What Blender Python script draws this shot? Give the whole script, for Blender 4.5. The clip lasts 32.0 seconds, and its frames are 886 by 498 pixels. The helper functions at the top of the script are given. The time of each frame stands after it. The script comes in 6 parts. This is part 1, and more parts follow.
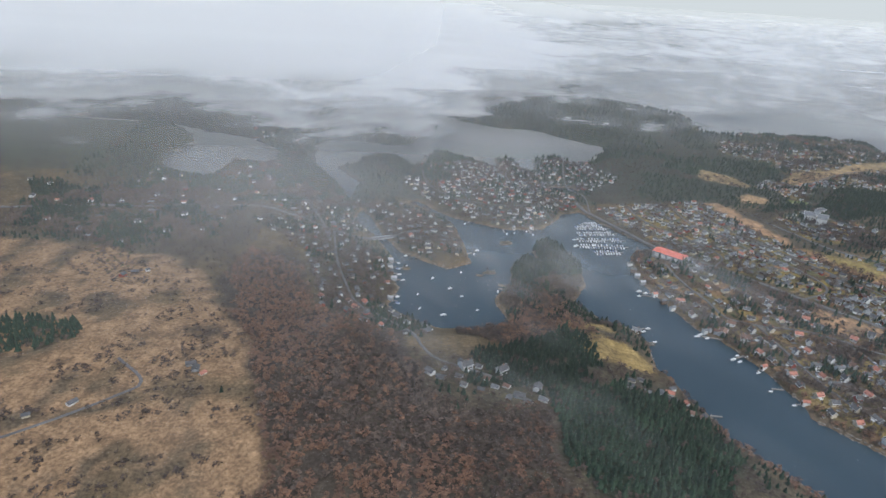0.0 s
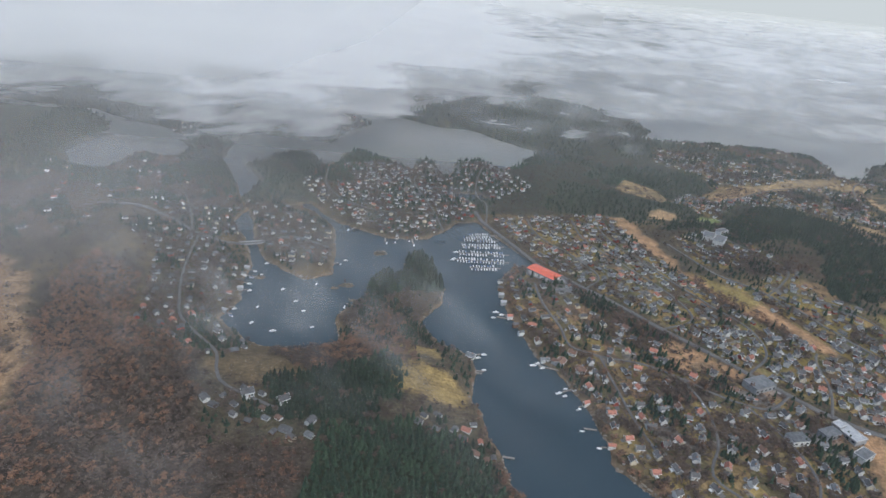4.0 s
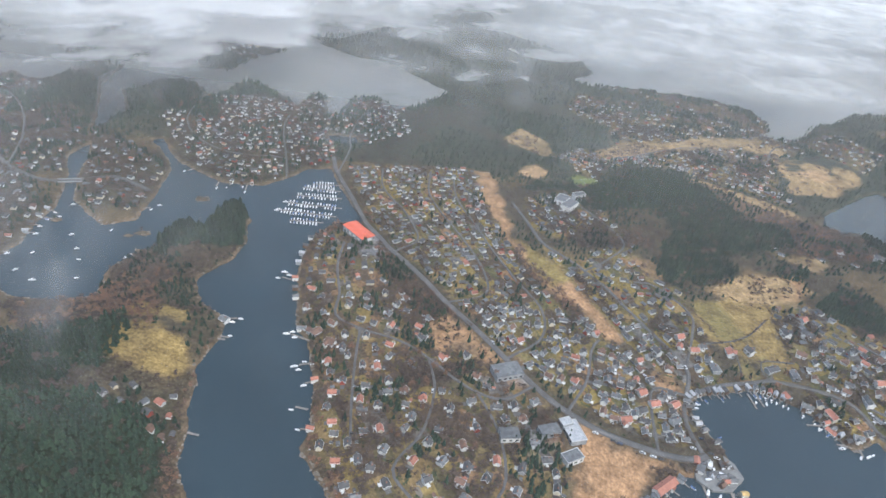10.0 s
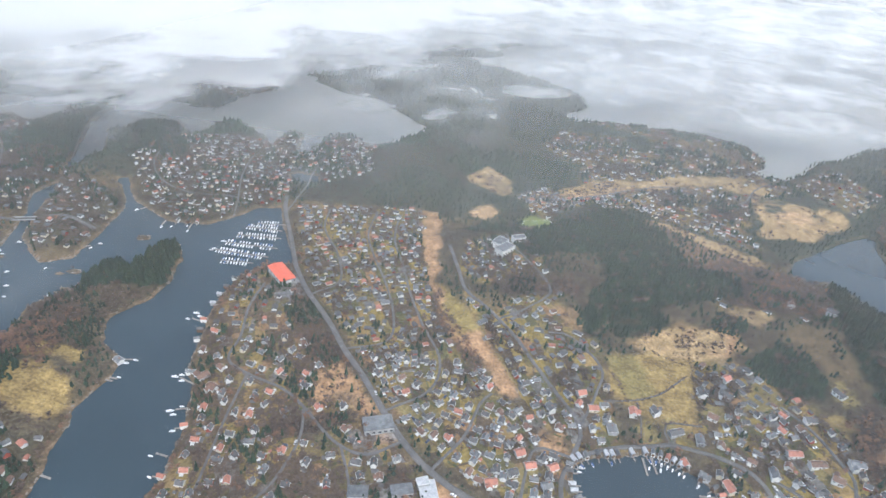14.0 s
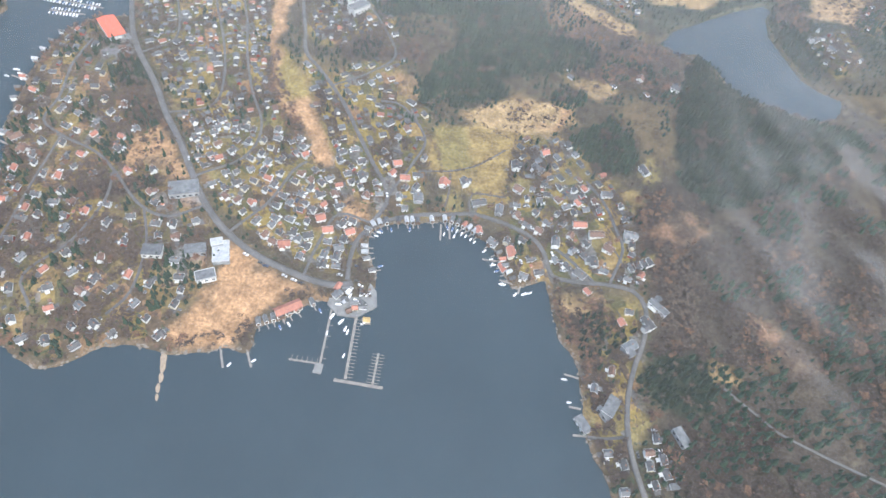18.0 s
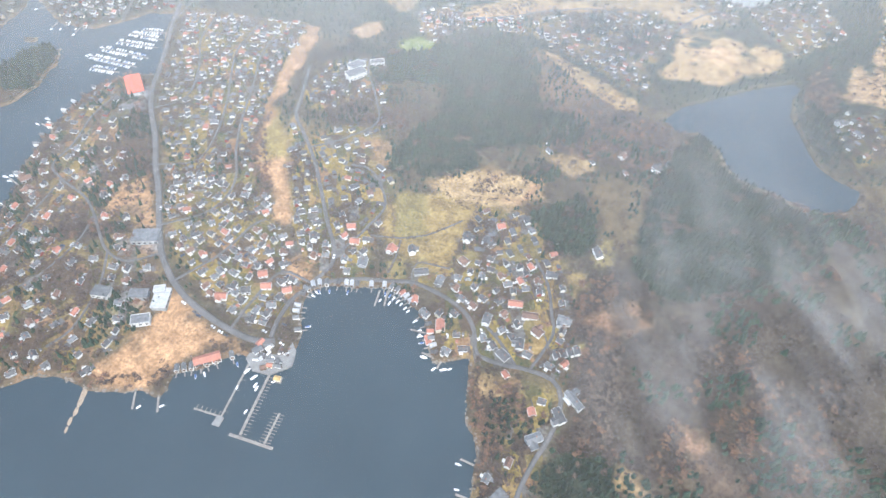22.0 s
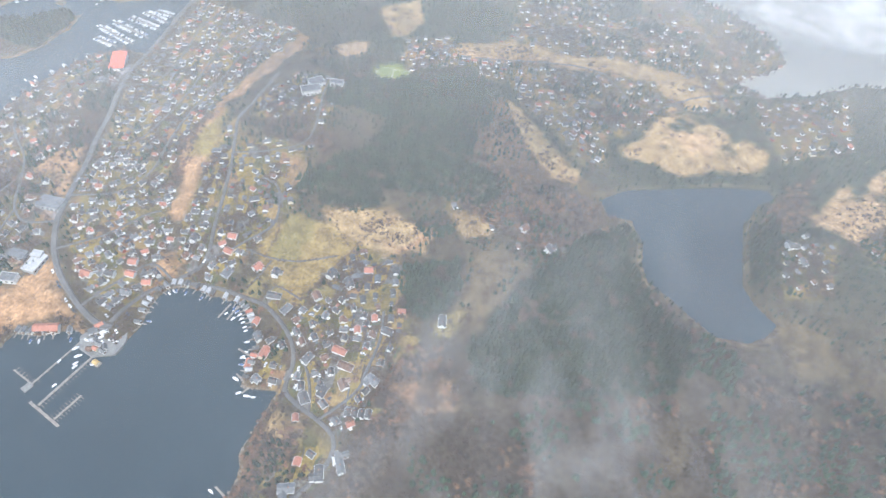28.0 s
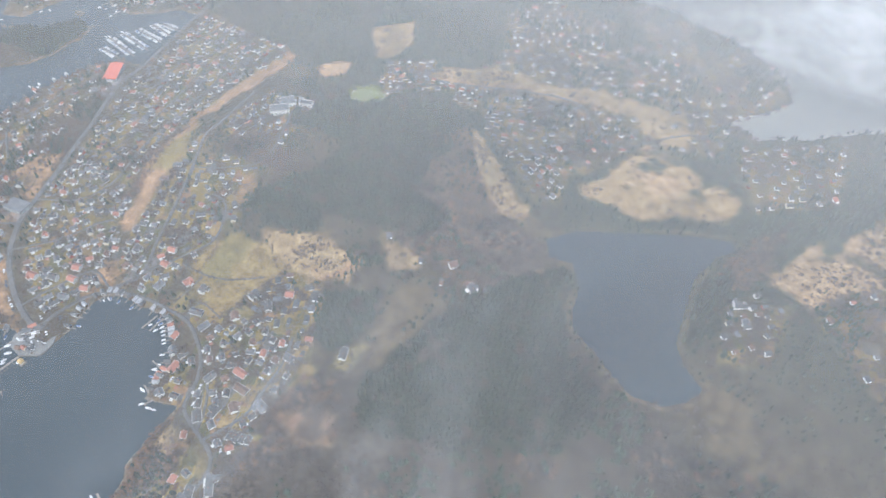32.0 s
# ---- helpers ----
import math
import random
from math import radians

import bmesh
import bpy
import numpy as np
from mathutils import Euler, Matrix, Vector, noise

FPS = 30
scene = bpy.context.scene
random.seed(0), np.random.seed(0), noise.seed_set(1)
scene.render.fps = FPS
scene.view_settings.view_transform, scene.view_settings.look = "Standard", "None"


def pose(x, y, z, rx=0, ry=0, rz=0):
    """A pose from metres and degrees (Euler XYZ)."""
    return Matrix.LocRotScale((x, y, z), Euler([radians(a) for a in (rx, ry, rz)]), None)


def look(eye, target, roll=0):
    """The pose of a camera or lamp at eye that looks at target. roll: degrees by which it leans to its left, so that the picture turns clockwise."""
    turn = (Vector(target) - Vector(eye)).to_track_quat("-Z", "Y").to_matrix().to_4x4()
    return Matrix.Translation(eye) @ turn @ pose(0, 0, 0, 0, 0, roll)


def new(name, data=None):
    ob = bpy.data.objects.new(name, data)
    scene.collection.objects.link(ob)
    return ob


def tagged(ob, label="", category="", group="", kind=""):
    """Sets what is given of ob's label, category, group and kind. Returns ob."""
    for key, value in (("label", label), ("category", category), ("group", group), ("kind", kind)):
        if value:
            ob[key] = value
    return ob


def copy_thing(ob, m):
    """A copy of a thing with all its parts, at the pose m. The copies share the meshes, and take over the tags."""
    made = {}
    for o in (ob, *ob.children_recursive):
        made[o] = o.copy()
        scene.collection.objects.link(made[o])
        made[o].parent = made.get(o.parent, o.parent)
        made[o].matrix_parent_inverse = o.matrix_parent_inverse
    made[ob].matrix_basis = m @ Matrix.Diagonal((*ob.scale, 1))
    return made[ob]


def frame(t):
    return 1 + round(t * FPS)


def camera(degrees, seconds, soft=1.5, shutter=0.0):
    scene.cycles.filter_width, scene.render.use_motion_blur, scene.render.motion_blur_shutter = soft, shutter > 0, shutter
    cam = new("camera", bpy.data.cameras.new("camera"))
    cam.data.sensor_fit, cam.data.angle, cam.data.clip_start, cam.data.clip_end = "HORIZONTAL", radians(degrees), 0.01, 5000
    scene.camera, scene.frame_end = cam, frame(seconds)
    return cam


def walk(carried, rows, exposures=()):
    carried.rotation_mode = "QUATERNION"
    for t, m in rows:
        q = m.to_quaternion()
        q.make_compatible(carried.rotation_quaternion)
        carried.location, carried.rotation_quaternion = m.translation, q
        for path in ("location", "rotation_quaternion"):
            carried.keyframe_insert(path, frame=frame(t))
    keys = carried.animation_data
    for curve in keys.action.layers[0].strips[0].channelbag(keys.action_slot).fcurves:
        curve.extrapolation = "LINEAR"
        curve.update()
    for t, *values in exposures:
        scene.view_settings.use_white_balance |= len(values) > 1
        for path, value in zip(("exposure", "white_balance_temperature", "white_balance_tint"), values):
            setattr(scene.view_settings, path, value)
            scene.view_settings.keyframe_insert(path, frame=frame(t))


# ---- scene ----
# ---- camera and path ----
cam = camera(70.2, 32.0)
PATH = [
    (0, (-8.3, -0.35, 264.78), (-8.203, 1.484, 263.987), 3.3),
    (0.5, (10.874, 2.655, 266.551), (10.958, 4.49, 265.759), 3.4),
    (1, (29.025, 6.364, 268.85), (29.09, 8.212, 268.089), 4.3),
    (1.5, (46.462, 9.689, 271.782), (46.521, 11.543, 271.033), 4.7),
    (2, (63.967, 13.015, 275.076), (64.039, 14.841, 274.264), 4.9),
    (2.5, (82.029, 17.089, 278.525), (82.102, 18.924, 277.733), 5.2),
    (3, (100.084, 21.274, 281.224), (100.156, 23.101, 280.413), 5.1),
    (3.5, (117.749, 24.844, 283.484), (117.829, 26.664, 282.66), 5.2),
    (5.5, (184.759, 40.206, 299.671), (184.796, 41.991, 298.771), 6.4),
    (6, (202.026, 43.863, 302.248), (202.106, 45.617, 301.29), 7.2),
    (6.5, (219.818, 48.583, 305.398), (219.881, 50.339, 304.444), 7.4),
    (7, (236.942, 52.571, 308.283), (236.971, 54.335, 307.339), 7.2),
    (7.5, (253.733, 56.975, 311.151), (253.714, 58.772, 310.273), 6.3),
    (8, (271.612, 61.081, 313.97), (271.552, 62.888, 313.115), 6.5),
    (8.5, (287.978, 64.811, 317.037), (287.92, 66.57, 316.088), 6.4),
    (9, (304.058, 68.071, 320.0), (303.959, 69.875, 319.141), 6.4),
    (9.5, (322.255, 71.288, 323.269), (322.293, 73.027, 322.282), 7.9),
    (10, (339.886, 75.935, 326.991), (339.898, 77.633, 325.934), 8.0),
    (10.5, (356.744, 80.346, 330.076), (356.622, 82.035, 329.012), 7.4),
    (11, (373.755, 83.969, 333.03), (373.666, 85.638, 331.932), 7.5),
    (11.5, (389.835, 87.865, 336.108), (389.716, 89.558, 335.049), 7.1),
    (12, (406.077, 91.753, 339.17), (405.889, 93.452, 338.133), 4.7),
    (12.5, (422.221, 95.115, 342.306), (422.041, 96.817, 341.271), 5.2),
    (13, (439.042, 98.982, 345.439), (438.826, 100.697, 344.432), 5.2),
    (13.5, (454.962, 102.431, 348.474), (454.741, 104.149, 347.474), 5.0),
    (15.5, (516.853, 113.912, 366.014), (516.834, 115.49, 364.786), 8.8),
    (16, (532.028, 117.274, 368.376), (532.026, 118.732, 367.007), 9.1),
    (16.5, (548.694, 120.964, 370.94), (548.691, 122.349, 369.496), 9.5),
    (17, (565.331, 123.354, 373.483), (565.311, 124.706, 372.009), 9.1),
    (17.5, (581.401, 126.089, 376.08), (581.424, 127.38, 374.553), 11.7),
    (18, (598.385, 129.549, 378.848), (598.385, 130.783, 377.275), 11.4),
    (18.5, (614.671, 133.347, 382.26), (614.737, 134.495, 380.624), 14.8),
    (19, (630.818, 138.104, 385.286), (630.803, 139.252, 383.649), 12.3),
    (19.5, (646.975, 142.558, 388.117), (646.876, 143.694, 386.474), 9.5),
    (20, (662.968, 148.197, 391.063), (662.838, 149.319, 389.413), 9.1),
    (20.5, (678.25, 154.617, 394.433), (678.098, 155.729, 392.777), 8.9),
    (21, (693.186, 160.882, 397.495), (692.922, 162.013, 395.867), 4.6),
    (21.5, (706.847, 166.664, 401.117), (706.53, 167.801, 399.502), 3.1),
    (22, (721.538, 174.219, 404.449), (721.179, 175.475, 402.935), 4.1),
    (22.5, (736.511, 182.467, 407.514), (736.183, 183.627, 405.917), 6.2),
    (23, (751.68, 190.748, 410.113), (751.301, 191.919, 408.536), 5.0),
    (23.5, (766.633, 199.125, 412.658), (766.267, 200.219, 411.025), 5.9),
    (24, (781.405, 207.454, 415.215), (780.985, 208.605, 413.635), 6.3),
    (24.5, (794.894, 217.245, 417.164), (794.434, 218.415, 415.609), 6.3),
    (26.5, (845.716, 257.842, 430.629), (845.119, 258.978, 429.095), 6.1),
    (27, (857.004, 267.337, 433.228), (856.411, 268.486, 431.703), 7.1),
    (27.5, (868.92, 277.953, 435.591), (868.308, 279.051, 434.035), 7.1),
    (28, (880.728, 288.509, 438.242), (880.08, 289.623, 436.714), 6.7),
    (28.5, (891.431, 299.808, 441.359), (890.76, 300.906, 439.827), 5.9),
    (29, (902.167, 311.524, 444.566), (901.357, 312.589, 443.079), 1.5),
    (29.5, (913.364, 324.006, 447.755), (912.609, 325.073, 446.24), 4.4),
    (30, (924.385, 336.251, 451.043), (923.604, 337.299, 449.529), 3.3),
    (30.5, (934.978, 348.253, 454.604), (934.195, 349.289, 453.082), 4.5),
    (31, (945.485, 360.596, 457.501), (944.681, 361.616, 455.98), 3.9),
    (31.5, (956.209, 373.0, 459.732), (955.413, 374.014, 458.203), 4.3),
    (32, (966.779, 386.878, 460.849), (965.943, 387.846, 459.312), 3.0),
]
KELVIN, TINT = 6150, 5
EXPOSURES = [(t, stops, KELVIN, TINT) for t, stops in ((0.0, 0.65), (3.0, 0.54), (6.0, 0.85), (7.0, 1.1), (8.0, 0.8), (8.5, 0.7), (9.0, 0.5), (9.5, 0.8), (10.0, 1.05), (11.0, 1.1), (13.0, 1.18), (16.0, 1.48), (17.0, 1.62), (18.0, 1.55), (19.0, 1.75), (20.0, 1.75), (22.0, 1.7), (24.0, 1.65), (27.0, 1.45), (28.0, 1.48), (29.0, 1.55), (30.0, 1.3), (31.0, 1.38), (32.0, 1.05))]
walk(cam, [(t, look(eye, target, roll)) for t, eye, target, roll in PATH], EXPOSURES)

# ---- sky and sun ----
SUN_ELEVATION, SUN_TURN = radians(55), radians(150)
world = bpy.data.worlds.new("overcast_sky")
scene.world = world
world.use_nodes = True
wn = world.node_tree.nodes
sky = wn.new("ShaderNodeTexSky")
sky.sky_type, sky.sun_disc = "NISHITA", False
sky.sun_elevation, sky.sun_rotation = SUN_ELEVATION, SUN_TURN
sky.dust_density, sky.air_density, sky.ozone_density = 3.0, 1.0, 1.0
wn["Background"].inputs["Strength"].default_value = 0.15
world.node_tree.links.new(sky.outputs["Color"], wn["Background"].inputs["Color"])
sun = new("sun", bpy.data.lights.new("sun", "SUN"))
sun.data.energy, sun.data.angle, sun.data.color = 1.0, radians(20), (1.0, 0.98, 0.95)
sun_way = Vector((math.sin(SUN_TURN) * math.cos(SUN_ELEVATION), math.cos(SUN_TURN) * math.cos(SUN_ELEVATION), math.sin(SUN_ELEVATION)))
sun.matrix_world = look(sun_way * 900, (0, 0, 0))

# ---- small tools ----
rng = np.random.default_rng(7)


def fbm(x, y, size, seed=0, octaves=4):
    """Smooth value noise between 0 and 1, for arrays of places."""
    total, weight, amp = np.zeros_like(x, dtype=float), 0.0, 1.0
    for o in range(octaves):
        u, v = x / size * 2 ** o + 17.3 * seed + 5.1 * o, y / size * 2 ** o - 9.7 * seed + 3.3 * o
        i, j = np.floor(u), np.floor(v)
        f, g = u - i, v - j
        f, g = f * f * (3 - 2 * f), g * g * (3 - 2 * g)
        cell = lambda a, b: np.abs(np.sin(a * 127.1 + b * 311.7 + seed * 74.7) * 43758.5453) % 1.0
        total += amp * ((cell(i, j) * (1 - f) + cell(i + 1, j) * f) * (1 - g) + (cell(i, j + 1) * (1 - f) + cell(i + 1, j + 1) * f) * g)
        weight, amp = weight + amp, amp * 0.5
    return total / weight


def inside(x, y, poly):
    """Which places lie in a closed outline."""
    hit, n = np.zeros(x.shape, bool), len(poly)
    for k in range(n):
        (ax, ay), (bx, by) = poly[k], poly[(k + 1) % n]
        if ay != by:
            hit ^= ((ay > y) != (by > y)) & (x < (bx - ax) * (y - ay) / (by - ay) + ax)
    return hit


def far_from(x, y, line, closed=True):
    """Distance of places to a line."""
    best = np.full(x.shape, 1e12)
    for k in range(len(line) if closed else len(line) - 1):
        (ax, ay), (bx, by) = line[k], line[(k + 1) % len(line)]
        dx, dy = bx - ax, by - ay
        s = np.clip(((x - ax) * dx + (y - ay) * dy) / max(dx * dx + dy * dy, 1e-9), 0, 1)
        best = np.minimum(best, (x - ax - s * dx) ** 2 + (y - ay - s * dy) ** 2)
    return np.sqrt(best)


def depth_in(x, y, poly):
    """Metres inside an outline; minus outside."""
    d = far_from(x, y, poly)
    return np.where(inside(x, y, poly), d, -d)


def mesh_from(name, verts, faces, material=None):
    """A mesh out of computed arrays, with triangles or quads."""
    me = bpy.data.meshes.new(name)
    verts, faces = np.asarray(verts, np.float32), np.asarray(faces, np.int32)
    n, w = faces.shape
    me.vertices.add(len(verts)), me.loops.add(n * w), me.polygons.add(n)
    me.vertices.foreach_set("co", verts.ravel())
    me.loops.foreach_set("vertex_index", faces.ravel())
    me.polygons.foreach_set("loop_start", np.arange(0, n * w, w, dtype=np.int32))
    me.update(calc_edges=True)
    if material:
        me.materials.append(material)
    return me


def part(name, bm, material, parent, label=""):
    """Links a bmesh as one mesh object under a thing or a part."""
    me = bpy.data.meshes.new(name)
    bm.to_mesh(me)
    bm.free()
    me.materials.append(material)
    ob = new(name, me)
    ob.parent = parent
    return tagged(ob, label) if label else ob


def add_box(bm, x0, y0, z0, x1, y1, z1):
    v = [bm.verts.new(p) for p in ((x0, y0, z0), (x1, y0, z0), (x1, y1, z0), (x0, y1, z0), (x0, y0, z1), (x1, y0, z1), (x1, y1, z1), (x0, y1, z1))]
    for q in ((3, 2, 1, 0), (4, 5, 6, 7), (0, 1, 5, 4), (1, 2, 6, 5), (2, 3, 7, 6), (3, 0, 4, 7)):
        bm.faces.new([v[k] for k in q])
    return v


def box(x0, y0, z0, x1, y1, z1):
    bm = bmesh.new()
    add_box(bm, x0, y0, z0, x1, y1, z1)
    return bm


# ---- materials ----
def material(name, colour, rough=0.8, other=None, size=3.0, fine=0.4, bump=0.0, metal=0.0, spread=0.0):
    """A surface with two scales of grain; spread: how far pieces differ from one another."""
    mat = bpy.data.materials.new(name)
    mat.use_nodes = True
    nt = mat.node_tree
    shader = nt.nodes["Principled BSDF"]
    shader.inputs["Roughness"].default_value, shader.inputs["Metallic"].default_value = rough, metal
    shader.inputs["Specular IOR Level"].default_value = 0.3
    other = other or tuple(c * 0.72 for c in colour)
    where = nt.nodes.new("ShaderNodeNewGeometry")
    big, small = nt.nodes.new("ShaderNodeTexNoise"), nt.nodes.new("ShaderNodeTexNoise")
    big.inputs["Scale"].default_value, small.inputs["Scale"].default_value = 1 / size, 1 / fine
    big.inputs["Detail"].default_value = 3
    mix, grain = nt.nodes.new("ShaderNodeMix"), nt.nodes.new("ShaderNodeMix")
    mix.data_type = grain.data_type = "RGBA"
    grain.blend_type = "MULTIPLY"
    mix.inputs["A"].default_value, mix.inputs["B"].default_value = (*colour, 1), (*other, 1)
    ramp = nt.nodes.new("ShaderNodeMapRange")
    ramp.inputs["From Min"].default_value, ramp.inputs["From Max"].default_value = 0.35, 0.65
    tone = nt.nodes.new("ShaderNodeMapRange")
    tone.inputs["To Min"].default_value, tone.inputs["To Max"].default_value = 0.7, 1.25
    for n in (big, small):
        nt.links.new(where.outputs["Position"], n.inputs["Vector"])
    nt.links.new(big.outputs["Fac"], ramp.inputs["Value"])
    nt.links.new(ramp.outputs["Result"], mix.inputs["Factor"])
    nt.links.new(small.outputs["Fac"], tone.inputs["Value"])
    grain.inputs["Factor"].default_value = 1.0
    nt.links.new(mix.outputs["Result"], grain.inputs["A"])
    nt.links.new(tone.outputs["Result"], grain.inputs["B"])
    last = grain
    if spread:
        vary, pick, add = nt.nodes.new("ShaderNodeMix"), nt.nodes.new("ShaderNodeMapRange"), nt.nodes.new("ShaderNodeMath")
        who = nt.nodes.new("ShaderNodeObjectInfo")
        add.operation = "ADD"
        nt.links.new(who.outputs["Random"], add.inputs[0])
        nt.links.new(where.outputs["Random Per Island"], add.inputs[1])
        vary.data_type, vary.blend_type = "RGBA", "MULTIPLY"
        vary.inputs["Factor"].default_value = 1.0
        pick.inputs["From Max"].default_value = 2.0
        pick.inputs["To Min"].default_value, pick.inputs["To Max"].default_value = 1 - spread, 1 + spread
        nt.links.new(add.outputs[0], pick.inputs["Value"])
        nt.links.new(last.outputs["Result"], vary.inputs["A"])
        nt.links.new(pick.outputs["Result"], vary.inputs["B"])
        last = vary
    nt.links.new(last.outputs["Result"], shader.inputs["Base Color"])
    if bump:
        relief = nt.nodes.new("ShaderNodeBump")
        relief.inputs["Strength"].default_value, relief.inputs["Distance"].default_value = bump, fine
        nt.links.new(small.outputs["Fac"], relief.inputs["Height"])
        nt.links.new(relief.outputs["Normal"], shader.inputs["Normal"])
    return mat


M_ASPHALT = material("asphalt", (0.12, 0.116, 0.113), 0.9, (0.09, 0.087, 0.085), 9, 1.0)
M_WHITE = material("white_paint", (0.68, 0.68, 0.66), 0.7, (0.52, 0.52, 0.51), 2, 0.3, spread=0.15)
M_CREAM = material("cream_paint", (0.62, 0.55, 0.42), 0.7)
M_REDWALL = material("red_paint", (0.3, 0.07, 0.05), 0.7)
M_GREYWALL = material("grey_paint", (0.32, 0.33, 0.34), 0.7)
M_BROWNWALL = material("brown_stain", (0.14, 0.085, 0.055), 0.8)
M_TILE_RED = material("red_roof_tile", (0.38, 0.165, 0.115), 0.8, (0.3, 0.13, 0.095), 2.5, 0.35, 0.3, spread=0.3)
M_TILE_DARK = material("dark_roof_tile", (0.1, 0.099, 0.1), 0.8, (0.065, 0.065, 0.067), 2.5, 0.35, 0.3, spread=0.35)
M_TILE_GREY = material("grey_roof_sheet", (0.15, 0.155, 0.16), 0.6, (0.09, 0.094, 0.098), 3, 0.4, 0.2, spread=0.35)
M_TILE_BROWN = material("brown_roof_tile", (0.17, 0.1, 0.075), 0.8, (0.12, 0.08, 0.06), 2.5, 0.35, 0.3, spread=0.3)
M_GLASS = material("window_glass", (0.03, 0.035, 0.04), 0.1, (0.02, 0.025, 0.03))
M_BRICK = material("chimney_brick", (0.26, 0.14, 0.1), 0.9)
M_WOOD = material("weathered_planks", (0.24, 0.22, 0.195), 0.85, (0.17, 0.155, 0.14), 2.5, 0.3)
M_CONCRETE = material("concrete", (0.21, 0.21, 0.205), 0.9, (0.15, 0.15, 0.145), 4, 0.5)
M_HULL = material("white_hull", (0.74, 0.74, 0.74), 0.3, (0.62, 0.63, 0.64), 2, 0.4)
M_COVER = material("blue_boat_cover", (0.06, 0.13, 0.3), 0.8)
M_TWIG = material("bare_twigs", (0.088, 0.064, 0.05), 0.95, (0.058, 0.042, 0.034), 14, 1.5, spread=0.55)
M_TWIG_RUST = material("rusty_twigs", (0.15, 0.082, 0.05), 0.95, (0.1, 0.06, 0.043), 14, 1.5, spread=0.5)
M_NEEDLE = material("spruce_needles", (0.025, 0.045, 0.026), 0.9, (0.016, 0.03, 0.019), 14, 1.5, spread=0.5)
M_BARK = material("bark", (0.12, 0.09, 0.07), 0.95)
M_HEDGE = material("evergreen_hedge", (0.06, 0.08, 0.035), 0.95, (0.04, 0.055, 0.03), 6, 0.8, spread=0.4)
M_TRIM = material("pale_trim", (0.5, 0.5, 0.49), 0.8, (0.38, 0.38, 0.37), 2, 0.3)
M_PALE = material("pale_roof_felt", (0.4, 0.41, 0.42), 0.8, (0.3, 0.31, 0.32), 3, 0.4)
M_SAND = material("wet_sand", (0.32, 0.25, 0.18), 0.9, (0.22, 0.17, 0.12), 2, 0.3)
M_ROCK = material("shore_rock", (0.2, 0.175, 0.145), 0.95, (0.12, 0.105, 0.085), 4, 0.6, 0.4)

# ---- plan: shores ----
SHORE_WEST = [(260, 631), (233, 620), (218, 589), (217, 562), (219, 525), (229, 501), (236, 459), (250, 440), (260, 412), (268, 388), (272, 364), (268, 343), (279, 328), (300, 305), (335, 284), (370, 272), (385, 282), (399, 297), (423, 302), (439, 299)]
SHORE_COVE = [(472, 311), (488, 311), (486, 330), (500, 340), (521, 359), (556, 368), (553, 392), (543, 408), (541, 431), (555, 441), (577, 447), (599, 454), (623, 446), (639, 434), (648, 416), (654, 405), (664, 408), (679, 417), (683, 398), (690, 371), (704, 353), (708, 329), (709, 311), (715, 289), (726, 269), (745, 230), (765, 170), (790, 60)]
SHORE_EAST = [(830, -150), (1400, -500), (4400, -1500), (4400, 1900), (3000, 1800), (2000, 1700), (1500, 1500), (1200, 1300), (1060, 1260), (1001, 1188), (941, 1150), (896, 1083), (856, 1045), (831, 1046), (858, 1100), (870, 1133), (842, 1186), (755, 1219)]
SHORE_FAR = [(655, 1219), (554, 1201), (541, 1228), (592, 1288), (586, 1360), (506, 1420), (412, 1459), (335, 1530), (219, 1441), (106, 1291), (29, 1289), (75, 1238), (151, 1182), (213, 1179), (250, 1130), (314, 1065), (270, 982), (248, 960), (224, 1000), (182, 993), (171, 908), (157, 918), (146, 976), (121, 991), (114, 923)]
SHORE_MID = [(97, 952), (28, 1002), (3, 974), (9, 936), (-8, 915), (-34, 956), (-94, 934), (-99, 910), (-122, 898), (-83, 832), (-89, 755), (-58, 696), (-39, 642), (-24, 606), (6, 577), (31, 563), (52, 578), (49, 594), (41, 658), (38, 690), (15, 722), (-15, 757), (-4, 764), (34, 712), (54, 700), (99, 674), (141, 681), (159, 702), (176, 735), (202, 742), (220, 705)]
LAND_EAST = SHORE_WEST + SHORE_COVE + SHORE_EAST + SHORE_FAR + SHORE_MID
SHORE_BAY = [(-53, 648), (-28, 586), (-27, 548), (-19, 515), (-28, 483), (-3, 459), (13, 448), (49, 448), (76, 460), (68, 501), (86, 541), (92, 572), (109, 581), (117, 570), (122, 617), (135, 631), (151, 608), (161, 564), (158, 535), (145, 511), (141, 496), (157, 469), (181, 455), (184, 431), (179, 400), (187, 381), (190, 357), (198, 341), (200, 320), (210, 306), (219, 293), (240, 255), (265, 205), (285, 140)]
SHORE_BACK = [(300, 0), (320, -800), (200, -4400), (-4400, -2500), (-4400, 1020), (-1200, 1010), (-700, 1060), (-453, 1040), (-404, 1075), (-353, 999), (-371, 940), (-374, 892), (-327, 821), (-284, 807), (-275, 905), (-218, 876), (-216, 953), (-180, 946), (-137, 869), (-107, 801), (-73, 723), (-76, 685)]
LAND_WEST = SHORE_BAY + SHORE_BACK
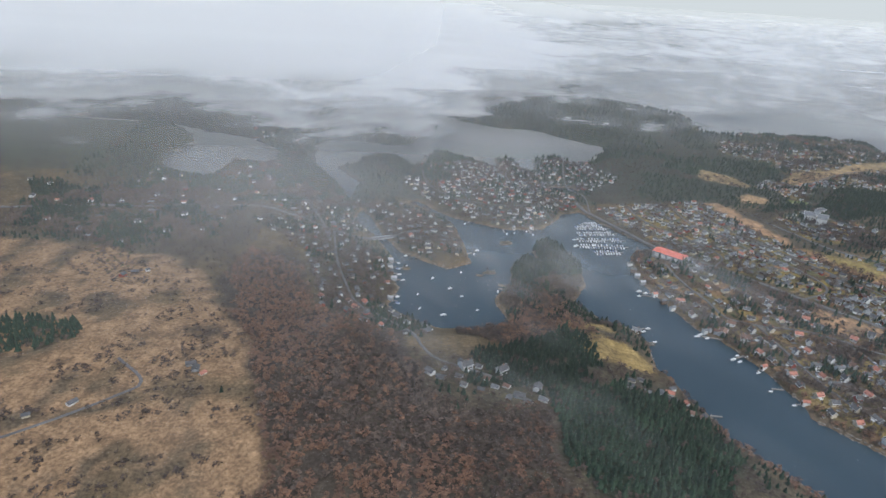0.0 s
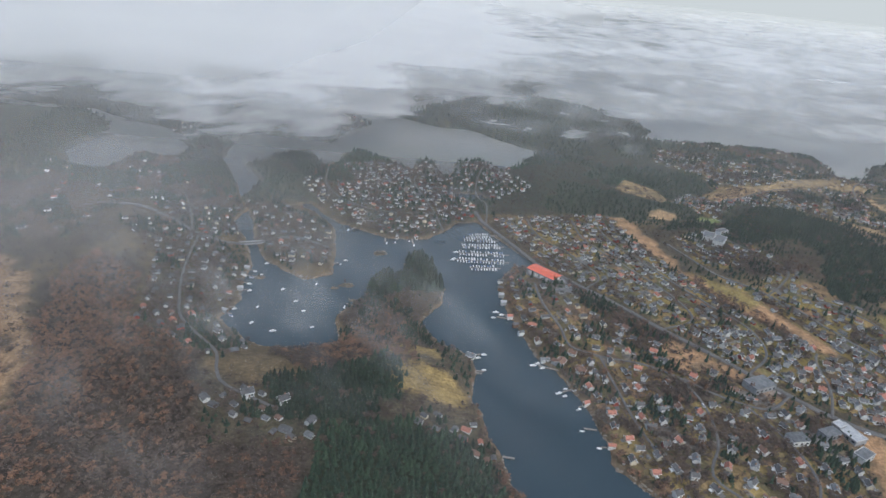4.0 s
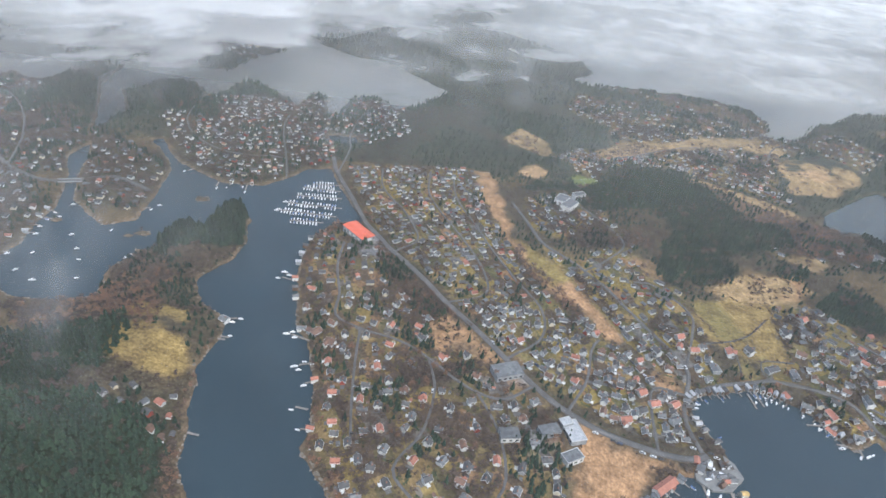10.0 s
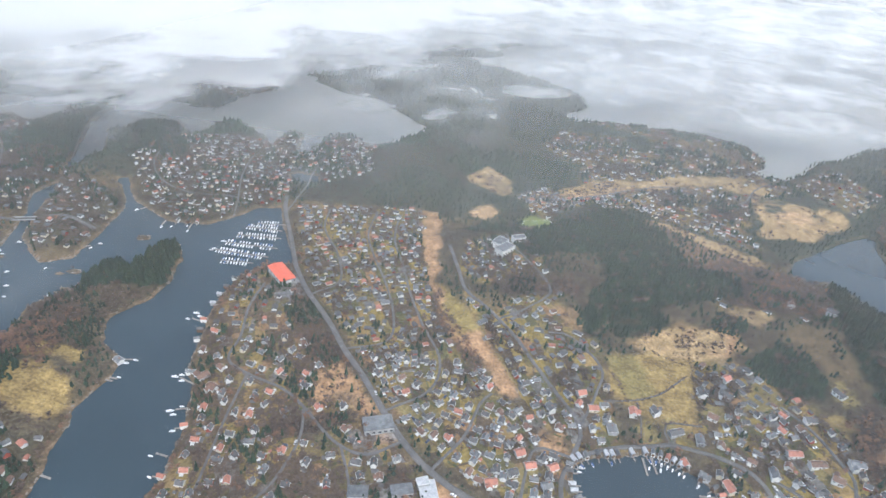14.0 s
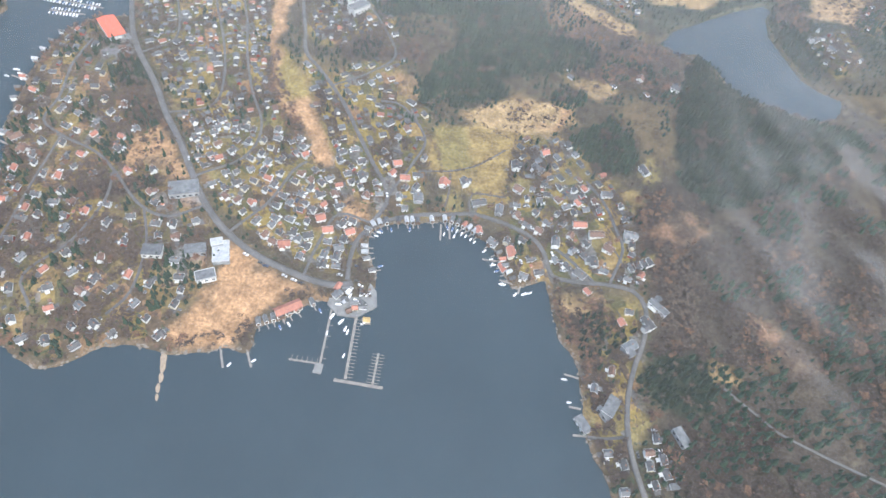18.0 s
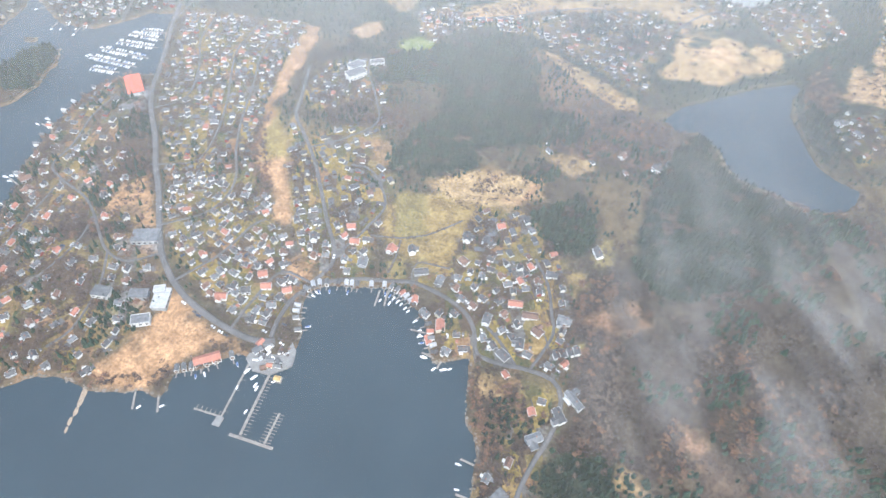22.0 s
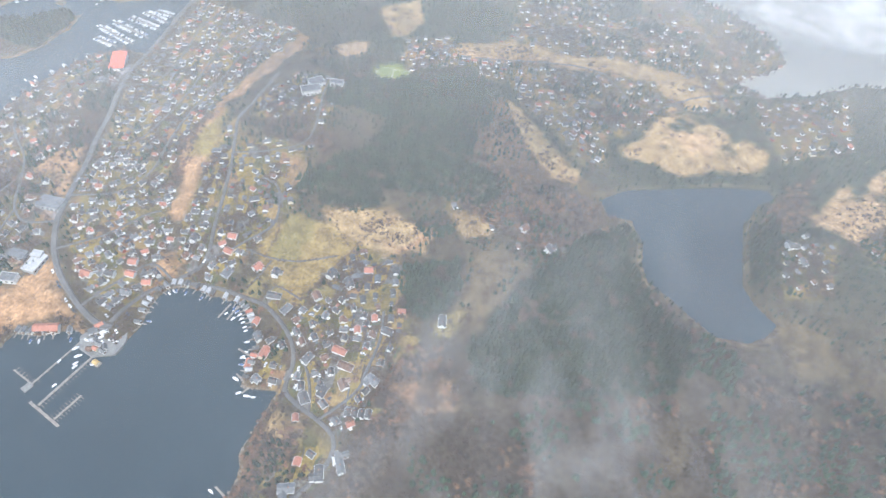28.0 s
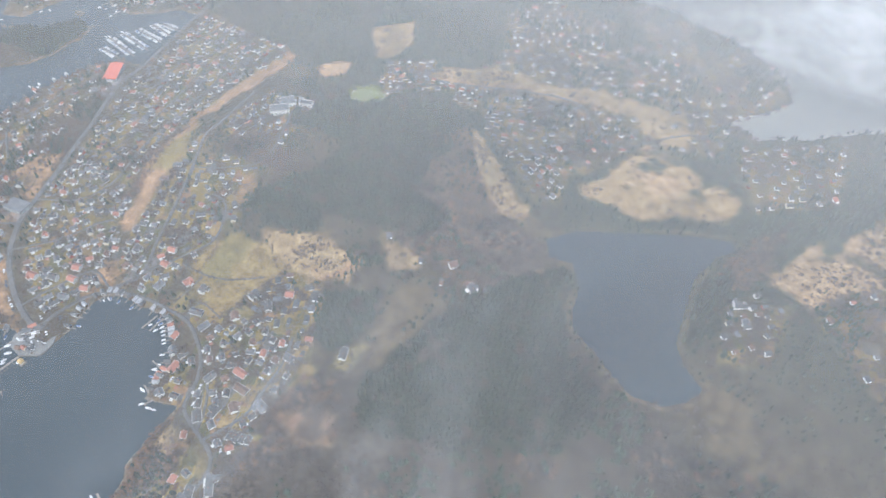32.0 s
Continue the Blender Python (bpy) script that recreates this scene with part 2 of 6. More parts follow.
LAND_NORTH = [(-4400, 1110), (-1200, 1110), (-600, 1130), (-440, 1110), (-360, 1060), (-278, 1023), (-199, 929), (-159, 920), (-167, 991), (-151, 1033), (-54, 1026), (-14, 1016), (0, 1110), (37, 1168), (-9, 1230), (-40, 1300), (-1, 1352), (109, 1400), (200, 1530), (322, 1560), (411, 1618), (396, 1688), (467, 1783), (379, 1828), (277, 1800), (100, 1900), (-300, 2200), (-1000, 2600), (-4400, 2700)]
LAND_FAR = [(560, 3000), (700, 3600), (1200, 3900), (1700, 3600), (1500, 3300), (900, 3080)]
LAKE = [(783, 748), (797, 776), (837, 812), (878, 848), (914, 872), (922, 864), (912, 842), (909, 806), (920, 770), (932, 732), (948, 718), (970, 709), (966, 692), (954, 674), (930, 664), (914, 667), (885, 677), (861, 682), (849, 697), (839, 722), (818, 741), (799, 731)]
POND = [(177, 842), (214, 846), (220, 826), (200, 818), (184, 822)]
ISLETS = [(468, 197, 20), (490, 190, 17), (482, 178, 24), (93, 634, 7), (68, 557, 6), (-13, 561, 4), (57, 551, 4), (75, 530, 3)]
LAKE_LEVEL = 11.0

# ---- plan: what covers the ground ----
CORRIDOR = [(370, 768), (386, 772), (402, 690), (414, 618), (432, 585), (458, 570), (463, 546), (487, 508), (503, 482), (483, 476), (468, 503), (445, 529), (430, 549), (409, 596), (388, 661), (376, 716)]
CORRIDOR_GREEN = [(418, 612), (438, 588), (458, 572), (462, 550), (446, 540), (426, 566)]
HEATHS = [
    [(446, 384), (467, 380), (505, 370), (526, 366), (505, 352), (488, 341), (480, 314), (448, 302), (430, 308), (446, 331), (442, 348), (450, 365)],
    [(340, 473), (353, 486), (380, 462), (396, 435), (382, 431), (360, 445), (350, 430)],
    [(642, 594), (696, 600), (672, 565), (646, 562)],
    [(510, 454), (538, 458), (538, 437), (519, 438)],
    [(523, 599), (548, 596), (550, 571), (532, 566)],
    [(423, 767), (428, 796), (445, 808), (460, 784), (448, 758)],
    [(779, 836), (781, 925), (846, 929), (856, 876), (829, 836), (800, 826)],
    [(964, 834), (966, 894), (1011, 974), (1051, 928), (1000, 829)],
    [(640, 808), (679, 791), (720, 767), (755, 749), (748, 738), (710, 748), (672, 779)],
    [(521, 858), (604, 932), (674, 947), (687, 921), (597, 878), (537, 847)],
    [(829, 402), (846, 398), (868, 374), (853, 364), (838, 380)],
    [(752, 464), (779, 490), (795, 475), (775, 448)],
    [(-401, 566), (-320, 560), (-215, 530), (-175, 480), (-150, 430), (-128, 400), (-104, 338), (-130, 325), (-177, 320), (-219, 300), (-330, 290), (-420, 420)],
    [(-140, 330), (-100, 320), (-80, 250), (-110, 180), (-300, 180), (-320, 280), (-200, 300)],
]
TANS = [
    [(525, 874), (577, 921), (620, 930), (652, 941), (697, 971), (736, 981), (792, 998), (798, 982), (766, 960), (700, 936), (661, 912), (616, 911), (565, 876)],
    [(772, 819), (779, 859), (776, 893), (803, 921), (845, 925), (890, 916), (913, 914), (900, 886), (859, 856), (837, 824), (806, 826), (782, 811)],
    [(758, 963), (807, 976), (823, 950), (797, 935), (772, 940)], [(630, 810), (657, 807), (700, 782), (753, 760), (752, 739), (731, 732), (687, 760)],
    [(407, 879), (430, 927), (471, 887), (465, 849), (462, 830)], [(683, 631), (705, 645), (728, 629), (713, 608)], [(587, 566), (623, 596), (678, 596), (667, 555), (631, 550)],
    [(793, 361), (806, 370), (812, 353), (795, 346)],
]
FIELDS = [
    [(570, 500), (588, 490), (602, 482), (630, 476), (641, 505), (644, 557), (646, 591), (633, 599), (610, 563), (596, 556), (576, 548), (565, 530)],
    [(117, 415), (139, 426), (163, 418), (178, 402), (170, 383), (130, 384), (118, 397)],
    [(730, 500), (742, 505), (748, 486), (738, 478)],
    [(108, 436), (123, 450), (154, 450), (161, 434), (128, 430)],
]
PITCH = [(486, 764), (487, 784), (503, 801), (521, 791), (523, 776), (500, 752)]
BARE_WOODS = [
    [(-160, 560), (-110, 520), (-80, 450), (-10, 400), (10, 330), (30, 300), (20, 200), (-80, 200), (-104, 330), (-140, 420), (-170, 490)],
    [(284, 590), (300, 575), (334, 527), (372, 480), (360, 468), (334, 480), (306, 520), (286, 560)],
    [(740, 470), (790, 560), (770, 640), (880, 660), (1000, 640), (1300, 700), (1500, 300), (900, 0), (770, 250), (755, 330), (752, 400)],
    [(25, 312), (84, 320), (84, 240), (150, 200), (260, 180), (280, 20), (30, 0), (16, 244)],
    [(-200, 417), (-167, 421), (-137, 388), (-145, 361), (-168, 365)], [(-151, 400), (-151, 448), (-115, 365), (-131, 351)],
    [(931, 883), (945, 917), (956, 853), (950, 812), (917, 813)],
    [(66, 498), (102, 516), (128, 479), (110, 459), (94, 448)],
    [(350, 430), (370, 432), (385, 425), (360, 405), (330, 395), (320, 415)],
    [(690, 640), (780, 640), (830, 690), (780, 740), (700, 730), (660, 690)],
    [(60, 470), (110, 470), (140, 440), (120, 390), (60, 400), (30, 430)],
    [(700, 400), (722, 398), (726, 350), (715, 335), (704, 355), (692, 380)],
    [(410, 600), (430, 570), (445, 535), (470, 500), (455, 500), (430, 540), (405, 590)],
    [(480, 600), (530, 620), (560, 600), (540, 640), (490, 650), (465, 620)], [(756, 425), (760, 470), (790, 440), (790, 380), (762, 370)],
    [(-224, 421), (-212, 439), (-182, 386), (-201, 377)], [(-278, 414), (-263, 416), (-241, 373), (-247, 366)],
]
CONIFERS = [
    [(420, 725), (440, 745), (472, 735), (500, 735), (560, 800), (601, 831), (640, 760), (661, 690), (712, 696), (713, 660), (640, 629), (596, 600), (553, 590), (560, 620), (575, 640), (569, 694), (520, 690), (496, 668), (470, 725)],
    [(779, 560), (785, 623), (800, 702), (824, 712), (869, 659), (912, 637), (923, 584), (860, 524), (806, 494), (779, 521)],
    [(38, 378), (100, 420), (112, 390), (118, 350), (103, 341), (50, 339)],
    [(84, 335), (131, 352), (165, 345), (194, 320), (196, 292), (157, 240), (100, 240), (84, 273)],
    [(86, 541), (92, 572), (109, 579), (117, 570), (122, 615), (135, 629), (151, 606), (160, 566), (146, 550), (130, 545), (110, 530), (95, 520)],
    [(-310, 410), (-270, 420), (-240, 390), (-262, 365), (-300, 370)],
    [(-36, 952), (-92, 932), (-96, 900), (-60, 880), (-10, 912)],
    [(290, 545), (306, 565), (325, 540), (312, 520), (300, 525)],
    [(545, 598), (565, 605), (575, 585), (555, 575)], [(575, 588), (595, 596), (600, 578), (582, 572)],
    [(-130, 860), (-110, 800), (-160, 800), (-200, 850), (-170, 930)],
    [(690, 560), (720, 590), (745, 560), (740, 520), (710, 525)],
    [(802, 715), (826, 739), (841, 724), (828, 696)], [(669, 603), (685, 625), (700, 611), (683, 593)], [(543, 575), (554, 594), (572, 579), (561, 561)],
    [(-176, 802), (-168, 851), (-119, 815), (-99, 772), (-106, 732), (-138, 747)],
    [(-60, 900), (-44, 912), (-4, 880), (34, 850), (50, 815), (4, 820), (-36, 836)],
    [(915, 790), (927, 835), (944, 800), (950, 755), (942, 725)], 
    [(743, 349), (760, 363), (790, 364), (797, 338), (791, 325), (766, 321), (747, 330)], [(455, 205), (475, 213), (500, 196), (505, 175), (480, 165), (458, 180)],
    [(593, 590), (613, 616), (630, 601), (612, 578)], [(91, 414), (119, 433), (135, 405), (129, 370), (100, 370)],
]
ROAD_LINES = [
    (6.2, [(200, 765), (212, 731), (239, 677), (267, 619), (293, 577), (328, 535), (352, 502), (377, 472), (401, 439), (421, 414), (444, 395), (471, 382), (505, 374), (529, 373), (540, 378)]),
    (4.0, [(536, 379), (533, 399), (535, 421), (548, 439), (571, 452), (597, 460), (619, 464), (642, 459), (662, 450), (675, 437), (683, 420), (701, 415), (723, 413), (740, 410), (749, 397), (748, 373), (741, 349), (737, 323), (740, 290), (760, 230)]),
    (4.0, [(541, 436), (547, 464), (524, 498), (492, 545), (475, 566), (458, 585), (440, 606), (429, 640), (412, 690)]),
    (3.2, [(421, 414), (400, 398), (380, 401), (363, 413), (343, 431), (321, 446), (287, 458), (265, 471), (262, 500), (252, 540), (250, 580)]),
    (6.0, [(-700, 600), (-384, 648), (-274, 662), (-187, 675), (-138, 656), (-100, 627), (-69, 618), (-38, 632), (0, 640), (40, 632)]),
    (3.2, [(-92, 625), (-80, 552), (-65, 498), (-49, 461), (-9, 416), (2, 388), (15, 369), (60, 345)]),
    (3.2, [(723, 413), (732, 444), (728, 459), (718, 489), (703, 512)]),
    (3.0, [(681, 443), (691, 437), (704, 425), (713, 414)]),
    (3.0, [(300, 572), (318, 600), (300, 650), (270, 700), (262, 745)]),
    (3.0, [(352, 502), (385, 520), (380, 560), (360, 610), (335, 660), (320, 700), (318, 750)]),
    (3.0, [(401, 439), (430, 470), (432, 505), (410, 545), (390, 590), (372, 640), (352, 690), (345, 740)]),
    (3.0, [(444, 395), (462, 430), (470, 465), (478, 478)]),
    (3.0, [(505, 374), (508, 410), (515, 436), (541, 436)]),
    (3.0, [(547, 464), (560, 500), (565, 530), (540, 560), (520, 560)]),
    (3.0, [(475, 566), (500, 590), (520, 620), (500, 660), (480, 690), (470, 720)]),
    (2.6, [(343, 431), (350, 400), (345, 360), (330, 330), (345, 310)]),
    (2.6, [(287, 458), (290, 420), (295, 380), (300, 350)]),
    (2.6, [(380, 401), (395, 370), (400, 335), (392, 315)]),
    (3.0, [(160, 705), (150, 740), (130, 800), (120, 860), (140, 920)]),
    (3.0, [(212, 731), (215, 790), (205, 850), (215, 920), (230, 980)]),
    (3.0, [(150, 740), (100, 730), (50, 750), (10, 800), (0, 870)]),
    (3.0, [(-100, 627), (-130, 700), (-170, 760), (-220, 800), (-280, 790)]),
    (3.0, [(560, 860), (620, 900), (690, 930), (760, 900), (800, 960), (850, 1010)]),
    (2.2, [(801, 347), (822, 331), (837, 321), (857, 314), (900, 300)]), (2.6, [(712, 299), (724, 300), (737, 303)]),
    (1.4, [(566, 494), (590, 500), (612, 512), (634, 534)]),
    (1.4, [(593, 466), (594, 482), (592, 498)]), (1.4, [(613, 468), (613, 482), (640, 484)]),
    (2.8, [(-260, 260), (-225, 285), (-185, 318), (-175, 335), (-200, 360)]),
]


def along(line, step):
    """Points along a smooth line through the given ones."""
    p = np.array(line, float)
    q = np.vstack([2 * p[0] - p[1], p, 2 * p[-1] - p[-2]])
    out = []
    for k in range(1, len(q) - 2):
        a, b, c, d = q[k - 1:k + 3]
        n = max(2, int(np.hypot(*(c - b)) / step))
        t = np.arange(n)[:, None] / n
        out.append(0.5 * (2 * b + (c - a) * t + (2 * a - 5 * b + 4 * c - d) * t ** 2 + (3 * b - a - 3 * c + d) * t ** 3))
    return np.vstack(out + [p[-1:]])


ROADS = [(w * 0.55 if w < 3.5 else w * 0.7, along(line, 6.0)) for w, line in ROAD_LINES]
HILLS = [(140, 590, 22, 14), (102, 558, 18, 10), (600, 700, 80, 20), (850, 600, 80, 18), (350, 1330, 130, 15), (450, 1250, 120, 8), (80, 300, 90, 10), (-150, 300, 150, 12), (455, 560, 60, 6), (700, 1100, 150, 7), (1150, 600, 200, 25),
         (-400, 900, 200, 7), (-100, 1500, 300, 18), (290, 1045, 60, 6), (1150, 3500, 500, 90), (-800, 1700, 500, 60), (770, 460, 60, 10), (470, 690, 60, 6), (1100, 1000, 250, 15)]


def shore_depth(x, y):
    """Metres inland from the nearest sea shore; minus at sea."""
    wx, wy = x + 5 * (fbm(x, y, 26, 1) - 0.5) + 5 * (fbm(x, y, 9, 3) - 0.5), y + 5 * (fbm(x, y, 26, 2) - 0.5) + 5 * (fbm(x, y, 9, 4) - 0.5)
    d = np.maximum.reduce([depth_in(wx, wy, land) for land in (LAND_EAST, LAND_WEST, LAND_NORTH, LAND_FAR)])
    for ix, iy, r in ISLETS:
        d = np.maximum(d, r - np.hypot(wx - ix, (wy - iy) * 1.5))
    return np.minimum(d, -depth_in(wx, wy, POND))


def height(x, y, d=None):
    """The lie of the land."""
    x, y = np.asarray(x, float), np.asarray(y, float)
    d = shore_depth(x, y) if d is None else d
    inland = np.maximum(d, 0)
    h = 9.5 * (1 - np.exp(-inland / 45)) + np.minimum(inland, 2) * 0.5
    rise = np.clip(inland / 40, 0, 1)
    for hx, hy, s, top in HILLS:
        h = h + rise * top * np.exp(-((x - hx) ** 2 + (y - hy) ** 2) / (2 * s * s))
    h = h + rise * 5 * (fbm(x, y, 90, 5) - 0.5) + np.clip(inland / 12, 0, 1) * 1.4 * (fbm(x, y, 18, 6) - 0.5)
    near = depth_in(x, y, LAKE)
    h = np.where(near > -70, np.maximum(LAKE_LEVEL + 0.6, LAKE_LEVEL + 0.6 + (h - LAKE_LEVEL) * np.clip(-near / 70, 0, 1)), h)
    h = np.where(near > 0, LAKE_LEVEL - np.minimum(near * 0.3, 3), h)
    level = np.clip(-depth_in(x, y, PITCH) / 15, 0, 1)
    h = h * level + 11.0 * (1 - level)
    return np.where(d < 0, np.maximum(d * 0.35, -4), h)


def height_at(x, y):
    return float(height(np.array([x], float), np.array([y], float))[0])


# ---- ground ----
def spaced(lo, hi, step, far_lo, far_hi):
    mid, up, down = list(np.arange(lo, hi + step, step)), [], []
    v, s = mid[-1], step
    while v < far_hi:
        s *= 1.09
        v += s
        up.append(v)
    v, s = lo, step
    while v > far_lo:
        s *= 1.09
        v -= s
        down.append(v)
    return np.array(down[::-1] + mid + up)


gx, gy = spaced(-260, 1060, 3.4, -4300, 4300), spaced(200, 900, 3.4, -4300, 4300)
GX, GY = np.meshgrid(gx, gy)
GX, GY = GX.ravel(), GY.ravel()
ground_d = shore_depth(GX, GY)
ground_h = height(GX, GY, ground_d)
nx, ny = len(gx), len(gy)
corner = (np.arange(ny - 1)[:, None] * nx + np.arange(nx - 1)[None, :]).ravel()
ground_me = mesh_from("ground", np.c_[GX, GY, ground_h], np.c_[corner, corner + 1, corner + nx + 1, corner + nx])
WX, WY = GX + 18 * (fbm(GX, GY, 26, 11) - 0.5) + 6 * (fbm(GX, GY, 7, 12) - 0.5), GY + 18 * (fbm(GX, GY, 26, 13) - 0.5) + 6 * (fbm(GX, GY, 7, 14) - 0.5)
C_GARDEN, C_HEATH, C_FIELD, C_WOOD, C_NEEDLE = (0.12, 0.092, 0.048), (0.31, 0.185, 0.098), (0.22, 0.155, 0.06), (0.05, 0.04, 0.031), (0.026, 0.034, 0.022)
north = np.clip((GY - 700) / 120, 0, 1)[:, None]
tint = np.array((0.068, 0.056, 0.038)) * (1 - north) + np.array((0.036, 0.044, 0.03)) * north
open_land = np.where(GY > 760, 0.4, fbm(GX, GY, 60, 21))[:, None]
tint = tint * (1 - np.clip((open_land - 0.52) * 6, 0, 1)) + np.array((0.1, 0.074, 0.042)) * np.clip((open_land - 0.52) * 6, 0, 1)


def cover(polys, colour, soft=4.0, patchy=0.0, seed=31):
    global tint
    for k, poly in enumerate(polys):
        a = np.clip(depth_in(WX, WY, poly) / soft + 0.5, 0, 1)
        if patchy:
            a = a * np.clip(1 - patchy * np.clip((fbm(GX, GY, 24, seed + k) - 0.5) * 7, 0, 1), 0, 1)
        tint = tint * (1 - a[:, None]) + np.array(colour) * a[:, None]


HOMES = [
    (12.0, [(222, 745), (372, 770), (395, 680), (406, 600), (426, 548), (466, 502), (482, 478), (518, 458), (536, 440), (538, 400), (525, 385), (475, 392), (430, 420), (398, 455), (356, 515), (310, 570), (275, 625)]),
    (15.0, [(225, 590), (224, 560), (226, 510), (243, 465), (258, 425), (275, 390), (275, 350), (300, 312), (350, 288), (375, 280), (430, 305), (440, 345), (440, 385), (415, 410), (385, 450), (345, 495), (300, 550), (265, 595), (245, 600)]),
    (12.5, [(440, 600), (470, 575), (500, 610), (530, 600), (560, 560), (570, 500), (575, 455), (540, 445), (520, 460), (490, 490), (465, 545)]),
    (17.0, [(545, 442), (640, 470), (640, 480), (690, 500), (690, 560), (640, 556), (630, 475), (600, 464)]),
    (13.0, [(640, 440), (660, 412), (690, 415), (745, 412), (750, 470), (720, 520), (690, 545), (640, 545), (650, 500)]),
    (17.0, [(698, 402), (745, 402), (745, 300), (725, 280), (708, 320)]),
    (13.0, [(430, 640), (460, 620), (510, 650), (500, 700), (470, 720), (430, 700)]),
    (12.0, [(495, 808), (530, 802), (570, 850), (540, 870), (490, 830)]),
    (18.5, [(560, 880), (690, 850), (760, 840), (780, 920), (850, 960), (830, 1030), (700, 1080), (560, 960)]),
    (12.5, [(60, 703), (100, 680), (140, 688), (165, 715), (195, 750), (200, 850), (180, 900), (140, 960), (100, 930), (40, 900), (0, 900), (-20, 800)]),
    (12.5, [(180, 920), (230, 985), (265, 960), (240, 860), (200, 860)]),
    (14.0, [(-80, 740), (-50, 680), (-20, 620), (10, 580), (45, 590), (38, 680), (10, 715)]),
    (14.5, [(-90, 660), (-35, 570), (-30, 520), (-40, 480), (10, 440), (0, 400), (-80, 450), (-110, 560), (-180, 640)]),
    (23.0, [(-330, 800), (-120, 830), (-90, 700), (-200, 690), (-350, 690)]),
    (12.0, [(3, 350), (31, 368), (55, 360), (92, 330), (64, 318), (30, 332)]),
    (12.0, [(182, 370), (193, 345), (197, 325), (160, 335), (165, 360)]),
    (12.0, [(940, 785), (965, 765), (985, 790), (960, 815)]),
    (23.0, [(600, 970), (700, 1090), (560, 1190), (640, 1210), (840, 1170), (860, 1120), (800, 1060)]),
    (24.0, [(990, 830), (1100, 760), (1300, 900), (1200, 1200), (1020, 1100)]),
    (34.0, [(-330, 690), (-420, 690), (-420, 600), (-260, 560), (-200, 580), (-200, 660)]),
    (26.0, [(700, 640), (770, 620), (790, 680), (720, 700)]),
    (11.0, [(473, 839), (512, 880), (550, 834), (519, 793)]),
    (11.0, [(563, 867), (596, 879), (612, 842), (586, 834)]),
    (13.0, [(608, 860), (638, 899), (700, 922), (738, 874), (762, 789), (745, 775), (696, 802), (652, 815)]),
    (14.0, [(507, 1030), (532, 1094), (628, 1094), (684, 983), (607, 951), (552, 974)]),
    (14.0, [(671, 1074), (733, 1091), (774, 1043), (731, 992)]),
    (14.0, [(772, 1124), (827, 1153), (856, 1081), (859, 1013), (818, 1035)]),
    (15.0, [(860, 988), (939, 1079), (968, 970), (913, 914), (881, 943)]),
    (12.0, [(436, 649), (481, 673), (541, 629), (521, 601), (478, 611)]),
    (16.0, [(705, 682), (743, 722), (776, 676), (751, 640)]),
    (15.5, [(948, 783), (983, 812), (997, 755), (966, 737)]),
    (11.0, [(674, 666), (694, 675), (701, 642), (681, 634)]),
    (11.0, [(758, 657), (794, 671), (796, 647), (762, 629)]),
    (18.0, [(-354, 1186), (-262, 1285), (-139, 1163), (-157, 1041), (-256, 995)]),
    (16.0, [(-175, 1233), (-14, 1225), (40, 1114), (-69, 1064)]),
    (14.0, [(-179, 705), (-224, 862), (-170, 885), (-74, 745), (-51, 652), (-96, 608)]),
    (22.0, [(3, 1620), (221, 1644), (247, 1479), (77, 1364)]),
    (14.0, [(-240, 850), (-174, 866), (-86, 715), (-92, 676), (-187, 696)]),
    (26.0, [(-460, 724), (-266, 701), (-199, 694), (-188, 658), (-401, 628)]),
    (21.0, [(-331, 585), (-285, 592), (-239, 496), (-260, 482), (-296, 522)]),
    (12.0, [(192, 969), (234, 973), (286, 858), (235, 821), (196, 825), (178, 903)]),
    (12.0, [(142, 369), (185, 354), (181, 342), (142, 350)]),
    (13.0, [(771, 315), (794, 330), (822, 335), (837, 314), (818, 301), (778, 288)]),
    (13.0, [(720, 286), (736, 293), (764, 313), (772, 286), (755, 262), (728, 268)]),
]
EAST = {8, 17, 18, *range(21, 33)}
cover([p for _, p in HOMES[:8]], C_GARDEN, 10)
cover([p for _, p in HOMES[8:]], (0.05, 0.045, 0.032), 10)
cover([HOMES[1][1]], (0.13, 0.095, 0.06), 10)
cover([HOMES[k][1] for k in sorted(EAST)], (0.13, 0.1, 0.055), 14, 0.7, 45)
GARDEN = np.zeros(len(GX))
for k, (_, p) in enumerate(HOMES):
    GARDEN = np.maximum(GARDEN, np.clip(depth_in(GX, GY, p) / 8 + 0.7, 0, 1) * (0.5 if k in EAST else 0.1 if k > 7 else 0.6 if k == 1 else 0.85))
cover(BARE_WOODS, C_WOOD, 8, 0.45, 75)
cover(CONIFERS, C_NEEDLE, 6)
cover(FIELDS, C_FIELD, 4, 0.35, 73)
LAWNS = [[(590, 476), (606, 481), (610, 465), (595, 462)], [(610, 483), (620, 485), (621, 471), (614, 469)], [(639, 493), (654, 511), (661, 511), (657, 490)], [(674, 510), (689, 524), (698, 512), (675, 500)],
         [(405, 447), (422, 454), (446, 418), (429, 417)], [(482, 400), (496, 421), (518, 419), (507, 390)], [(512, 485), (523, 490), (532, 473), (521, 470)], [(744, 537), (757, 546), (761, 519), (751, 512)], [(198, 436), (208, 445), (222, 428), (214, 413)],
         [(745, 316), (752, 312), (750, 303), (738, 292), (738, 300)], [(711, 316), (715, 320), (720, 308), (715, 304)]]
cover(LAWNS, (0.175, 0.14, 0.06), 2)
cover([[(566, 543), (593, 555), (606, 539), (606, 503), (587, 495)]], (0.17, 0.135, 0.052), 3)
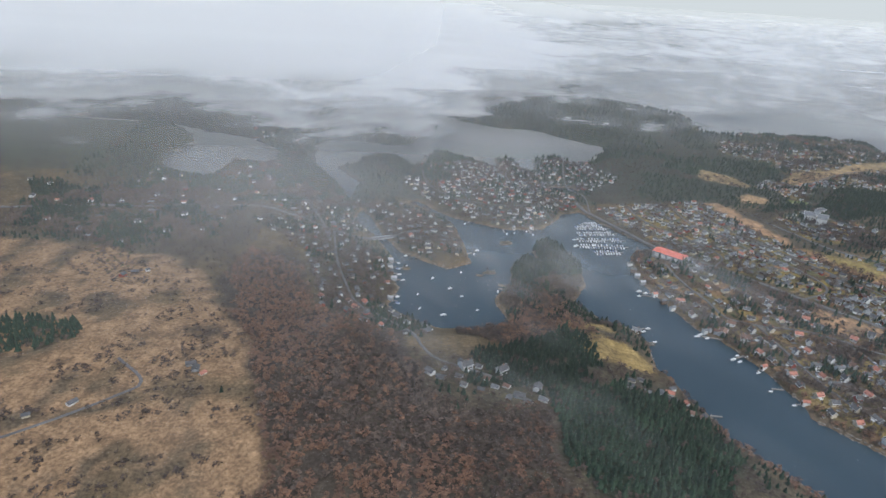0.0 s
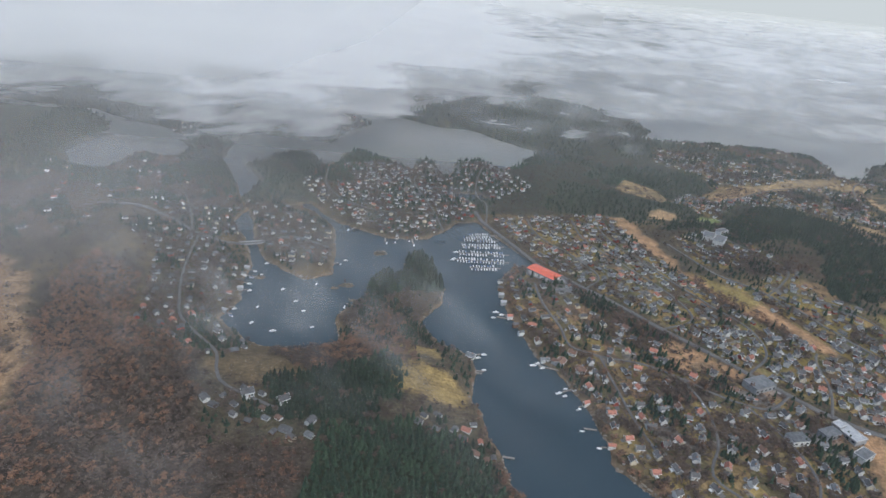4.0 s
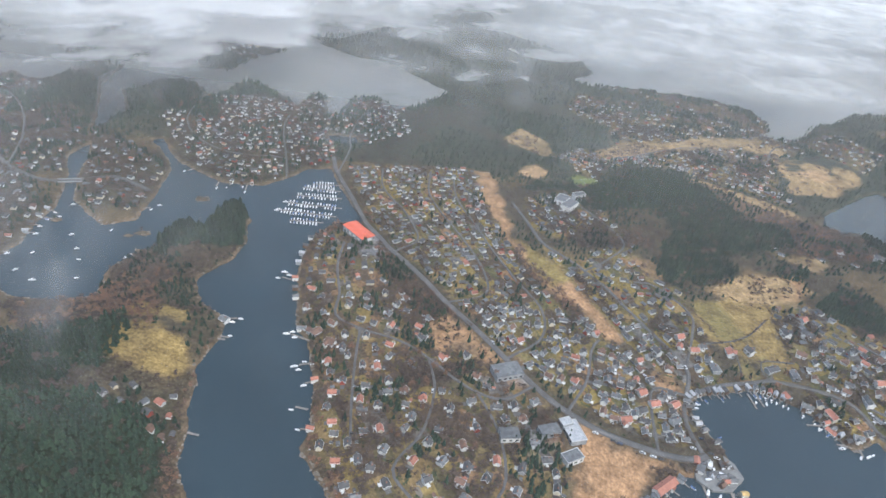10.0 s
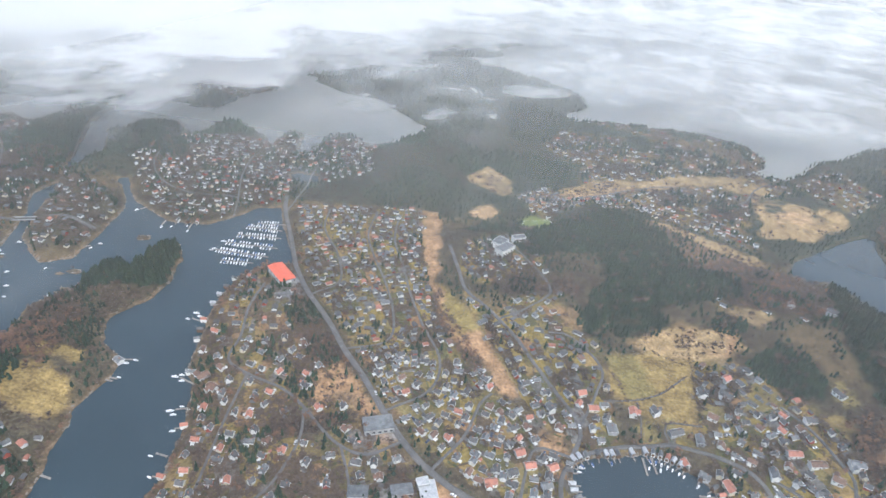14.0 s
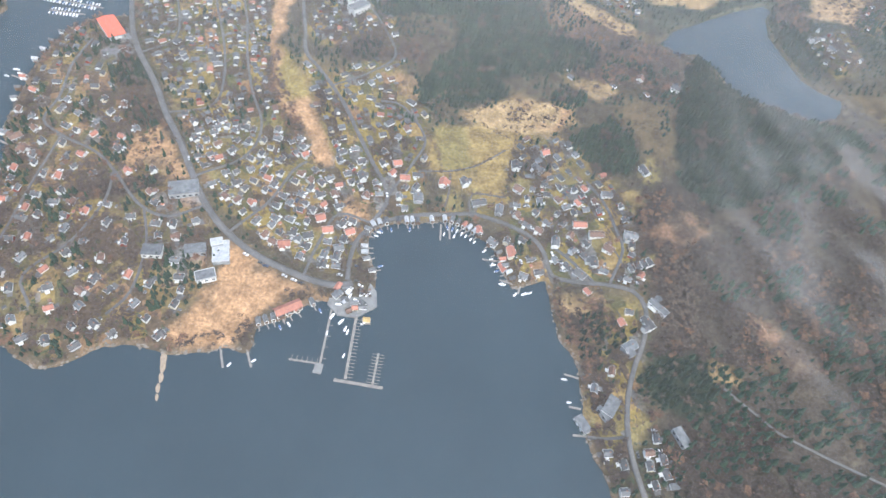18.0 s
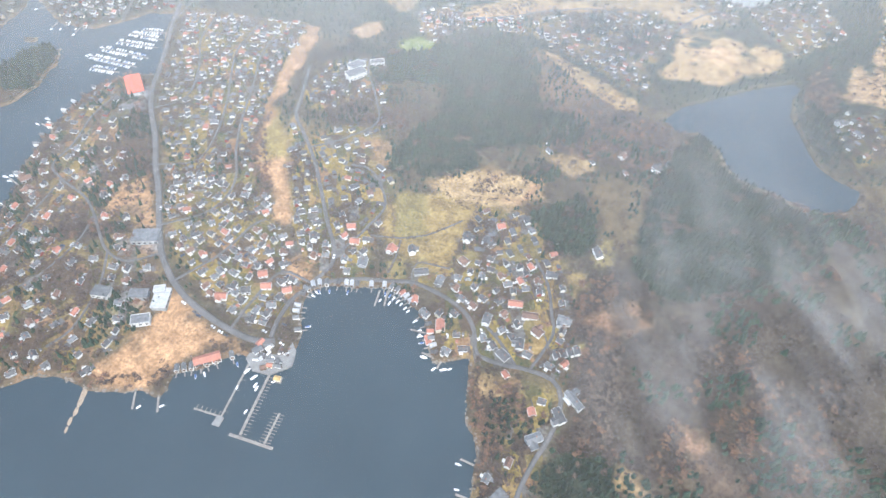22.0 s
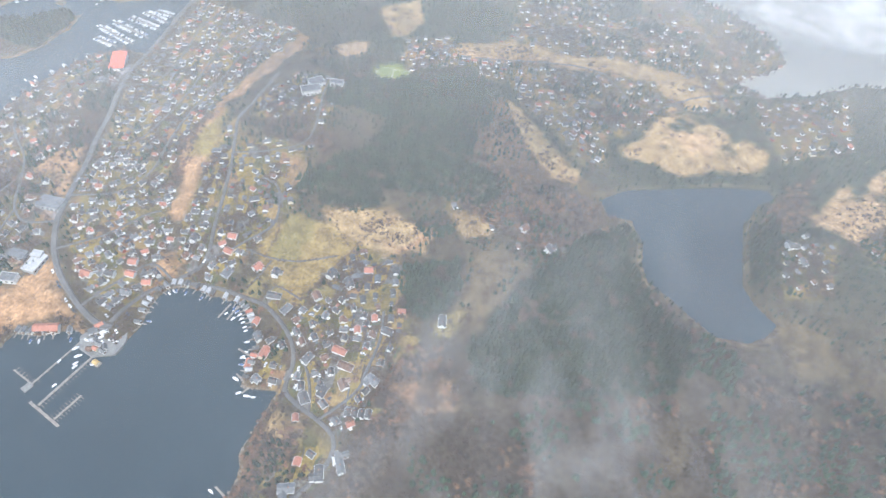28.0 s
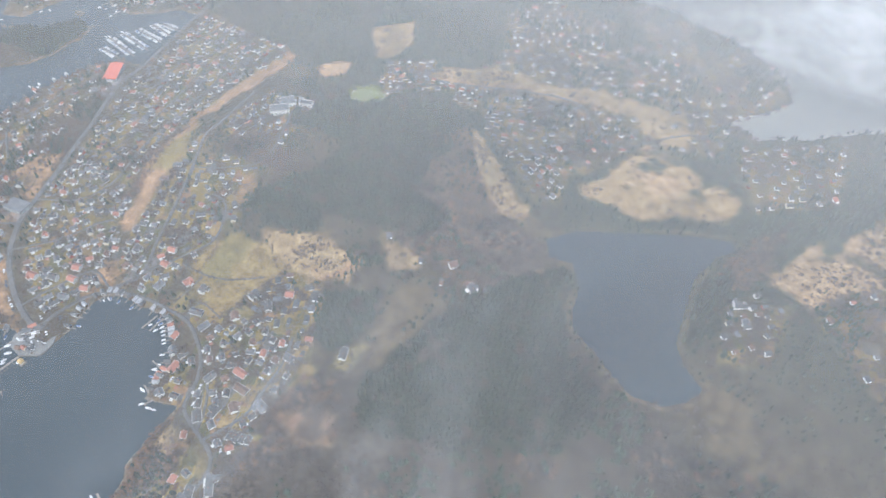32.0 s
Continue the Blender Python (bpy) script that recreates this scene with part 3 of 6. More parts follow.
cover([[(599, 568), (635, 603), (651, 588), (634, 561), (615, 556)], [(636, 557), (657, 586), (687, 592), (697, 578), (662, 558)], [(687, 403), (710, 401), (712, 383), (693, 384)]], (0.3, 0.2, 0.1), 5, 0.5)
cover(HEATHS[:5], C_HEATH, 4, 0.75)
cover(HEATHS[5:10], (0.33, 0.215, 0.115), 9, 1.0)
cover(TANS[1:2], (0.27, 0.185, 0.092), 7, 1.0, 61)
cover(TANS[:1] + TANS[2:], (0.29, 0.2, 0.1), 5, 0.45, 63)
cover([[(615, 771), (630, 810), (687, 760), (733, 729), (709, 695), (652, 720)]], (0.12, 0.08, 0.052), 10, 0.5, 67)
cover(HEATHS[10:12], (0.2, 0.12, 0.075), 9, 0.8)
cover(HEATHS[12:], (0.21, 0.135, 0.075), 8, 0.85)
cover([[(246, 594), (262, 574), (276, 556), (296, 566), (284, 592), (270, 602)]], (0.16, 0.16, 0.165), 3)
cover([[(474, 695), (482, 690), (497, 704), (486, 716), (476, 706)], [(395, 415), (398, 404), (418, 410), (414, 422)], [(418, 384), (412, 350), (424, 345), (434, 372)]], (0.19, 0.188, 0.185), 3)
cover([[(733, 424), (757, 437), (753, 445), (730, 433)]], (0.2, 0.16, 0.055), 3)
cover([[(684, 434), (696, 432), (706, 423), (697, 417), (686, 422)]], (0.13, 0.13, 0.135), 3)
cover([CORRIDOR], C_HEATH, 4, 0.25)
cover([CORRIDOR_GREEN], (0.2, 0.15, 0.055), 6)
cover([PITCH], (0.13, 0.15, 0.05), 2)
for polys in (BARE_WOODS, CONIFERS, FIELDS, HEATHS, TANS, LAWNS, [CORRIDOR, PITCH]):
    for p in polys:
        GARDEN = GARDEN * np.clip(0.5 - depth_in(WX, WY, p) / 5, 0, 1)
lake_edge = depth_in(GX, GY, LAKE)
rim = np.clip(1 - np.minimum(np.abs(ground_d - 0.8) / 2.4, np.abs(lake_edge + 3) / 5 + 1.1 * fbm(GX, GY, 60, 41)), 0, 1)[:, None]
tint = tint * (1 - 0.8 * rim) + np.array((0.17, 0.12, 0.08)) * 0.8 * rim
GARDEN = GARDEN * (1 - rim[:, 0])
for name, values, kind in (("tint", np.c_[tint, np.ones(len(GX))], "FLOAT_COLOR"), ("garden", GARDEN, "FLOAT")):
    layer = ground_me.attributes.new(name, kind, "POINT")
    layer.data.foreach_set("color" if kind == "FLOAT_COLOR" else "value", values.astype(np.float32).ravel())
ground_me.polygons.foreach_set("use_smooth", np.ones(len(ground_me.polygons), bool))


def ground_material():
    mat = bpy.data.materials.new("winter_ground")
    mat.use_nodes = True
    nt = mat.node_tree
    link, make = nt.links.new, nt.nodes.new
    shader = nt.nodes["Principled BSDF"]
    shader.inputs["Roughness"].default_value, shader.inputs["Specular IOR Level"].default_value = 0.95, 0.15
    where, tone, garden = make("ShaderNodeNewGeometry"), make("ShaderNodeAttribute"), make("ShaderNodeAttribute")
    tone.attribute_name, garden.attribute_name = "tint", "garden"
    plots = make("ShaderNodeTexVoronoi")
    plots.inputs["Scale"].default_value, plots.inputs["Randomness"].default_value = 1.0, 0.8
    plots.distance = "CHEBYCHEV"
    lay, run = make("ShaderNodeMapping"), make("ShaderNodeMapping")
    lay.inputs["Rotation"].default_value, run.inputs["Scale"].default_value = (0, 0, radians(62)), (1 / 17, 1 / 10, 1 / 60)
    warp, shift = make("ShaderNodeTexNoise"), make("ShaderNodeMixRGB")
    warp.inputs["Scale"].default_value = 1 / 6
    shift.blend_type, shift.inputs["Fac"].default_value = "ADD", 2.0
    link(where.outputs["Position"], warp.inputs["Vector"])
    shift.use_clamp = False
    link(where.outputs["Position"], shift.inputs["Color1"])
    link(warp.outputs["Color"], shift.inputs["Color2"])
    link(shift.outputs["Color"], lay.inputs["Vector"])
    link(lay.outputs["Vector"], run.inputs["Vector"])
    link(run.outputs["Vector"], plots.inputs["Vector"])
    lawn = make("ShaderNodeValToRGB")
    stops = ((0.0, (0.08, 0.076, 0.032)), (0.14, (0.21, 0.155, 0.046)), (0.28, (0.22, 0.15, 0.06)), (0.38, (0.065, 0.046, 0.032)), (0.64, (0.12, 0.117, 0.112)), (0.72, (0.14, 0.11, 0.043)), (1.0, (0.22, 0.13, 0.07)))
    lawn.color_ramp.interpolation = "CONSTANT"
    lawn.color_ramp.elements[0].color = (*stops[0][1], 1)
    lawn.color_ramp.elements[1].position, lawn.color_ramp.elements[1].color = 0.92, (*stops[-1][1], 1)
    for at, colour in stops[1:-1]:
        lawn.color_ramp.elements.new(at).color = (*colour, 1)
    split = make("ShaderNodeSeparateColor")
    link(plots.outputs["Color"], split.inputs["Color"])
    link(split.outputs["Red"], lawn.inputs["Fac"])
    base = make("ShaderNodeMix")
    base.data_type = "RGBA"
    link(garden.outputs["Fac"], base.inputs["Factor"])
    link(tone.outputs["Color"], base.inputs["A"])
    link(lawn.outputs["Color"], base.inputs["B"])
    last = base
    for size, low, high in ((11.0, 0.68, 1.28), (2.2, 0.6, 1.36), (0.6, 0.75, 1.25)):
        n, r, m = make("ShaderNodeTexNoise"), make("ShaderNodeMapRange"), make("ShaderNodeMix")
        n.inputs["Scale"].default_value, n.inputs["Detail"].default_value = 1 / size, 4
        r.inputs["From Min"].default_value, r.inputs["From Max"].default_value = 0.3, 0.7
        r.inputs["To Min"].default_value, r.inputs["To Max"].default_value = low, high
        m.data_type, m.blend_type = "RGBA", "MULTIPLY"
        m.inputs["Factor"].default_value = 1.0
        link(where.outputs["Position"], n.inputs["Vector"])
        link(n.outputs["Fac"], r.inputs["Value"])
        link(last.outputs["Result"], m.inputs["A"])
        link(r.outputs["Result"], m.inputs["B"])
        last = m
    link(last.outputs["Result"], shader.inputs["Base Color"])
    return mat


ground_me.materials.append(ground_material())
tagged(new("ground", ground_me), "winter land with brown heath, gardens and wooded hills", "ground", kind="structure")


def water_material(name, colour, rough):
    mat = bpy.data.materials.new(name)
    mat.use_nodes = True
    nt = mat.node_tree
    shader = nt.nodes["Principled BSDF"]
    shader.inputs["Roughness"].default_value, shader.inputs["IOR"].default_value = rough, 1.36
    where, wave, swirl, bump = (nt.nodes.new(k) for k in ("ShaderNodeNewGeometry", "ShaderNodeTexNoise", "ShaderNodeTexNoise", "ShaderNodeBump"))
    wave.inputs["Scale"].default_value, wave.inputs["Detail"].default_value = 0.16, 2
    swirl.inputs["Scale"].default_value, swirl.inputs["Detail"].default_value = 1 / 70, 4
    tone = nt.nodes.new("ShaderNodeMix")
    tone.data_type = "RGBA"
    tone.inputs["A"].default_value, tone.inputs["B"].default_value = (*colour, 1), (*(c * 1.5 for c in colour), 1)
    bump.inputs["Strength"].default_value, bump.inputs["Distance"].default_value = 0.006, 0.1
    nt.links.new(where.outputs["Position"], wave.inputs["Vector"])
    nt.links.new(where.outputs["Position"], swirl.inputs["Vector"])
    nt.links.new(swirl.outputs["Fac"], tone.inputs["Factor"])
    nt.links.new(tone.outputs["Result"], shader.inputs["Base Color"])
    nt.links.new(wave.outputs["Fac"], bump.inputs["Height"])
    nt.links.new(bump.outputs["Normal"], shader.inputs["Normal"])
    return mat


M_SEA = water_material("sea_water", (0.019, 0.032, 0.04), 0.22)
ring = [(4300 * s, 4300 * t, 0) for s, t in ((-1, -1), (1, -1), (1, 1), (-1, 1))]
tagged(new("water_sea", mesh_from("water_sea", ring, [(0, 1, 2, 3)], M_SEA)), "dark blue-grey fjord water with faint ripples", "water", kind="structure")
lx = [p[0] for p in LAKE]
ly = [p[1] for p in LAKE]
tagged(new("water_lake", mesh_from("water_lake", [(min(lx) - 4, min(ly) - 4, LAKE_LEVEL), (max(lx) + 4, min(ly) - 4, LAKE_LEVEL), (max(lx) + 4, max(ly) + 4, LAKE_LEVEL), (min(lx) - 4, max(ly) + 4, LAKE_LEVEL)], [(0, 1, 2, 3)], M_SEA)), "still grey-blue lake among brown woods", "lake", kind="structure")


# ---- roads ----
def ribbon(points, half, lift, step=0):
    """A strip that lies on the ground along a line."""
    p = np.asarray(points)
    t = np.gradient(p, axis=0)
    t /= np.maximum(np.hypot(t[:, 0], t[:, 1]), 1e-6)[:, None]
    side = np.c_[-t[:, 1], t[:, 0]]
    rows = [p + side * half * s for s in (-1, -0.33, 0.33, 1)]
    z = np.maximum.reduce([height(r[:, 0], r[:, 1]) for r in rows]) + lift
    verts = np.vstack([np.c_[r, np.maximum(z, 2.6)] for r in rows])
    n = len(p)
    k = np.arange(n - 1)
    faces = np.vstack([np.c_[j * n + k, j * n + k + 1, (j + 1) * n + k + 1, (j + 1) * n + k] for j in range(3)])
    low = np.vstack([np.c_[rows[0], verts[:n, 2] - 1.2], np.c_[rows[3], verts[3 * n:, 2] - 1.2]])
    base = len(verts)
    skirt = np.vstack([np.c_[base + k, base + k + 1, k + 1, k], np.c_[3 * n + k, 3 * n + k + 1, base + n + k + 1, base + n + k]])
    return np.vstack([verts, low]), np.vstack([faces, skirt])


for k, (w, line) in enumerate(ROADS):
    v, f = ribbon(line, w / 2 + 0.25, 0.3)
    tagged(new("road", mesh_from("road", v, f, M_ASPHALT)), "grey asphalt road between houses and gardens" if w < 5 else "wide grey asphalt main road", "road", kind="structure")


def scattered(poly, step, keep=1.0, ragged=0.0):
    """Uneven places all over an outline."""
    p = np.array(poly)
    xs, ys = np.arange(p[:, 0].min(), p[:, 0].max(), step), np.arange(p[:, 1].min(), p[:, 1].max(), step)
    X, Y = np.meshgrid(xs, ys)
    X = X.ravel() + rng.uniform(-0.5, 0.5, X.size) * step
    Y = Y.ravel() + rng.uniform(-0.5, 0.5, Y.size) * step
    ok = inside(X + ragged * (fbm(X, Y, 34, 95) - 0.5), Y + ragged * (fbm(X, Y, 34, 96) - 0.5), poly) & (rng.random(X.size) < keep)
    return X[ok], Y[ok]


def road_gap(x, y, extra=2.0):
    gap = np.full(np.shape(x), 1e9)
    for w, line in ROADS:
        gap = np.minimum(gap, far_from(x, y, line[::2] if len(line) > 30 else line, False) - w / 2)
    return gap > extra


def clear_of(x, y, polys):
    ok = np.ones(np.shape(x), bool)
    for p in polys:
        ok &= ~inside(x, y, p)
    return ok



# ---- houses ----
def gabled(bm, x0, x1, y0, y1, z0, eave, ridge, along_x=True):
    """Walls with two gables."""
    if along_x:
        ym = (y0 + y1) / 2
        p = [(x0, y0, z0), (x1, y0, z0), (x1, y1, z0), (x0, y1, z0), (x0, y0, eave), (x1, y0, eave), (x1, y1, eave), (x0, y1, eave), (x0, ym, ridge), (x1, ym, ridge)]
        faces = ((0, 1, 5, 4), (2, 3, 7, 6), (1, 2, 6, 9, 5), (3, 0, 4, 8, 7), (4, 5, 9, 8), (6, 7, 8, 9))
    else:
        xm = (x0 + x1) / 2
        p = [(x0, y0, z0), (x1, y0, z0), (x1, y1, z0), (x0, y1, z0), (x0, y0, eave), (x1, y0, eave), (x1, y1, eave), (x0, y1, eave), (xm, y0, ridge), (xm, y1, ridge)]
        faces = ((0, 1, 5, 8, 4), (2, 3, 7, 9, 6), (1, 2, 6, 5), (3, 0, 4, 7), (4, 8, 9, 7), (5, 6, 9, 8))
    v = [bm.verts.new(q) for q in p]
    for f in faces:
        bm.faces.new([v[k] for k in f])
    return bm


def saddle(bm, x0, x1, y0, y1, eave, ridge, over=0.5, thick=0.22, along_x=True):
    """Two roof slabs with eaves that stand out."""
    if along_x:
        half, mid = (y1 - y0) / 2, (y0 + y1) / 2
        drop = (ridge - eave) * over / half
        prof = [(y0 - over, eave - drop), (mid, ridge), (y1 + over, eave - drop)]
        put = lambda s, t, z: (s, t, z)
        ends = (x0 - over, x1 + over)
    else:
        half, mid = (x1 - x0) / 2, (x0 + x1) / 2
        drop = (ridge - eave) * over / half
        prof = [(x0 - over, eave - drop), (mid, ridge), (x1 + over, eave - drop)]
        put = lambda s, t, z: (t, s, z)
        ends = (y0 - over, y1 + over)
    rows = [[bm.verts.new(put(s, t, z + up)) for t, z in prof] for s in ends for up in (0.02, 0.02 + thick)]
    lo0, hi0, lo1, hi1 = rows
    for k in (0, 1):
        bm.faces.new((hi0[k], hi0[k + 1], hi1[k + 1], hi1[k]))
        bm.faces.new((lo1[k], lo1[k + 1], lo0[k + 1], lo0[k]))
        bm.faces.new((lo0[k], lo0[k + 1], hi0[k + 1], hi0[k]))
        bm.faces.new((hi1[k], hi1[k + 1], lo1[k + 1], lo1[k]))
    bm.faces.new((lo0[0], hi0[0], hi1[0], lo1[0]))
    bm.faces.new((hi0[2], lo0[2], lo1[2], hi1[2]))
    bmesh.ops.recalc_face_normals(bm, faces=bm.faces)
    return bm


def house(label, long, wide, eave, ridge, wall, roof, wing=None, chimney=True, windows=4, porch=False, category="house", panes=False):
    """A timber house: walls, roof, chimney, door, windows, and maybe a wing and a balcony."""
    top = tagged(new("house"), label, category)
    a, b = long / 2, wide / 2
    part("wall", gabled(bmesh.new(), -a, a, -b, b, -2.0, eave, ridge), wall, top)
    part("roof", saddle(bmesh.new(), -a, a, -b, b, eave, ridge), roof, top)
    if wing:
        wl, wd, side = wing
        y0, y1 = (b - 0.05, b + wd) if side > 0 else (-b - wd, -b + 0.05)
        part("wing_wall", gabled(bmesh.new(), -a + 0.6, -a + 0.6 + wl, y0, y1, -2.0, eave * 0.9, ridge * 0.85, False), wall, top)
        part("wing_roof", saddle(bmesh.new(), -a + 0.6, -a + 0.6 + wl, y0 - (b if side > 0 else 0), y1 + (b if side < 0 else 0), eave * 0.9, ridge * 0.85, 0.4, 0.2, False), roof, top)
    for side in (-1, 1):
        bm = bmesh.new()
        x0, x1 = sorted((side * (a + 0.52), side * (a + 0.56)))
        over, drop = b + 0.5, (ridge - eave) * 0.5 / b
        for s in (-1, 1):
            q = [bm.verts.new(p) for p in ((x0, s * over, eave - drop - 0.1), (x1, s * over, eave - drop - 0.1), (x1, 0, ridge - 0.05), (x0, 0, ridge - 0.05), (x0, s * over, eave - drop + 0.3), (x1, s * over, eave - drop + 0.3), (x1, 0, ridge + 0.34), (x0, 0, ridge + 0.34))]
            for f in ((0, 1, 2, 3), (4, 7, 6, 5), (0, 4, 5, 1), (1, 5, 6, 2), (3, 2, 6, 7), (0, 3, 7, 4)):
                bm.faces.new([q[k] for k in f])
        bmesh.ops.remove_doubles(bm, verts=bm.verts, dist=0.001)
        bmesh.ops.recalc_face_normals(bm, faces=bm.faces)
        part("bargeboard", bm, M_WHITE, top, "white gable boards")
    for s in (-1, 1):
        y0, y1 = sorted((s * (b + 0.5), s * (b + 0.68)))
        part("gutter", box(-a - 0.5, y0, eave - (ridge - eave) * 0.5 / b - 0.05, a + 0.5, y1, eave - (ridge - eave) * 0.5 / b + 0.2), M_WHITE, top, "white gutter")
    if chimney:
        bm = box(a * 0.25, -0.35, ridge - 0.9, a * 0.25 + 0.7, 0.35, ridge + 0.8)
        add_box(bm, a * 0.25 - 0.08, -0.43, ridge + 0.8, a * 0.25 + 0.78, 0.43, ridge + 0.92)
        part("chimney", bm, M_BRICK, top)
    part("door", box(0.2, -b - 0.06, -0.2, 1.2, -b + 0.02, 2.0), M_BROWNWALL, top)
    spots = [(-a * 0.6, -1), (a * 0.62, -1), (-a * 0.55, 1), (a * 0.5, 1)][:windows]
    for x, side in spots:
        y = side * (b + 0.02)
        z = 1.0 if eave < 4 or x < 0 else eave - 1.7
        y0, y1 = sorted((y, y + side * 0.04))
        if panes:
            frame_part = part("window", box(x - 0.95, y0, z - 0.12, x + 0.95, y1, z + 1.32), M_WHITE, top, "white-framed window")
            part("pane", box(x - 0.8, y0 + side * 0.03, z, x + 0.8, y1 + side * 0.03, z + 1.2), M_GLASS, frame_part)
        else:
            part("window", box(x - 0.8, y0, z, x + 0.8, y1, z + 1.2), M_GLASS, top)
    if porch:
        bm = box(-a * 0.8, -b - 2.4, 0.3, a * 0.1, -b - 0.02, 0.5)
        for x in (-a * 0.8, -a * 0.35, a * 0.1 - 0.1):
            add_box(bm, x, -b - 2.4, 0.5, x + 0.1, -b - 2.3, 1.4)
        add_box(bm, -a * 0.8, -b - 2.42, 1.4, a * 0.1, -b - 2.28, 1.5)
        for x in (-a * 0.78, a * 0.05):
            add_box(bm, x, -b - 2.3, -2.2, x + 0.2, -b - 2.1, 0.3)
        part("terrace", bm, M_WHITE, top, "white-railed wooden terrace")
    return top


def flat_building(label, long, wide, high, wall, roof, category="building", edge=True, rows=1):
    """A flat-roofed block with a raised roof edge and bands of windows."""
    top = tagged(new("building"), label, category)
    a, b = long / 2, wide / 2
    part("wall", box(-a, -b, -2.5, a, b, high), wall, top)
    part("roof", box(-a - 0.25, -b - 0.25, high + 0.004, a + 0.25, b + 0.25, high + 0.3), roof, top)
    if edge:
        bm = bmesh.new()
        for q in ((-a - 0.3, -b - 0.3, a + 0.3, -b + 0.1), (-a - 0.3, b - 0.1, a + 0.3, b + 0.3), (-a - 0.3, -b + 0.1, -a + 0.1, b - 0.1), (a - 0.1, -b + 0.1, a + 0.3, b - 0.1)):
            add_box(bm, q[0], q[1], high + 0.304, q[2], q[3], high + 0.75)
        part("parapet", bm, M_TRIM, top, "pale raised roof edge")
    for r in range(rows):
        z = 1.0 + 2.9 * r
        for side in (-1, 1):
            y = side * (b + 0.02)
            n = max(2, int(long / 4))
            for k in range(n):
                x = -a + (k + 0.5) * long / n
                part("window", box(x - 1.0, min(y, y + side * 0.05), z, x + 1.0, max(y, y + side * 0.05), z + 1.3), M_GLASS, top)
    return top


def stand(thing, x, y, turn=0.0, z=None, sink=0.0):
    """Sets a thing on the ground."""
    thing.matrix_world = pose(x, y, (height_at(x, y) if z is None else z) - sink, 0, 0, turn)
    return thing


WALLS = {"white": M_WHITE, "cream": M_CREAM, "red": M_REDWALL, "grey": M_GREYWALL, "brown": M_BROWNWALL}
ROOFS = {"dark": M_TILE_DARK, "red": M_TILE_RED, "grey": M_TILE_GREY, "brown": M_TILE_BROWN}
SHAPES = [
    ("white", "dark", 10.5, 7.5, 4.6, 7.6, None, True), ("white", "red", 11.0, 8.0, 3.0, 5.6, None, True), ("white", "dark", 9.0, 7.0, 5.0, 8.0, (4.5, 3.0, 1), False),
    ("white", "grey", 12.0, 8.0, 3.0, 5.2, None, True), ("cream", "dark", 10.0, 7.5, 4.5, 7.3, None, False), ("white", "brown", 10.0, 8.0, 3.2, 5.8, (5.0, 3.5, -1), False),
    ("red", "dark", 9.0, 7.0, 4.2, 7.0, None, True), ("grey", "dark", 11.5, 8.0, 3.2, 5.6, None, True), ("white", "dark", 13.0, 8.0, 3.0, 5.4, (5.0, 4.0, 1), True),
    ("white", "red", 9.5, 7.5, 4.6, 7.4, (4.5, 2.5, -1), False), ("brown", "grey", 10.5, 8.0, 3.0, 5.2, None, True), ("white", "grey", 9.0, 8.0, 4.8, 7.2, None, False),
    ("cream", "red", 10.5, 7.5, 3.0, 5.7, None, True), ("white", "dark", 8.0, 6.5, 4.5, 7.2, None, False), ("brown", "dark", 9.5, 7.0, 3.0, 5.4, (4.0, 3.0, 1), False), ("white", "brown", 11.5, 7.5, 4.4, 7.0, None, True),
]
WORDS = {"dark": "dark tiled", "red": "orange-red tiled", "grey": "pale grey sheet", "brown": "brown tiled"}
PLACED = []
SIZE = 0.5
first_of = {}


def house_copy(kind, x, y, turn):
    """One of the house shapes, built once and copied."""
    m = pose(x, y, height_at(x, y) + 0.35, 0, 0, turn)
    PLACED.append((x, y, 5.0))
    if kind in first_of:
        return copy_thing(first_of[kind], m)
    wall, roof, long, wide, eave, ridge, wing, porch = SHAPES[kind]
    long, wide, eave, ridge = long * SIZE, wide * SIZE, eave * 0.56, ridge * 0.6
    wing = wing and (wing[0] * SIZE, wing[1] * SIZE, wing[2])
    label = f"{wall} timber house with {WORDS[roof]} roof" + (" and wing" if wing else "") + " among gardens"
    top = tagged(house(label, long, wide, eave, ridge, WALLS[wall], ROOFS[roof], wing, True, 4, porch), group="houses of the village")
    top.matrix_world = m
    first_of[kind] = top
    return top


def single(x, y, ex, ey, long, wide, eave, ridge, wall, roof, label, wing=None, porch=False):
    """A house that the plan knows: its middle and a point its ridge runs to."""
    turn = math.degrees(math.atan2(ey - y, ex - x))
    long, wide, eave, ridge = long * 0.74, wide * 0.74, eave * 0.8, ridge * 0.8
    wing = wing and (wing[0] * 0.74, wing[1] * 0.74, wing[2])
    PLACED.append((x, y, long * 0.62))
    return stand(house(label, long, wide, eave, ridge, WALLS[wall], ROOFS[roof], wing, True, 4, porch, panes=True), x, y, turn, None, -0.3)


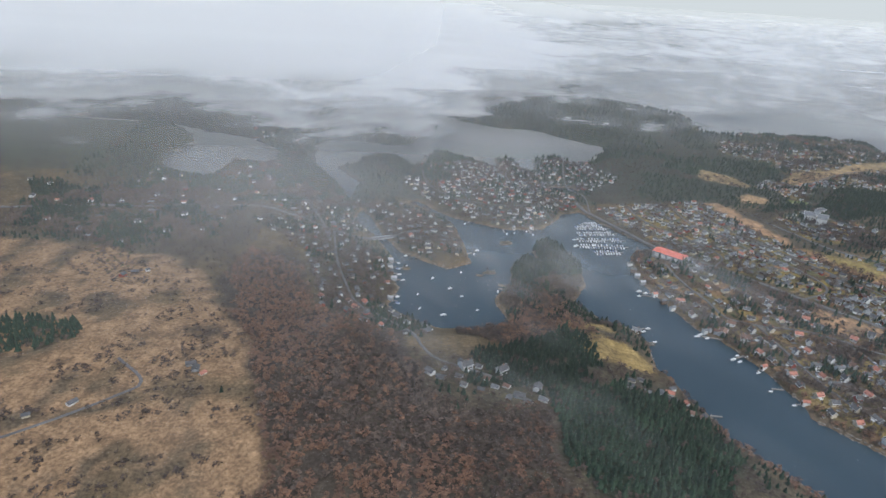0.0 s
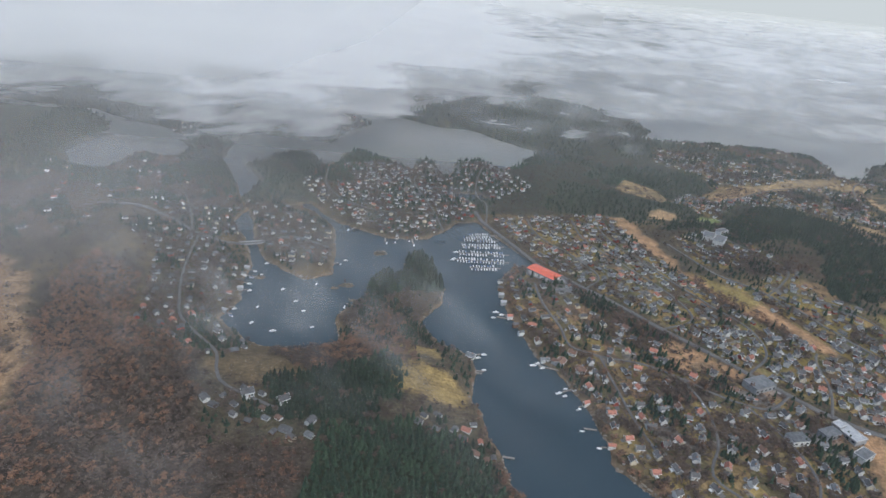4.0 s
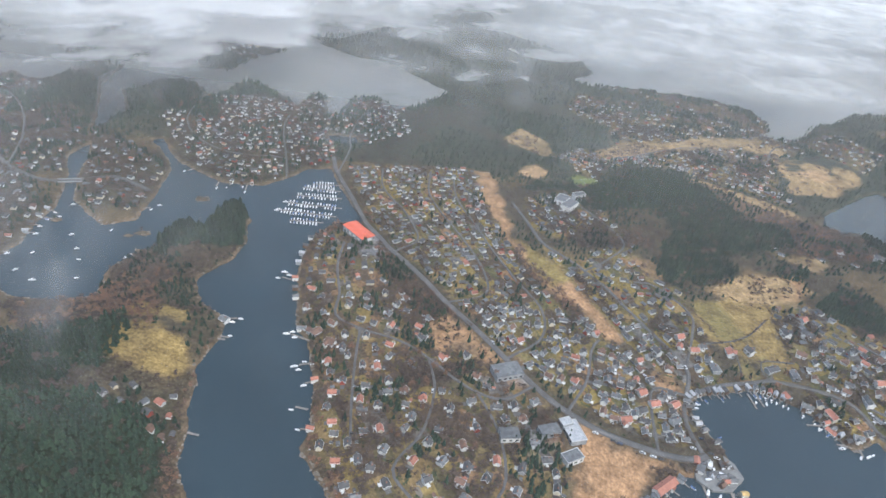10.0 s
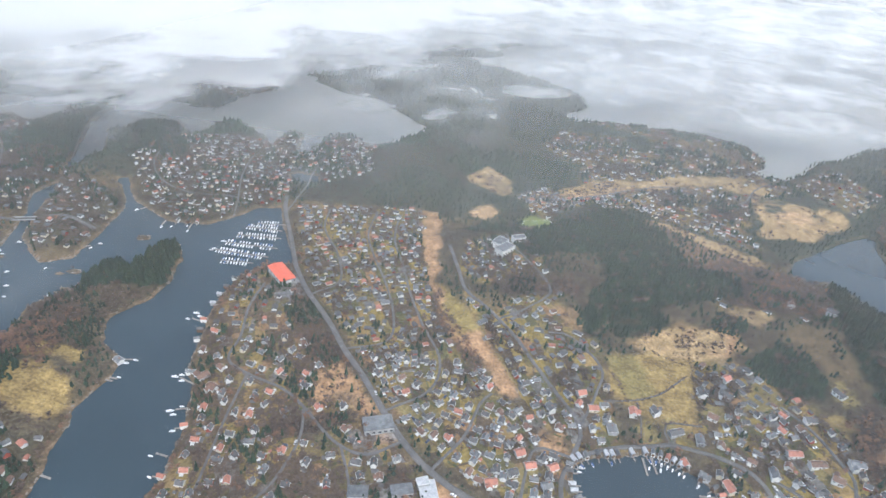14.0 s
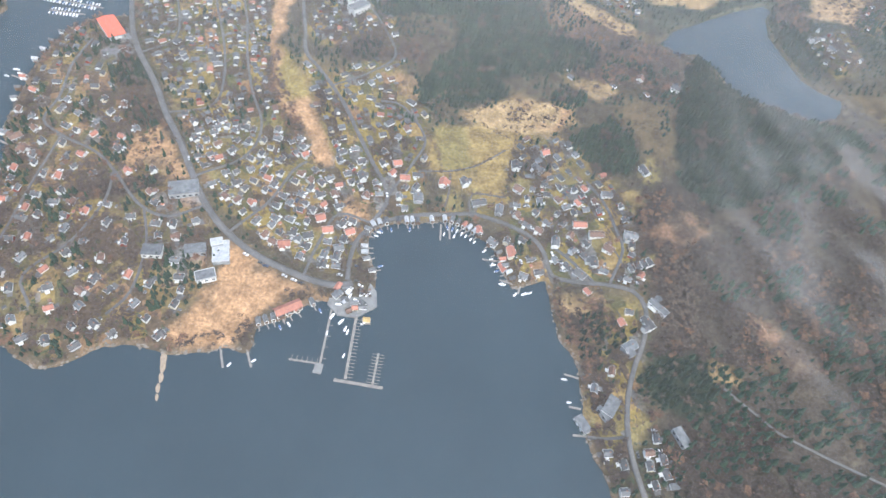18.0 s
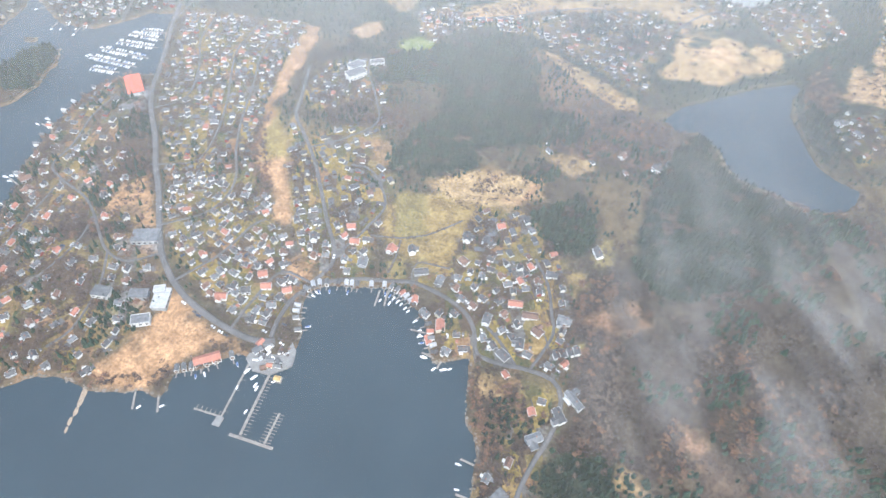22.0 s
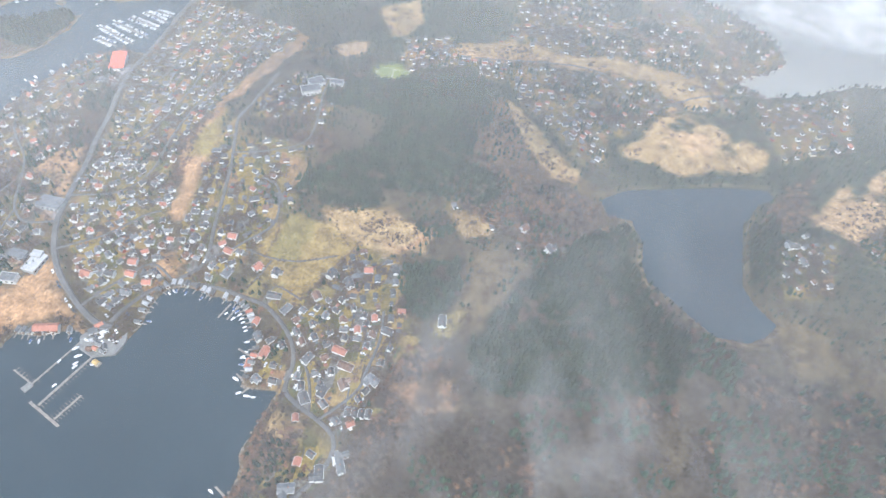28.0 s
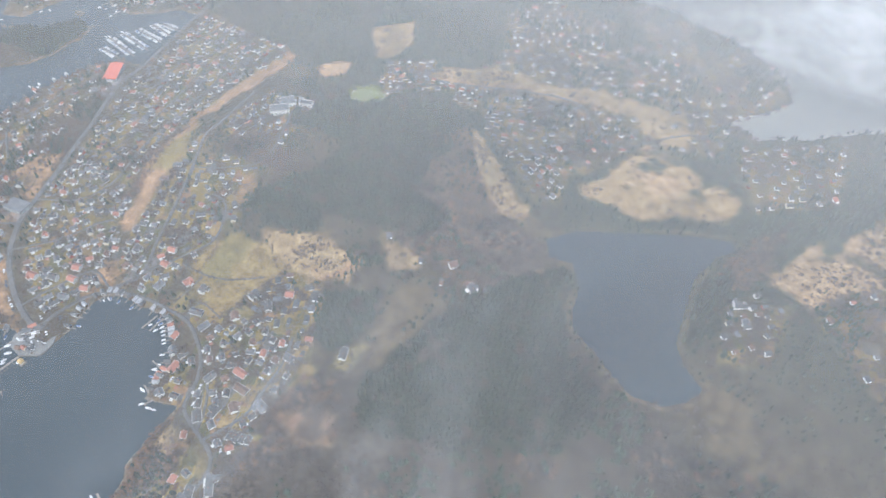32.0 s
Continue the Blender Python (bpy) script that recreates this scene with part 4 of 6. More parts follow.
# houses round the cove
single(548, 496, 552, 498, 9, 7, 3, 5.6, "white", "red", "white house with an orange-red tiled roof above the cove")
single(557, 483, 562, 484, 10, 7, 3, 5.4, "cream", "red", "cream house with an orange roof beside a lawn")
single(571, 467, 570, 473, 11, 9, 3, 4.6, "grey", "grey", "house with a wide pale grey roof above the cove road", porch=False)
single(588, 486, 588, 480, 10, 8, 3.2, 6, "white", "red", "white house with a faded pink roof in a yellow field", (5, 3, 1))
single(605, 490, 607, 486, 9, 7, 4.4, 7.2, "white", "dark", "white house with a dark roof alone in a yellow field", (4, 4, 1))
single(619, 474, 625, 477, 15, 7, 3, 5, "grey", "dark", "long low house with a dark roof by the field")
single(636, 470, 636, 476, 12, 7, 3, 4.8, "grey", "grey", "narrow house with a light grey roof by the road")
single(663, 517, 667, 514, 13, 7.5, 4.2, 7, "white", "dark", "white house with a dark roof behind the orchard", (5, 3, -1), True)
single(644, 516, 645, 510, 11, 8, 4.4, 7, "white", "dark", "white house with a dark roof and a wing beside trees", (5, 4, 1))
single(667, 537, 671, 540, 9, 7.5, 3.2, 5.8, "white", "red", "white house with a bright red roof at the wood")
single(649, 493, 653, 491, 10, 8, 3.2, 5.6, "white", "brown", "white house with a brown roof in a green garden")
single(623, 449, 625, 443, 8, 6, 3, 5.4, "white", "red", "white house with an orange roof on the cove shore")
single(635, 440, 639, 438, 10, 7, 3.2, 5.4, "white", "grey", "white house with a grey roof beside the cove")
single(650, 432, 652, 425, 13, 8, 3.4, 5.6, "cream", "red", "large house with a bright orange roof on the point")
single(645, 419, 649, 413, 10, 5, 2.8, 4.6, "white", "red", "boat shed with an orange-red roof at the jetty")
single(661, 413, 666, 412, 8, 6, 3, 5, "white", "grey", "white shed with a grey roof on the stony point", (3, 3, -1))
single(524, 474, 527, 468, 10, 7, 4.4, 7.2, "white", "dark", "white house with a dark blue-black roof at the bend", (4, 3, 1))
single(485, 396, 491, 398, 11, 7, 3.4, 6, "white", "red", "white house with an orange roof and a lawn", (5, 3, -1), True)
single(503, 427, 508, 430, 9, 8, 3, 5.4, "white", "red", "house with an orange roof above the bay")
single(511, 418, 516, 420, 10, 7, 3, 5.4, "white", "red", "white house with a salmon-red roof in a garden")
single(527, 421, 531, 424, 9, 7, 3, 5.4, "cream", "red", "house with an orange-red roof by the bend")
single(499, 408, 503, 410, 9, 7, 4.2, 7, "white", "dark", "white house with a dark roof in a hedged garden")
single(523, 404, 527, 406, 9, 7, 3.4, 5.8, "white", "grey", "white house with a slate-grey roof near the quay")
single(708, 406, 711, 403, 7, 5, 2.8, 4.8, "cream", "red", "small house with a bright orange roof in the trees")
single(732, 383, 734, 379, 7, 6, 2.8, 5, "brown", "red", "small cottage with a red roof in the woods")
single(757, 398, 763, 393, 20, 6, 4, 5.6, "white", "grey", "long white house with a pale roof on the hill", (6, 7, 1), True)
single(750, 385, 745, 391, 14, 7, 3.6, 5.4, "white", "dark", "white-edged house with a dark roof beside the lane", (6, 5, 1))
single(738, 366, 744, 371, 14, 8, 3.2, 4.8, "grey", "grey", "low house with a wide pale grey roof at the water", (7, 5, -1))
single(737, 457, 743, 457, 13, 8, 3.6, 5.4, "white", "grey", "white house with a pale roof on the slope", (5, 4, -1), True)
single(682, 446, 682, 451, 12, 7, 3.4, 5.6, "white", "grey", "house with a pale grey roof between two roads")
single(702, 421, 707, 418, 12, 8, 3, 4.8, "grey", "dark", "low dark house with a grey roof above the road")
single(699, 464, 704, 465, 14, 7, 3.2, 5.4, "white", "red", "long row house with a faded red roof")
single(712, 456, 717, 457, 15, 7, 3.2, 5.2, "white", "brown", "long row house with a brown roof")
single(721, 443, 725, 441, 10, 8, 3.4, 5.8, "white", "brown", "white house with a rounded brown roof by the lane", (4, 4, 1))
single(711, 431, 712, 425, 11, 7, 3.4, 5.2, "white", "dark", "white-fronted house with a dark roof in the slope", (5, 4, -1))
single(749, 527, 752, 522, 13, 7, 3.6, 6, "white", "dark", "white house with a dark roof in a round lawn")
single(719, 497, 724, 498, 11, 7, 3.4, 5.6, "white", "dark", "white house with a dark roof under the wood")
single(782, 641, 786, 639, 12, 7, 4.2, 7, "white", "dark", "white house with a dark roof alone by the wood", (6, 4, 1), True)
single(750, 652, 752, 658, 9, 7, 4.2, 7, "white", "brown", "white house in a clearing of the wood")
single(953, 795, 958, 799, 13, 8, 3.6, 6, "white", "dark", "white farmhouse with a dark roof east of the lake", (5, 4, 1))
single(966, 778, 970, 774, 11, 7, 3.6, 6, "white", "grey", "white outbuilding with a grey roof east of the lake")
single(31, 360, 37, 363, 10, 8, 4.6, 7.4, "white", "dark", "white two-storey house with a dark roof in the woods", (4.5, 4, 1), True)
single(55, 356, 60, 360, 9, 7, 4.4, 7, "white", "dark", "white house with a dark roof beside a clearing")
single(182, 452, 186, 450, 9, 7, 3.4, 5.2, "white", "grey", "white boathouse with a grey-green roof on the island shore")
single(242, 453, 247, 454, 9, 4.5, 2.6, 4, "white", "grey", "white boat shed with a grey roof at the channel")
single(254, 449, 256, 452, 12, 8, 3, 4.8, "grey", "brown", "low house with a wide grey-brown roof by the channel", (6, 5, 1))
single(268, 438, 272, 436, 10, 8, 3.2, 5.6, "white", "brown", "white house with a pink-brown roof above the channel", (4, 4, -1))
single(238, 503, 243, 502, 9, 5, 2.8, 4.6, "white", "red", "long house with an orange roof near the shore")

# ---- large buildings ----
def place_block(x, y, ex, ey, *spec, **more):
    PLACED.append((x, y, spec[1] * 0.7))
    return stand(flat_building(*spec, **more), x, y, math.degrees(math.atan2(ey - y, ex - x)), None, -0.4)


place_block(446, 377, 450, 366, "white terraced building with flat grey roofs and white parapets", 18, 11, 3.0, M_GREYWALL, M_PALE, rows=1)
place_block(441, 383, 447, 386, "small white annex with a flat roof beside the terraced building", 8, 6, 3.8, M_GREYWALL, M_PALE, rows=1)
place_block(443, 356, 448, 359, "white flat-roofed house beside the heath", 13, 8, 3.6, M_WHITE, M_TILE_GREY, rows=1)
place_block(401, 423, 408, 426, "low warehouse with a wide grey flat roof", 21, 13, 4.5, M_GREYWALL, M_TILE_GREY, edge=False)
place_block(402, 366, 407, 367, "low hall with a pale blue-grey roof", 13, 9, 3.8, M_WHITE, M_TILE_GREY, edge=False)
place_block(429, 374, 434, 376, "low hall with a dull grey roof beside the main road", 14, 8, 3.8, M_GREYWALL, M_TILE_GREY, edge=False)
place_block(471, 679, 476, 686, "white school wing with a flat grey roof", 20, 11, 5.5, M_WHITE, M_TILE_GREY, rows=1)
place_block(465, 694, 468, 700, "white school building with a pale flat roof", 16, 12, 5.0, M_WHITE, M_TILE_GREY, rows=1)
place_block(484, 705, 491, 709, "low school block with a white roof edge", 14, 7, 4.0, M_WHITE, M_TILE_GREY, rows=1)
for k, (x, y) in enumerate(((738, 428), (742.5, 430), (747, 432.5), (751, 435))):
    single(x, y, x - 2, y + 4, 8, 5, 3.2, 5.0, "white", "dark", "narrow white row house with a dark roof on the hill")
place_block(726, 321, 729, 327, "low hall with a pale grey roof at the shore", 14, 8, 3.6, M_WHITE, M_TILE_GREY, edge=False)
place_block(722, 316, 725, 312, "pale flat-roofed shed on the east shore", 10, 5, 3.0, M_GREYWALL, M_TILE_GREY, edge=False)
place_block(770, 307, 773, 302, "low grey hall with a flat roof in the clearing", 13, 6, 3.2, M_GREYWALL, M_TILE_GREY, edge=False)
place_block(709, 307, 712, 303, "pale flat-roofed boathouse on the east shore", 12, 6, 3.6, M_WHITE, M_TILE_GREY, edge=False)


def boat_hall():
    top = tagged(new("boat_hall"), "long boat storage hall with a flat orange-red roof by the marina", "hall")
    a, b, h = 16.0, 7.5, 5.0
    part("wall", box(-a, -b, -2, a, b, h), M_GREYWALL, top)
    bm = bmesh.new()
    v = [bm.verts.new(q) for q in ((-a - 0.4, -b - 0.4, h + 0.01), (a + 0.4, -b - 0.4, h + 0.01), (a + 0.4, b + 0.4, h + 0.01), (-a - 0.4, b + 0.4, h + 0.01), (-a - 0.4, 0, h + 1.1), (a + 0.4, 0, h + 1.1))]
    for f in ((0, 1, 5, 4), (2, 3, 4, 5), (0, 4, 3), (1, 2, 5), (3, 2, 1, 0)):
        bm.faces.new([v[k] for k in f])
    part("roof", bm, material("orange_roof_sheet", (0.62, 0.13, 0.075), 0.6, (0.5, 0.11, 0.065), 6, 0.6, spread=0.05), top, "bright orange-red roof sheets")
    for x in (-11, -4, 3, 10):
        part("gate", box(x - 2.2, -b - 0.08, 0, x + 2.2, -b - 0.01, 3.8), M_WHITE, top, "white sliding gate")
    part("gate", box(a + 0.01, -3, 0, a + 0.1, 3, 3.8), M_WHITE, top, "white sliding gate")
    PLACED.append((261, 595, 20))
    return stand(top, 261, 595, -45, None, -0.4)


boat_hall()


def long_boathouse():
    top = tagged(new("boathouse"), "long red-roofed boathouse with slips on the bay shore", "boathouse")
    part("wall", gabled(bmesh.new(), -9, 9, -3.2, 3.2, -3, 2.6, 4.6), M_WHITE, top)
    part("roof", saddle(bmesh.new(), -9, 9, -3.2, 3.2, 2.6, 4.6), M_TILE_RED, top)
    for x in (-7.5, -4.5, -1.5, 1.5, 4.5, 7.5):
        part("door", box(x - 1.1, -3.28, -1.2, x + 1.1, -3.21, 2.0), M_BROWNWALL, top)
    PLACED.append((505, 350, 11))
    return stand(top, 503, 347, 40, 2.4)


long_boathouse()


# ---- quay, docks, jetties ----
def slab_thing(name, label, category, outline, top_z, low_z, mat):
    """A flat-topped thing over an outline."""
    bm = bmesh.new()
    up = [bm.verts.new((x, y, top_z)) for x, y in outline]
    down = [bm.verts.new((x, y, low_z)) for x, y in outline]
    bm.faces.new(up)
    bm.faces.new(down[::-1])
    n = len(outline)
    for k in range(n):
        bm.faces.new((up[k], down[k], down[(k + 1) % n], up[(k + 1) % n]))
    bmesh.ops.recalc_face_normals(bm, faces=bm.faces)
    me = bpy.data.meshes.new(name)
    bm.to_mesh(me)
    bm.free()
    me.materials.append(mat)
    return tagged(new(name, me), label, category)


slab_thing("quay", "grey concrete quay with sheds at the road end", "quay", [(527, 358), (536, 351), (549, 352), (561, 364), (558, 376), (548, 386), (538, 388), (528, 372)], 1.7, -3, M_CONCRETE)


def dock(label, ax, ay, bx, by, half, fingers=0, side=1, length=4.0, both=False, z=0.5):
    """A floating walkway with fingers and mooring piles."""
    long, turn = math.hypot(bx - ax, by - ay), math.degrees(math.atan2(by - ay, bx - ax))
    top = tagged(new("dock"), label, "dock")
    n = max(1, int(long / 6))
    for k in range(n):
        part("deck_section", box(k * long / n + 0.04, -half, -0.35, (k + 1) * long / n - 0.04, half, 0.1), M_WOOD, top)
    for k in range(fingers):
        x = (k + 0.5) * long / fingers
        for s in ((-1, 1) if both else (side,)):
            y0, y1 = sorted((s * half, s * (half + length)))
            part("finger", box(x - 0.16, y0, -0.15, x + 0.16, y1, 0.06), M_WOOD, top)
    for x in np.arange(1.0, long, 9.0):
        part("pile", box(x - 0.12, half + 0.02, -3, x + 0.12, half + 0.26, 1.1), M_WOOD, top)
    top.matrix_world = pose(ax, ay, z, 0, 0, turn)
    return top


dock("long grey wooden dock with rows of empty mooring fingers", 549, 352, 553, 306, 0.9, 18, 1, 3.6)
dock("grey cross dock at the end of the long dock", 546, 304, 578, 305, 1.0)
dock("short grey dock with empty mooring fingers on both sides", 571, 306, 570, 329, 0.7, 10, 1, 3.4, True)
dock("long narrow grey dock with a platform at its end", 531, 355, 534.5, 313, 0.7, 5, 1, 2.6)
dock("thin grey side dock with short fingers", 534, 313, 514, 312, 0.6, 6, -1, 3.0)
slab_thing("floating_platform", "square grey floating platform at the dock's end", "platform", [(531.5, 306), (537, 306), (537, 313), (531.5, 313)], 0.75, -0.4, M_CONCRETE)
for ax, ay, bx, by in ((593, 450, 595, 434), (599, 452, 602, 437), (640, 425, 629, 424), (652, 407, 644, 408), (660, 406, 659, 399), (470, 309, 476, 297), (487, 311, 493, 301), (252, 442, 236, 447), (266, 422, 250, 415), (267, 374, 258, 375),
                       (221, 516, 208, 519), (223, 521, 210, 525), (706, 340, 696, 341), (708, 318, 700, 318), (185, 434, 192, 434), (184, 431, 190, 431), (198, 342, 206, 341), (183, 455, 190, 457), (-30, 500, -20, 503), (45, 600, 54, 603), (125, 676, 127, 664), (95, 674, 96, 664), (60, 700, 55, 690), (-22, 560, -12, 562), (80, 520, 73, 523), (712, 300, 703, 299)):
    dock("small grey wooden jetty at the shore", ax, ay, bx, by, 0.7, z=0.7)


# a sandy spit off the point
for k, (x, y, r) in enumerate(((438, 296, 3.0), (440, 290, 2.6), (442, 283, 2.2), (443, 276, 2.0), (445, 270, 1.5))):
    bm = bmesh.new()
    bmesh.ops.create_icosphere(bm, subdivisions=2, radius=1.0)
    for v in bm.verts:
        v.co *= 1 + 0.3 * noise.noise(v.co * 2 + Vector((k, 0, 0)))
    me = bpy.data.meshes.new("sand_bar")
    bm.to_mesh(me)
    bm.free()
    me.materials.append(M_SAND)
    tagged(new("sand_bar", me), "pale sand and stones of a low spit in the bay", "sandbar", "sandbars of the spit").matrix_world = pose(x, y, 0.0, 0, 0, -70) @ Matrix.Diagonal((r * 1.7, r * 0.7, 0.35, 1))

# ---- boats ----
def boat_form(long, wide, high):
    """A hull with a pointed bow, sheer and a hollow deck."""
    bm = bmesh.new()
    rows = []
    for t, w, sheer in ((-0.5, 0.8, 0.0), (-0.2, 1.0, 0.0), (0.15, 0.95, 0.05), (0.36, 0.6, 0.14), (0.5, 0.04, 0.22)):
        x, b = t * long, w * wide / 2
        rows.append([bm.verts.new(q) for q in ((x, -b, high + sheer * high), (x, -b * 0.6, -0.2), (x, b * 0.6, -0.2), (x, b, high + sheer * high))])
    for p, q in zip(rows, rows[1:]):
        for k in range(3):
            bm.faces.new((p[k], q[k], q[k + 1], p[k + 1]))
        bm.faces.new((p[3], q[3], q[0], p[0]))
    bm.faces.new(rows[0])
    bmesh.ops.recalc_face_normals(bm, faces=bm.faces)
    return bm


def motorboat(label, long, wide, cabin, cover):
    top = tagged(new("motorboat"), label, "boat")
    part("hull", boat_form(long, wide, 0.7), M_HULL, top)
    if cabin:
        bm = box(-long * 0.12, -wide * 0.36, 0.68, long * 0.22, wide * 0.36, 1.6)
        bmesh.ops.bevel(bm, geom=bm.edges[:], offset=0.15, segments=1, affect="EDGES")
        part("cabin", bm, M_HULL, top)
        part("windscreen", box(long * 0.2, -wide * 0.3, 1.0, long * 0.235, wide * 0.3, 1.45), M_GLASS, top)
    if cover:
        bm = gabled(bmesh.new(), -long * 0.45, long * 0.3, -wide * 0.42, wide * 0.42, 0.68, 0.8, 1.35)
        part("cover", bm, M_COVER, top, "blue canvas cover")
    part("outboard_engine", box(-long * 0.5 - 0.45, -0.2, -0.1, -long * 0.5 - 0.02, 0.2, 0.95), M_TILE_DARK, top)
    return top


FLEET = [motorboat("white motorboat with a small cabin moored at a dock", 4.3, 1.5, True, False), motorboat("small open white motorboat moored at a dock", 3.4, 1.3, False, False),
         motorboat("white motorboat under a blue canvas cover", 4.2, 1.5, False, True), motorboat("larger white cabin cruiser moored at a dock", 5.6, 1.9, True, False)]
afloat = set()


def moor(x, y, turn, kind=None):
    kind = int(rng.choice(4, p=(0.4, 0.28, 0.17, 0.15))) if kind is None else kind
    ob = FLEET[kind]
    m = pose(x, y, 0.02, 0, 0, turn)
    if kind in afloat:
        copy_thing(ob, m)
    else:
        afloat.add(kind)
        tagged(ob, group="boats of the bay")
        ob.matrix_world = m


MARINA = [((191, 698), (215, 704)), ((183, 688), (219, 690)), ((181, 668), (224, 674)), ((177, 650), (228, 653)), ((174, 633), (226, 634)), ((188, 615), (216, 619))]
for (ax, ay), (bx, by) in MARINA:
    dock("floating marina dock full of white boats", bx + 5, by, ax, ay, 0.8, 0)
    long, turn = math.hypot(bx - ax, by - ay), math.atan2(by - ay, bx - ax)
    for side in (-1, 1):
        s = 1.5
        while s < long:
            if rng.random() < 0.9:
                off = side * 3.7
                moor(ax + math.cos(turn) * s - math.sin(turn) * off, ay + math.sin(turn) * s + math.cos(turn) * off, math.degrees(turn) + 90 * (1 if rng.random() < 0.5 else -1) + rng.uniform(-4, 4))
            s += rng.uniform(2.6, 3.6)
moor(172, 634, 5, 3), moor(174, 651, 10, 3), moor(170, 631, 0, 0)
for x, y, turn, kind in ((533, 350, 70, 3), (544, 342, 80, 0), (540, 347, 60, 3), (546, 340, 85, 0), (548, 322, 80, 1), (533, 336, 95, 1), (555, 349, 40, 0), (236, 450, 10, 0), (239, 444, 15, 0), (232, 447, 5, 3), (247, 413, 20, 3), (251, 410, 15, 0), (253, 419, 10, 1),
                         (205, 517, 0, 0), (208, 527, 5, 3), (213, 523, 0, 0), (256, 372, 0, 1), (260, 417, 10, 0), (597, 441, 80, 1), (605, 441, 80, 0), (637, 421, 70, 0), (657, 398, 60, 0), (664, 400, 30, 3), (668, 402, 40, 1), (646, 405, 20, 0), (479, 300, 60, 1), (493, 306, 50, 1), (696, 337, 0, 0), (700, 321, 10, 1),
                         (188, 452, 10, 0), (193, 457, 0, 0), (192, 436, 0, 1), (28, 520, 20, 0), (-2, 506, 60, 1), (38, 505, 10, 1), (12, 540, 40, 0), (50, 480, 30, 1), (72, 516, 80, 0), (60, 610, 10, 0), (56, 600, 60, 1), (-20, 500, 30, 0), (-14, 566, 15, 1), (0, 480, 50, 0), (20, 470, 15, 3), (128, 660, 80, 0), (98, 660, 75, 0), (107, 664, 80, 1), (52, 688, 60, 0), (-15, 590, 20, 0), (40, 555, 75, 1)):
    moor(x, y, turn, kind)


# ---- boathouses along the shores ----
def boathouse(label, wall, roof, long=5.0, wide=2.9):
    top = tagged(new("boathouse"), label, "boathouse", "boathouses of the cove")
    a, b = long / 2, wide / 2
    part("wall", gabled(bmesh.new(), -a, a, -b, b, -3.0, 1.8, 3.1), wall, top)
    part("roof", saddle(bmesh.new(), -a, a, -b, b, 1.8, 3.1, 0.3, 0.16), roof, top)
    part("gate", box(a + 0.01, -1.0, -0.8, a + 0.07, 1.0, 1.5), M_BROWNWALL, top)
    part("slip", box(a + 0.08, -0.45, -1.5, a + 4.2, 0.45, -1.05), M_WOOD, top, "grey plank slipway")
    return top


SHEDS = [boathouse("white boathouse with a grey roof and a plank slip", M_WHITE, M_TILE_GREY), boathouse("grey boathouse with a pale roof and a plank slip", M_GREYWALL, M_PALE),
         boathouse("white boathouse with an orange-red roof and a plank slip", M_WHITE, M_TILE_RED), boathouse("brown boathouse with a dark roof and a plank slip", M_BROWNWALL, M_TILE_DARK)]
used_sheds = set()


def boathouses(line, gap, inland, fill=0.8, facing=1):
    """Boathouses in a row, gables to the water on the given side of the line."""
    pts = along(line, 1.0)
    walked, last = 0.0, pts[0]
    for p, q in zip(pts, pts[1:]):
        walked += math.hypot(*(q - p))
        if walked < gap:
            continue
        walked = rng.uniform(-1, 1)
        if rng.random() > fill:
            continue
        t = (q - p) / np.hypot(*(q - p))
        out = np.array((-t[1], t[0])) * facing
        x, y = p - out * inland
        k = int(rng.integers(0, 4))
        m = pose(x, y, 1.9, 0, 0, math.degrees(math.atan2(out[1], out[0])) + rng.uniform(-8, 8))
        if k in used_sheds:
            copy_thing(SHEDS[k], m)
        else:
            used_sheds.add(k)
            SHEDS[k].matrix_world = m
        PLACED.append((x, y, 4.5))
        if rng.random() < 0.6:
            moor(p[0] + out[0] * 6.5 + t[0] * 2.2, p[1] + out[1] * 6.5 + t[1] * 2.2, math.degrees(math.atan2(out[1], out[0])) + rng.uniform(-10, 10), int(rng.integers(0, 3)))


boathouses([(554, 390), (543, 408), (541, 431), (555, 441), (577, 447), (599, 454), (620, 447), (638, 433), (647, 418), (654, 406)], 4.6, 1.2, 0.85, -1)
boathouses([(484, 330), (500, 340), (521, 358)], 5.0, 1.6, 0.8, -1)
boathouses([(232, 480), (224, 508), (219, 530), (217, 562), (219, 590)], 13, 1.5, 0.7, -1)
boathouses([(258, 412), (268, 388), (272, 364), (268, 343)], 14, 1.5, 0.6, -1)
boathouses([(99, 674), (141, 681), (159, 702)], 10, 1.5, 0.8, -1)
boathouses([(-28, 586), (-27, 548), (-19, 515), (-28, 483)], 13, 1.5, 0.7, 1)
for k in range(4):
    if k not in used_sheds:
        used_sheds.add(k)
        SHEDS[k].matrix_world = pose(704 - 4 * k, 330 - 12 * k, 1.9, 0, 0, 180)
for k in range(4):
    if k not in afloat:
        moor(180, 640 + 4 * k, 0, k)
for x, y, turn, kind in ((545, 362, 20, 0), (538, 362, 70, 1), (552, 360, 10, 0), (537, 372, 30, 0), (548, 372, 100, 3)):
    copy_thing(SHEDS[kind], pose(x, y, 1.75, 0, 0, turn))
raft = tagged(new("ferry_kiosk"), "small yellow-roofed kiosk on the dock", "kiosk")
part("wall", box(-2.2, -1.6, 0.3, 2.2, 1.6, 2.5), M_CREAM, raft)
part("roof", saddle(bmesh.new(), -2.2, 2.2, -1.6, 1.6, 2.5, 3.3, 0.3, 0.15), material("yellow_roof", (0.5, 0.35, 0.14)), raft)
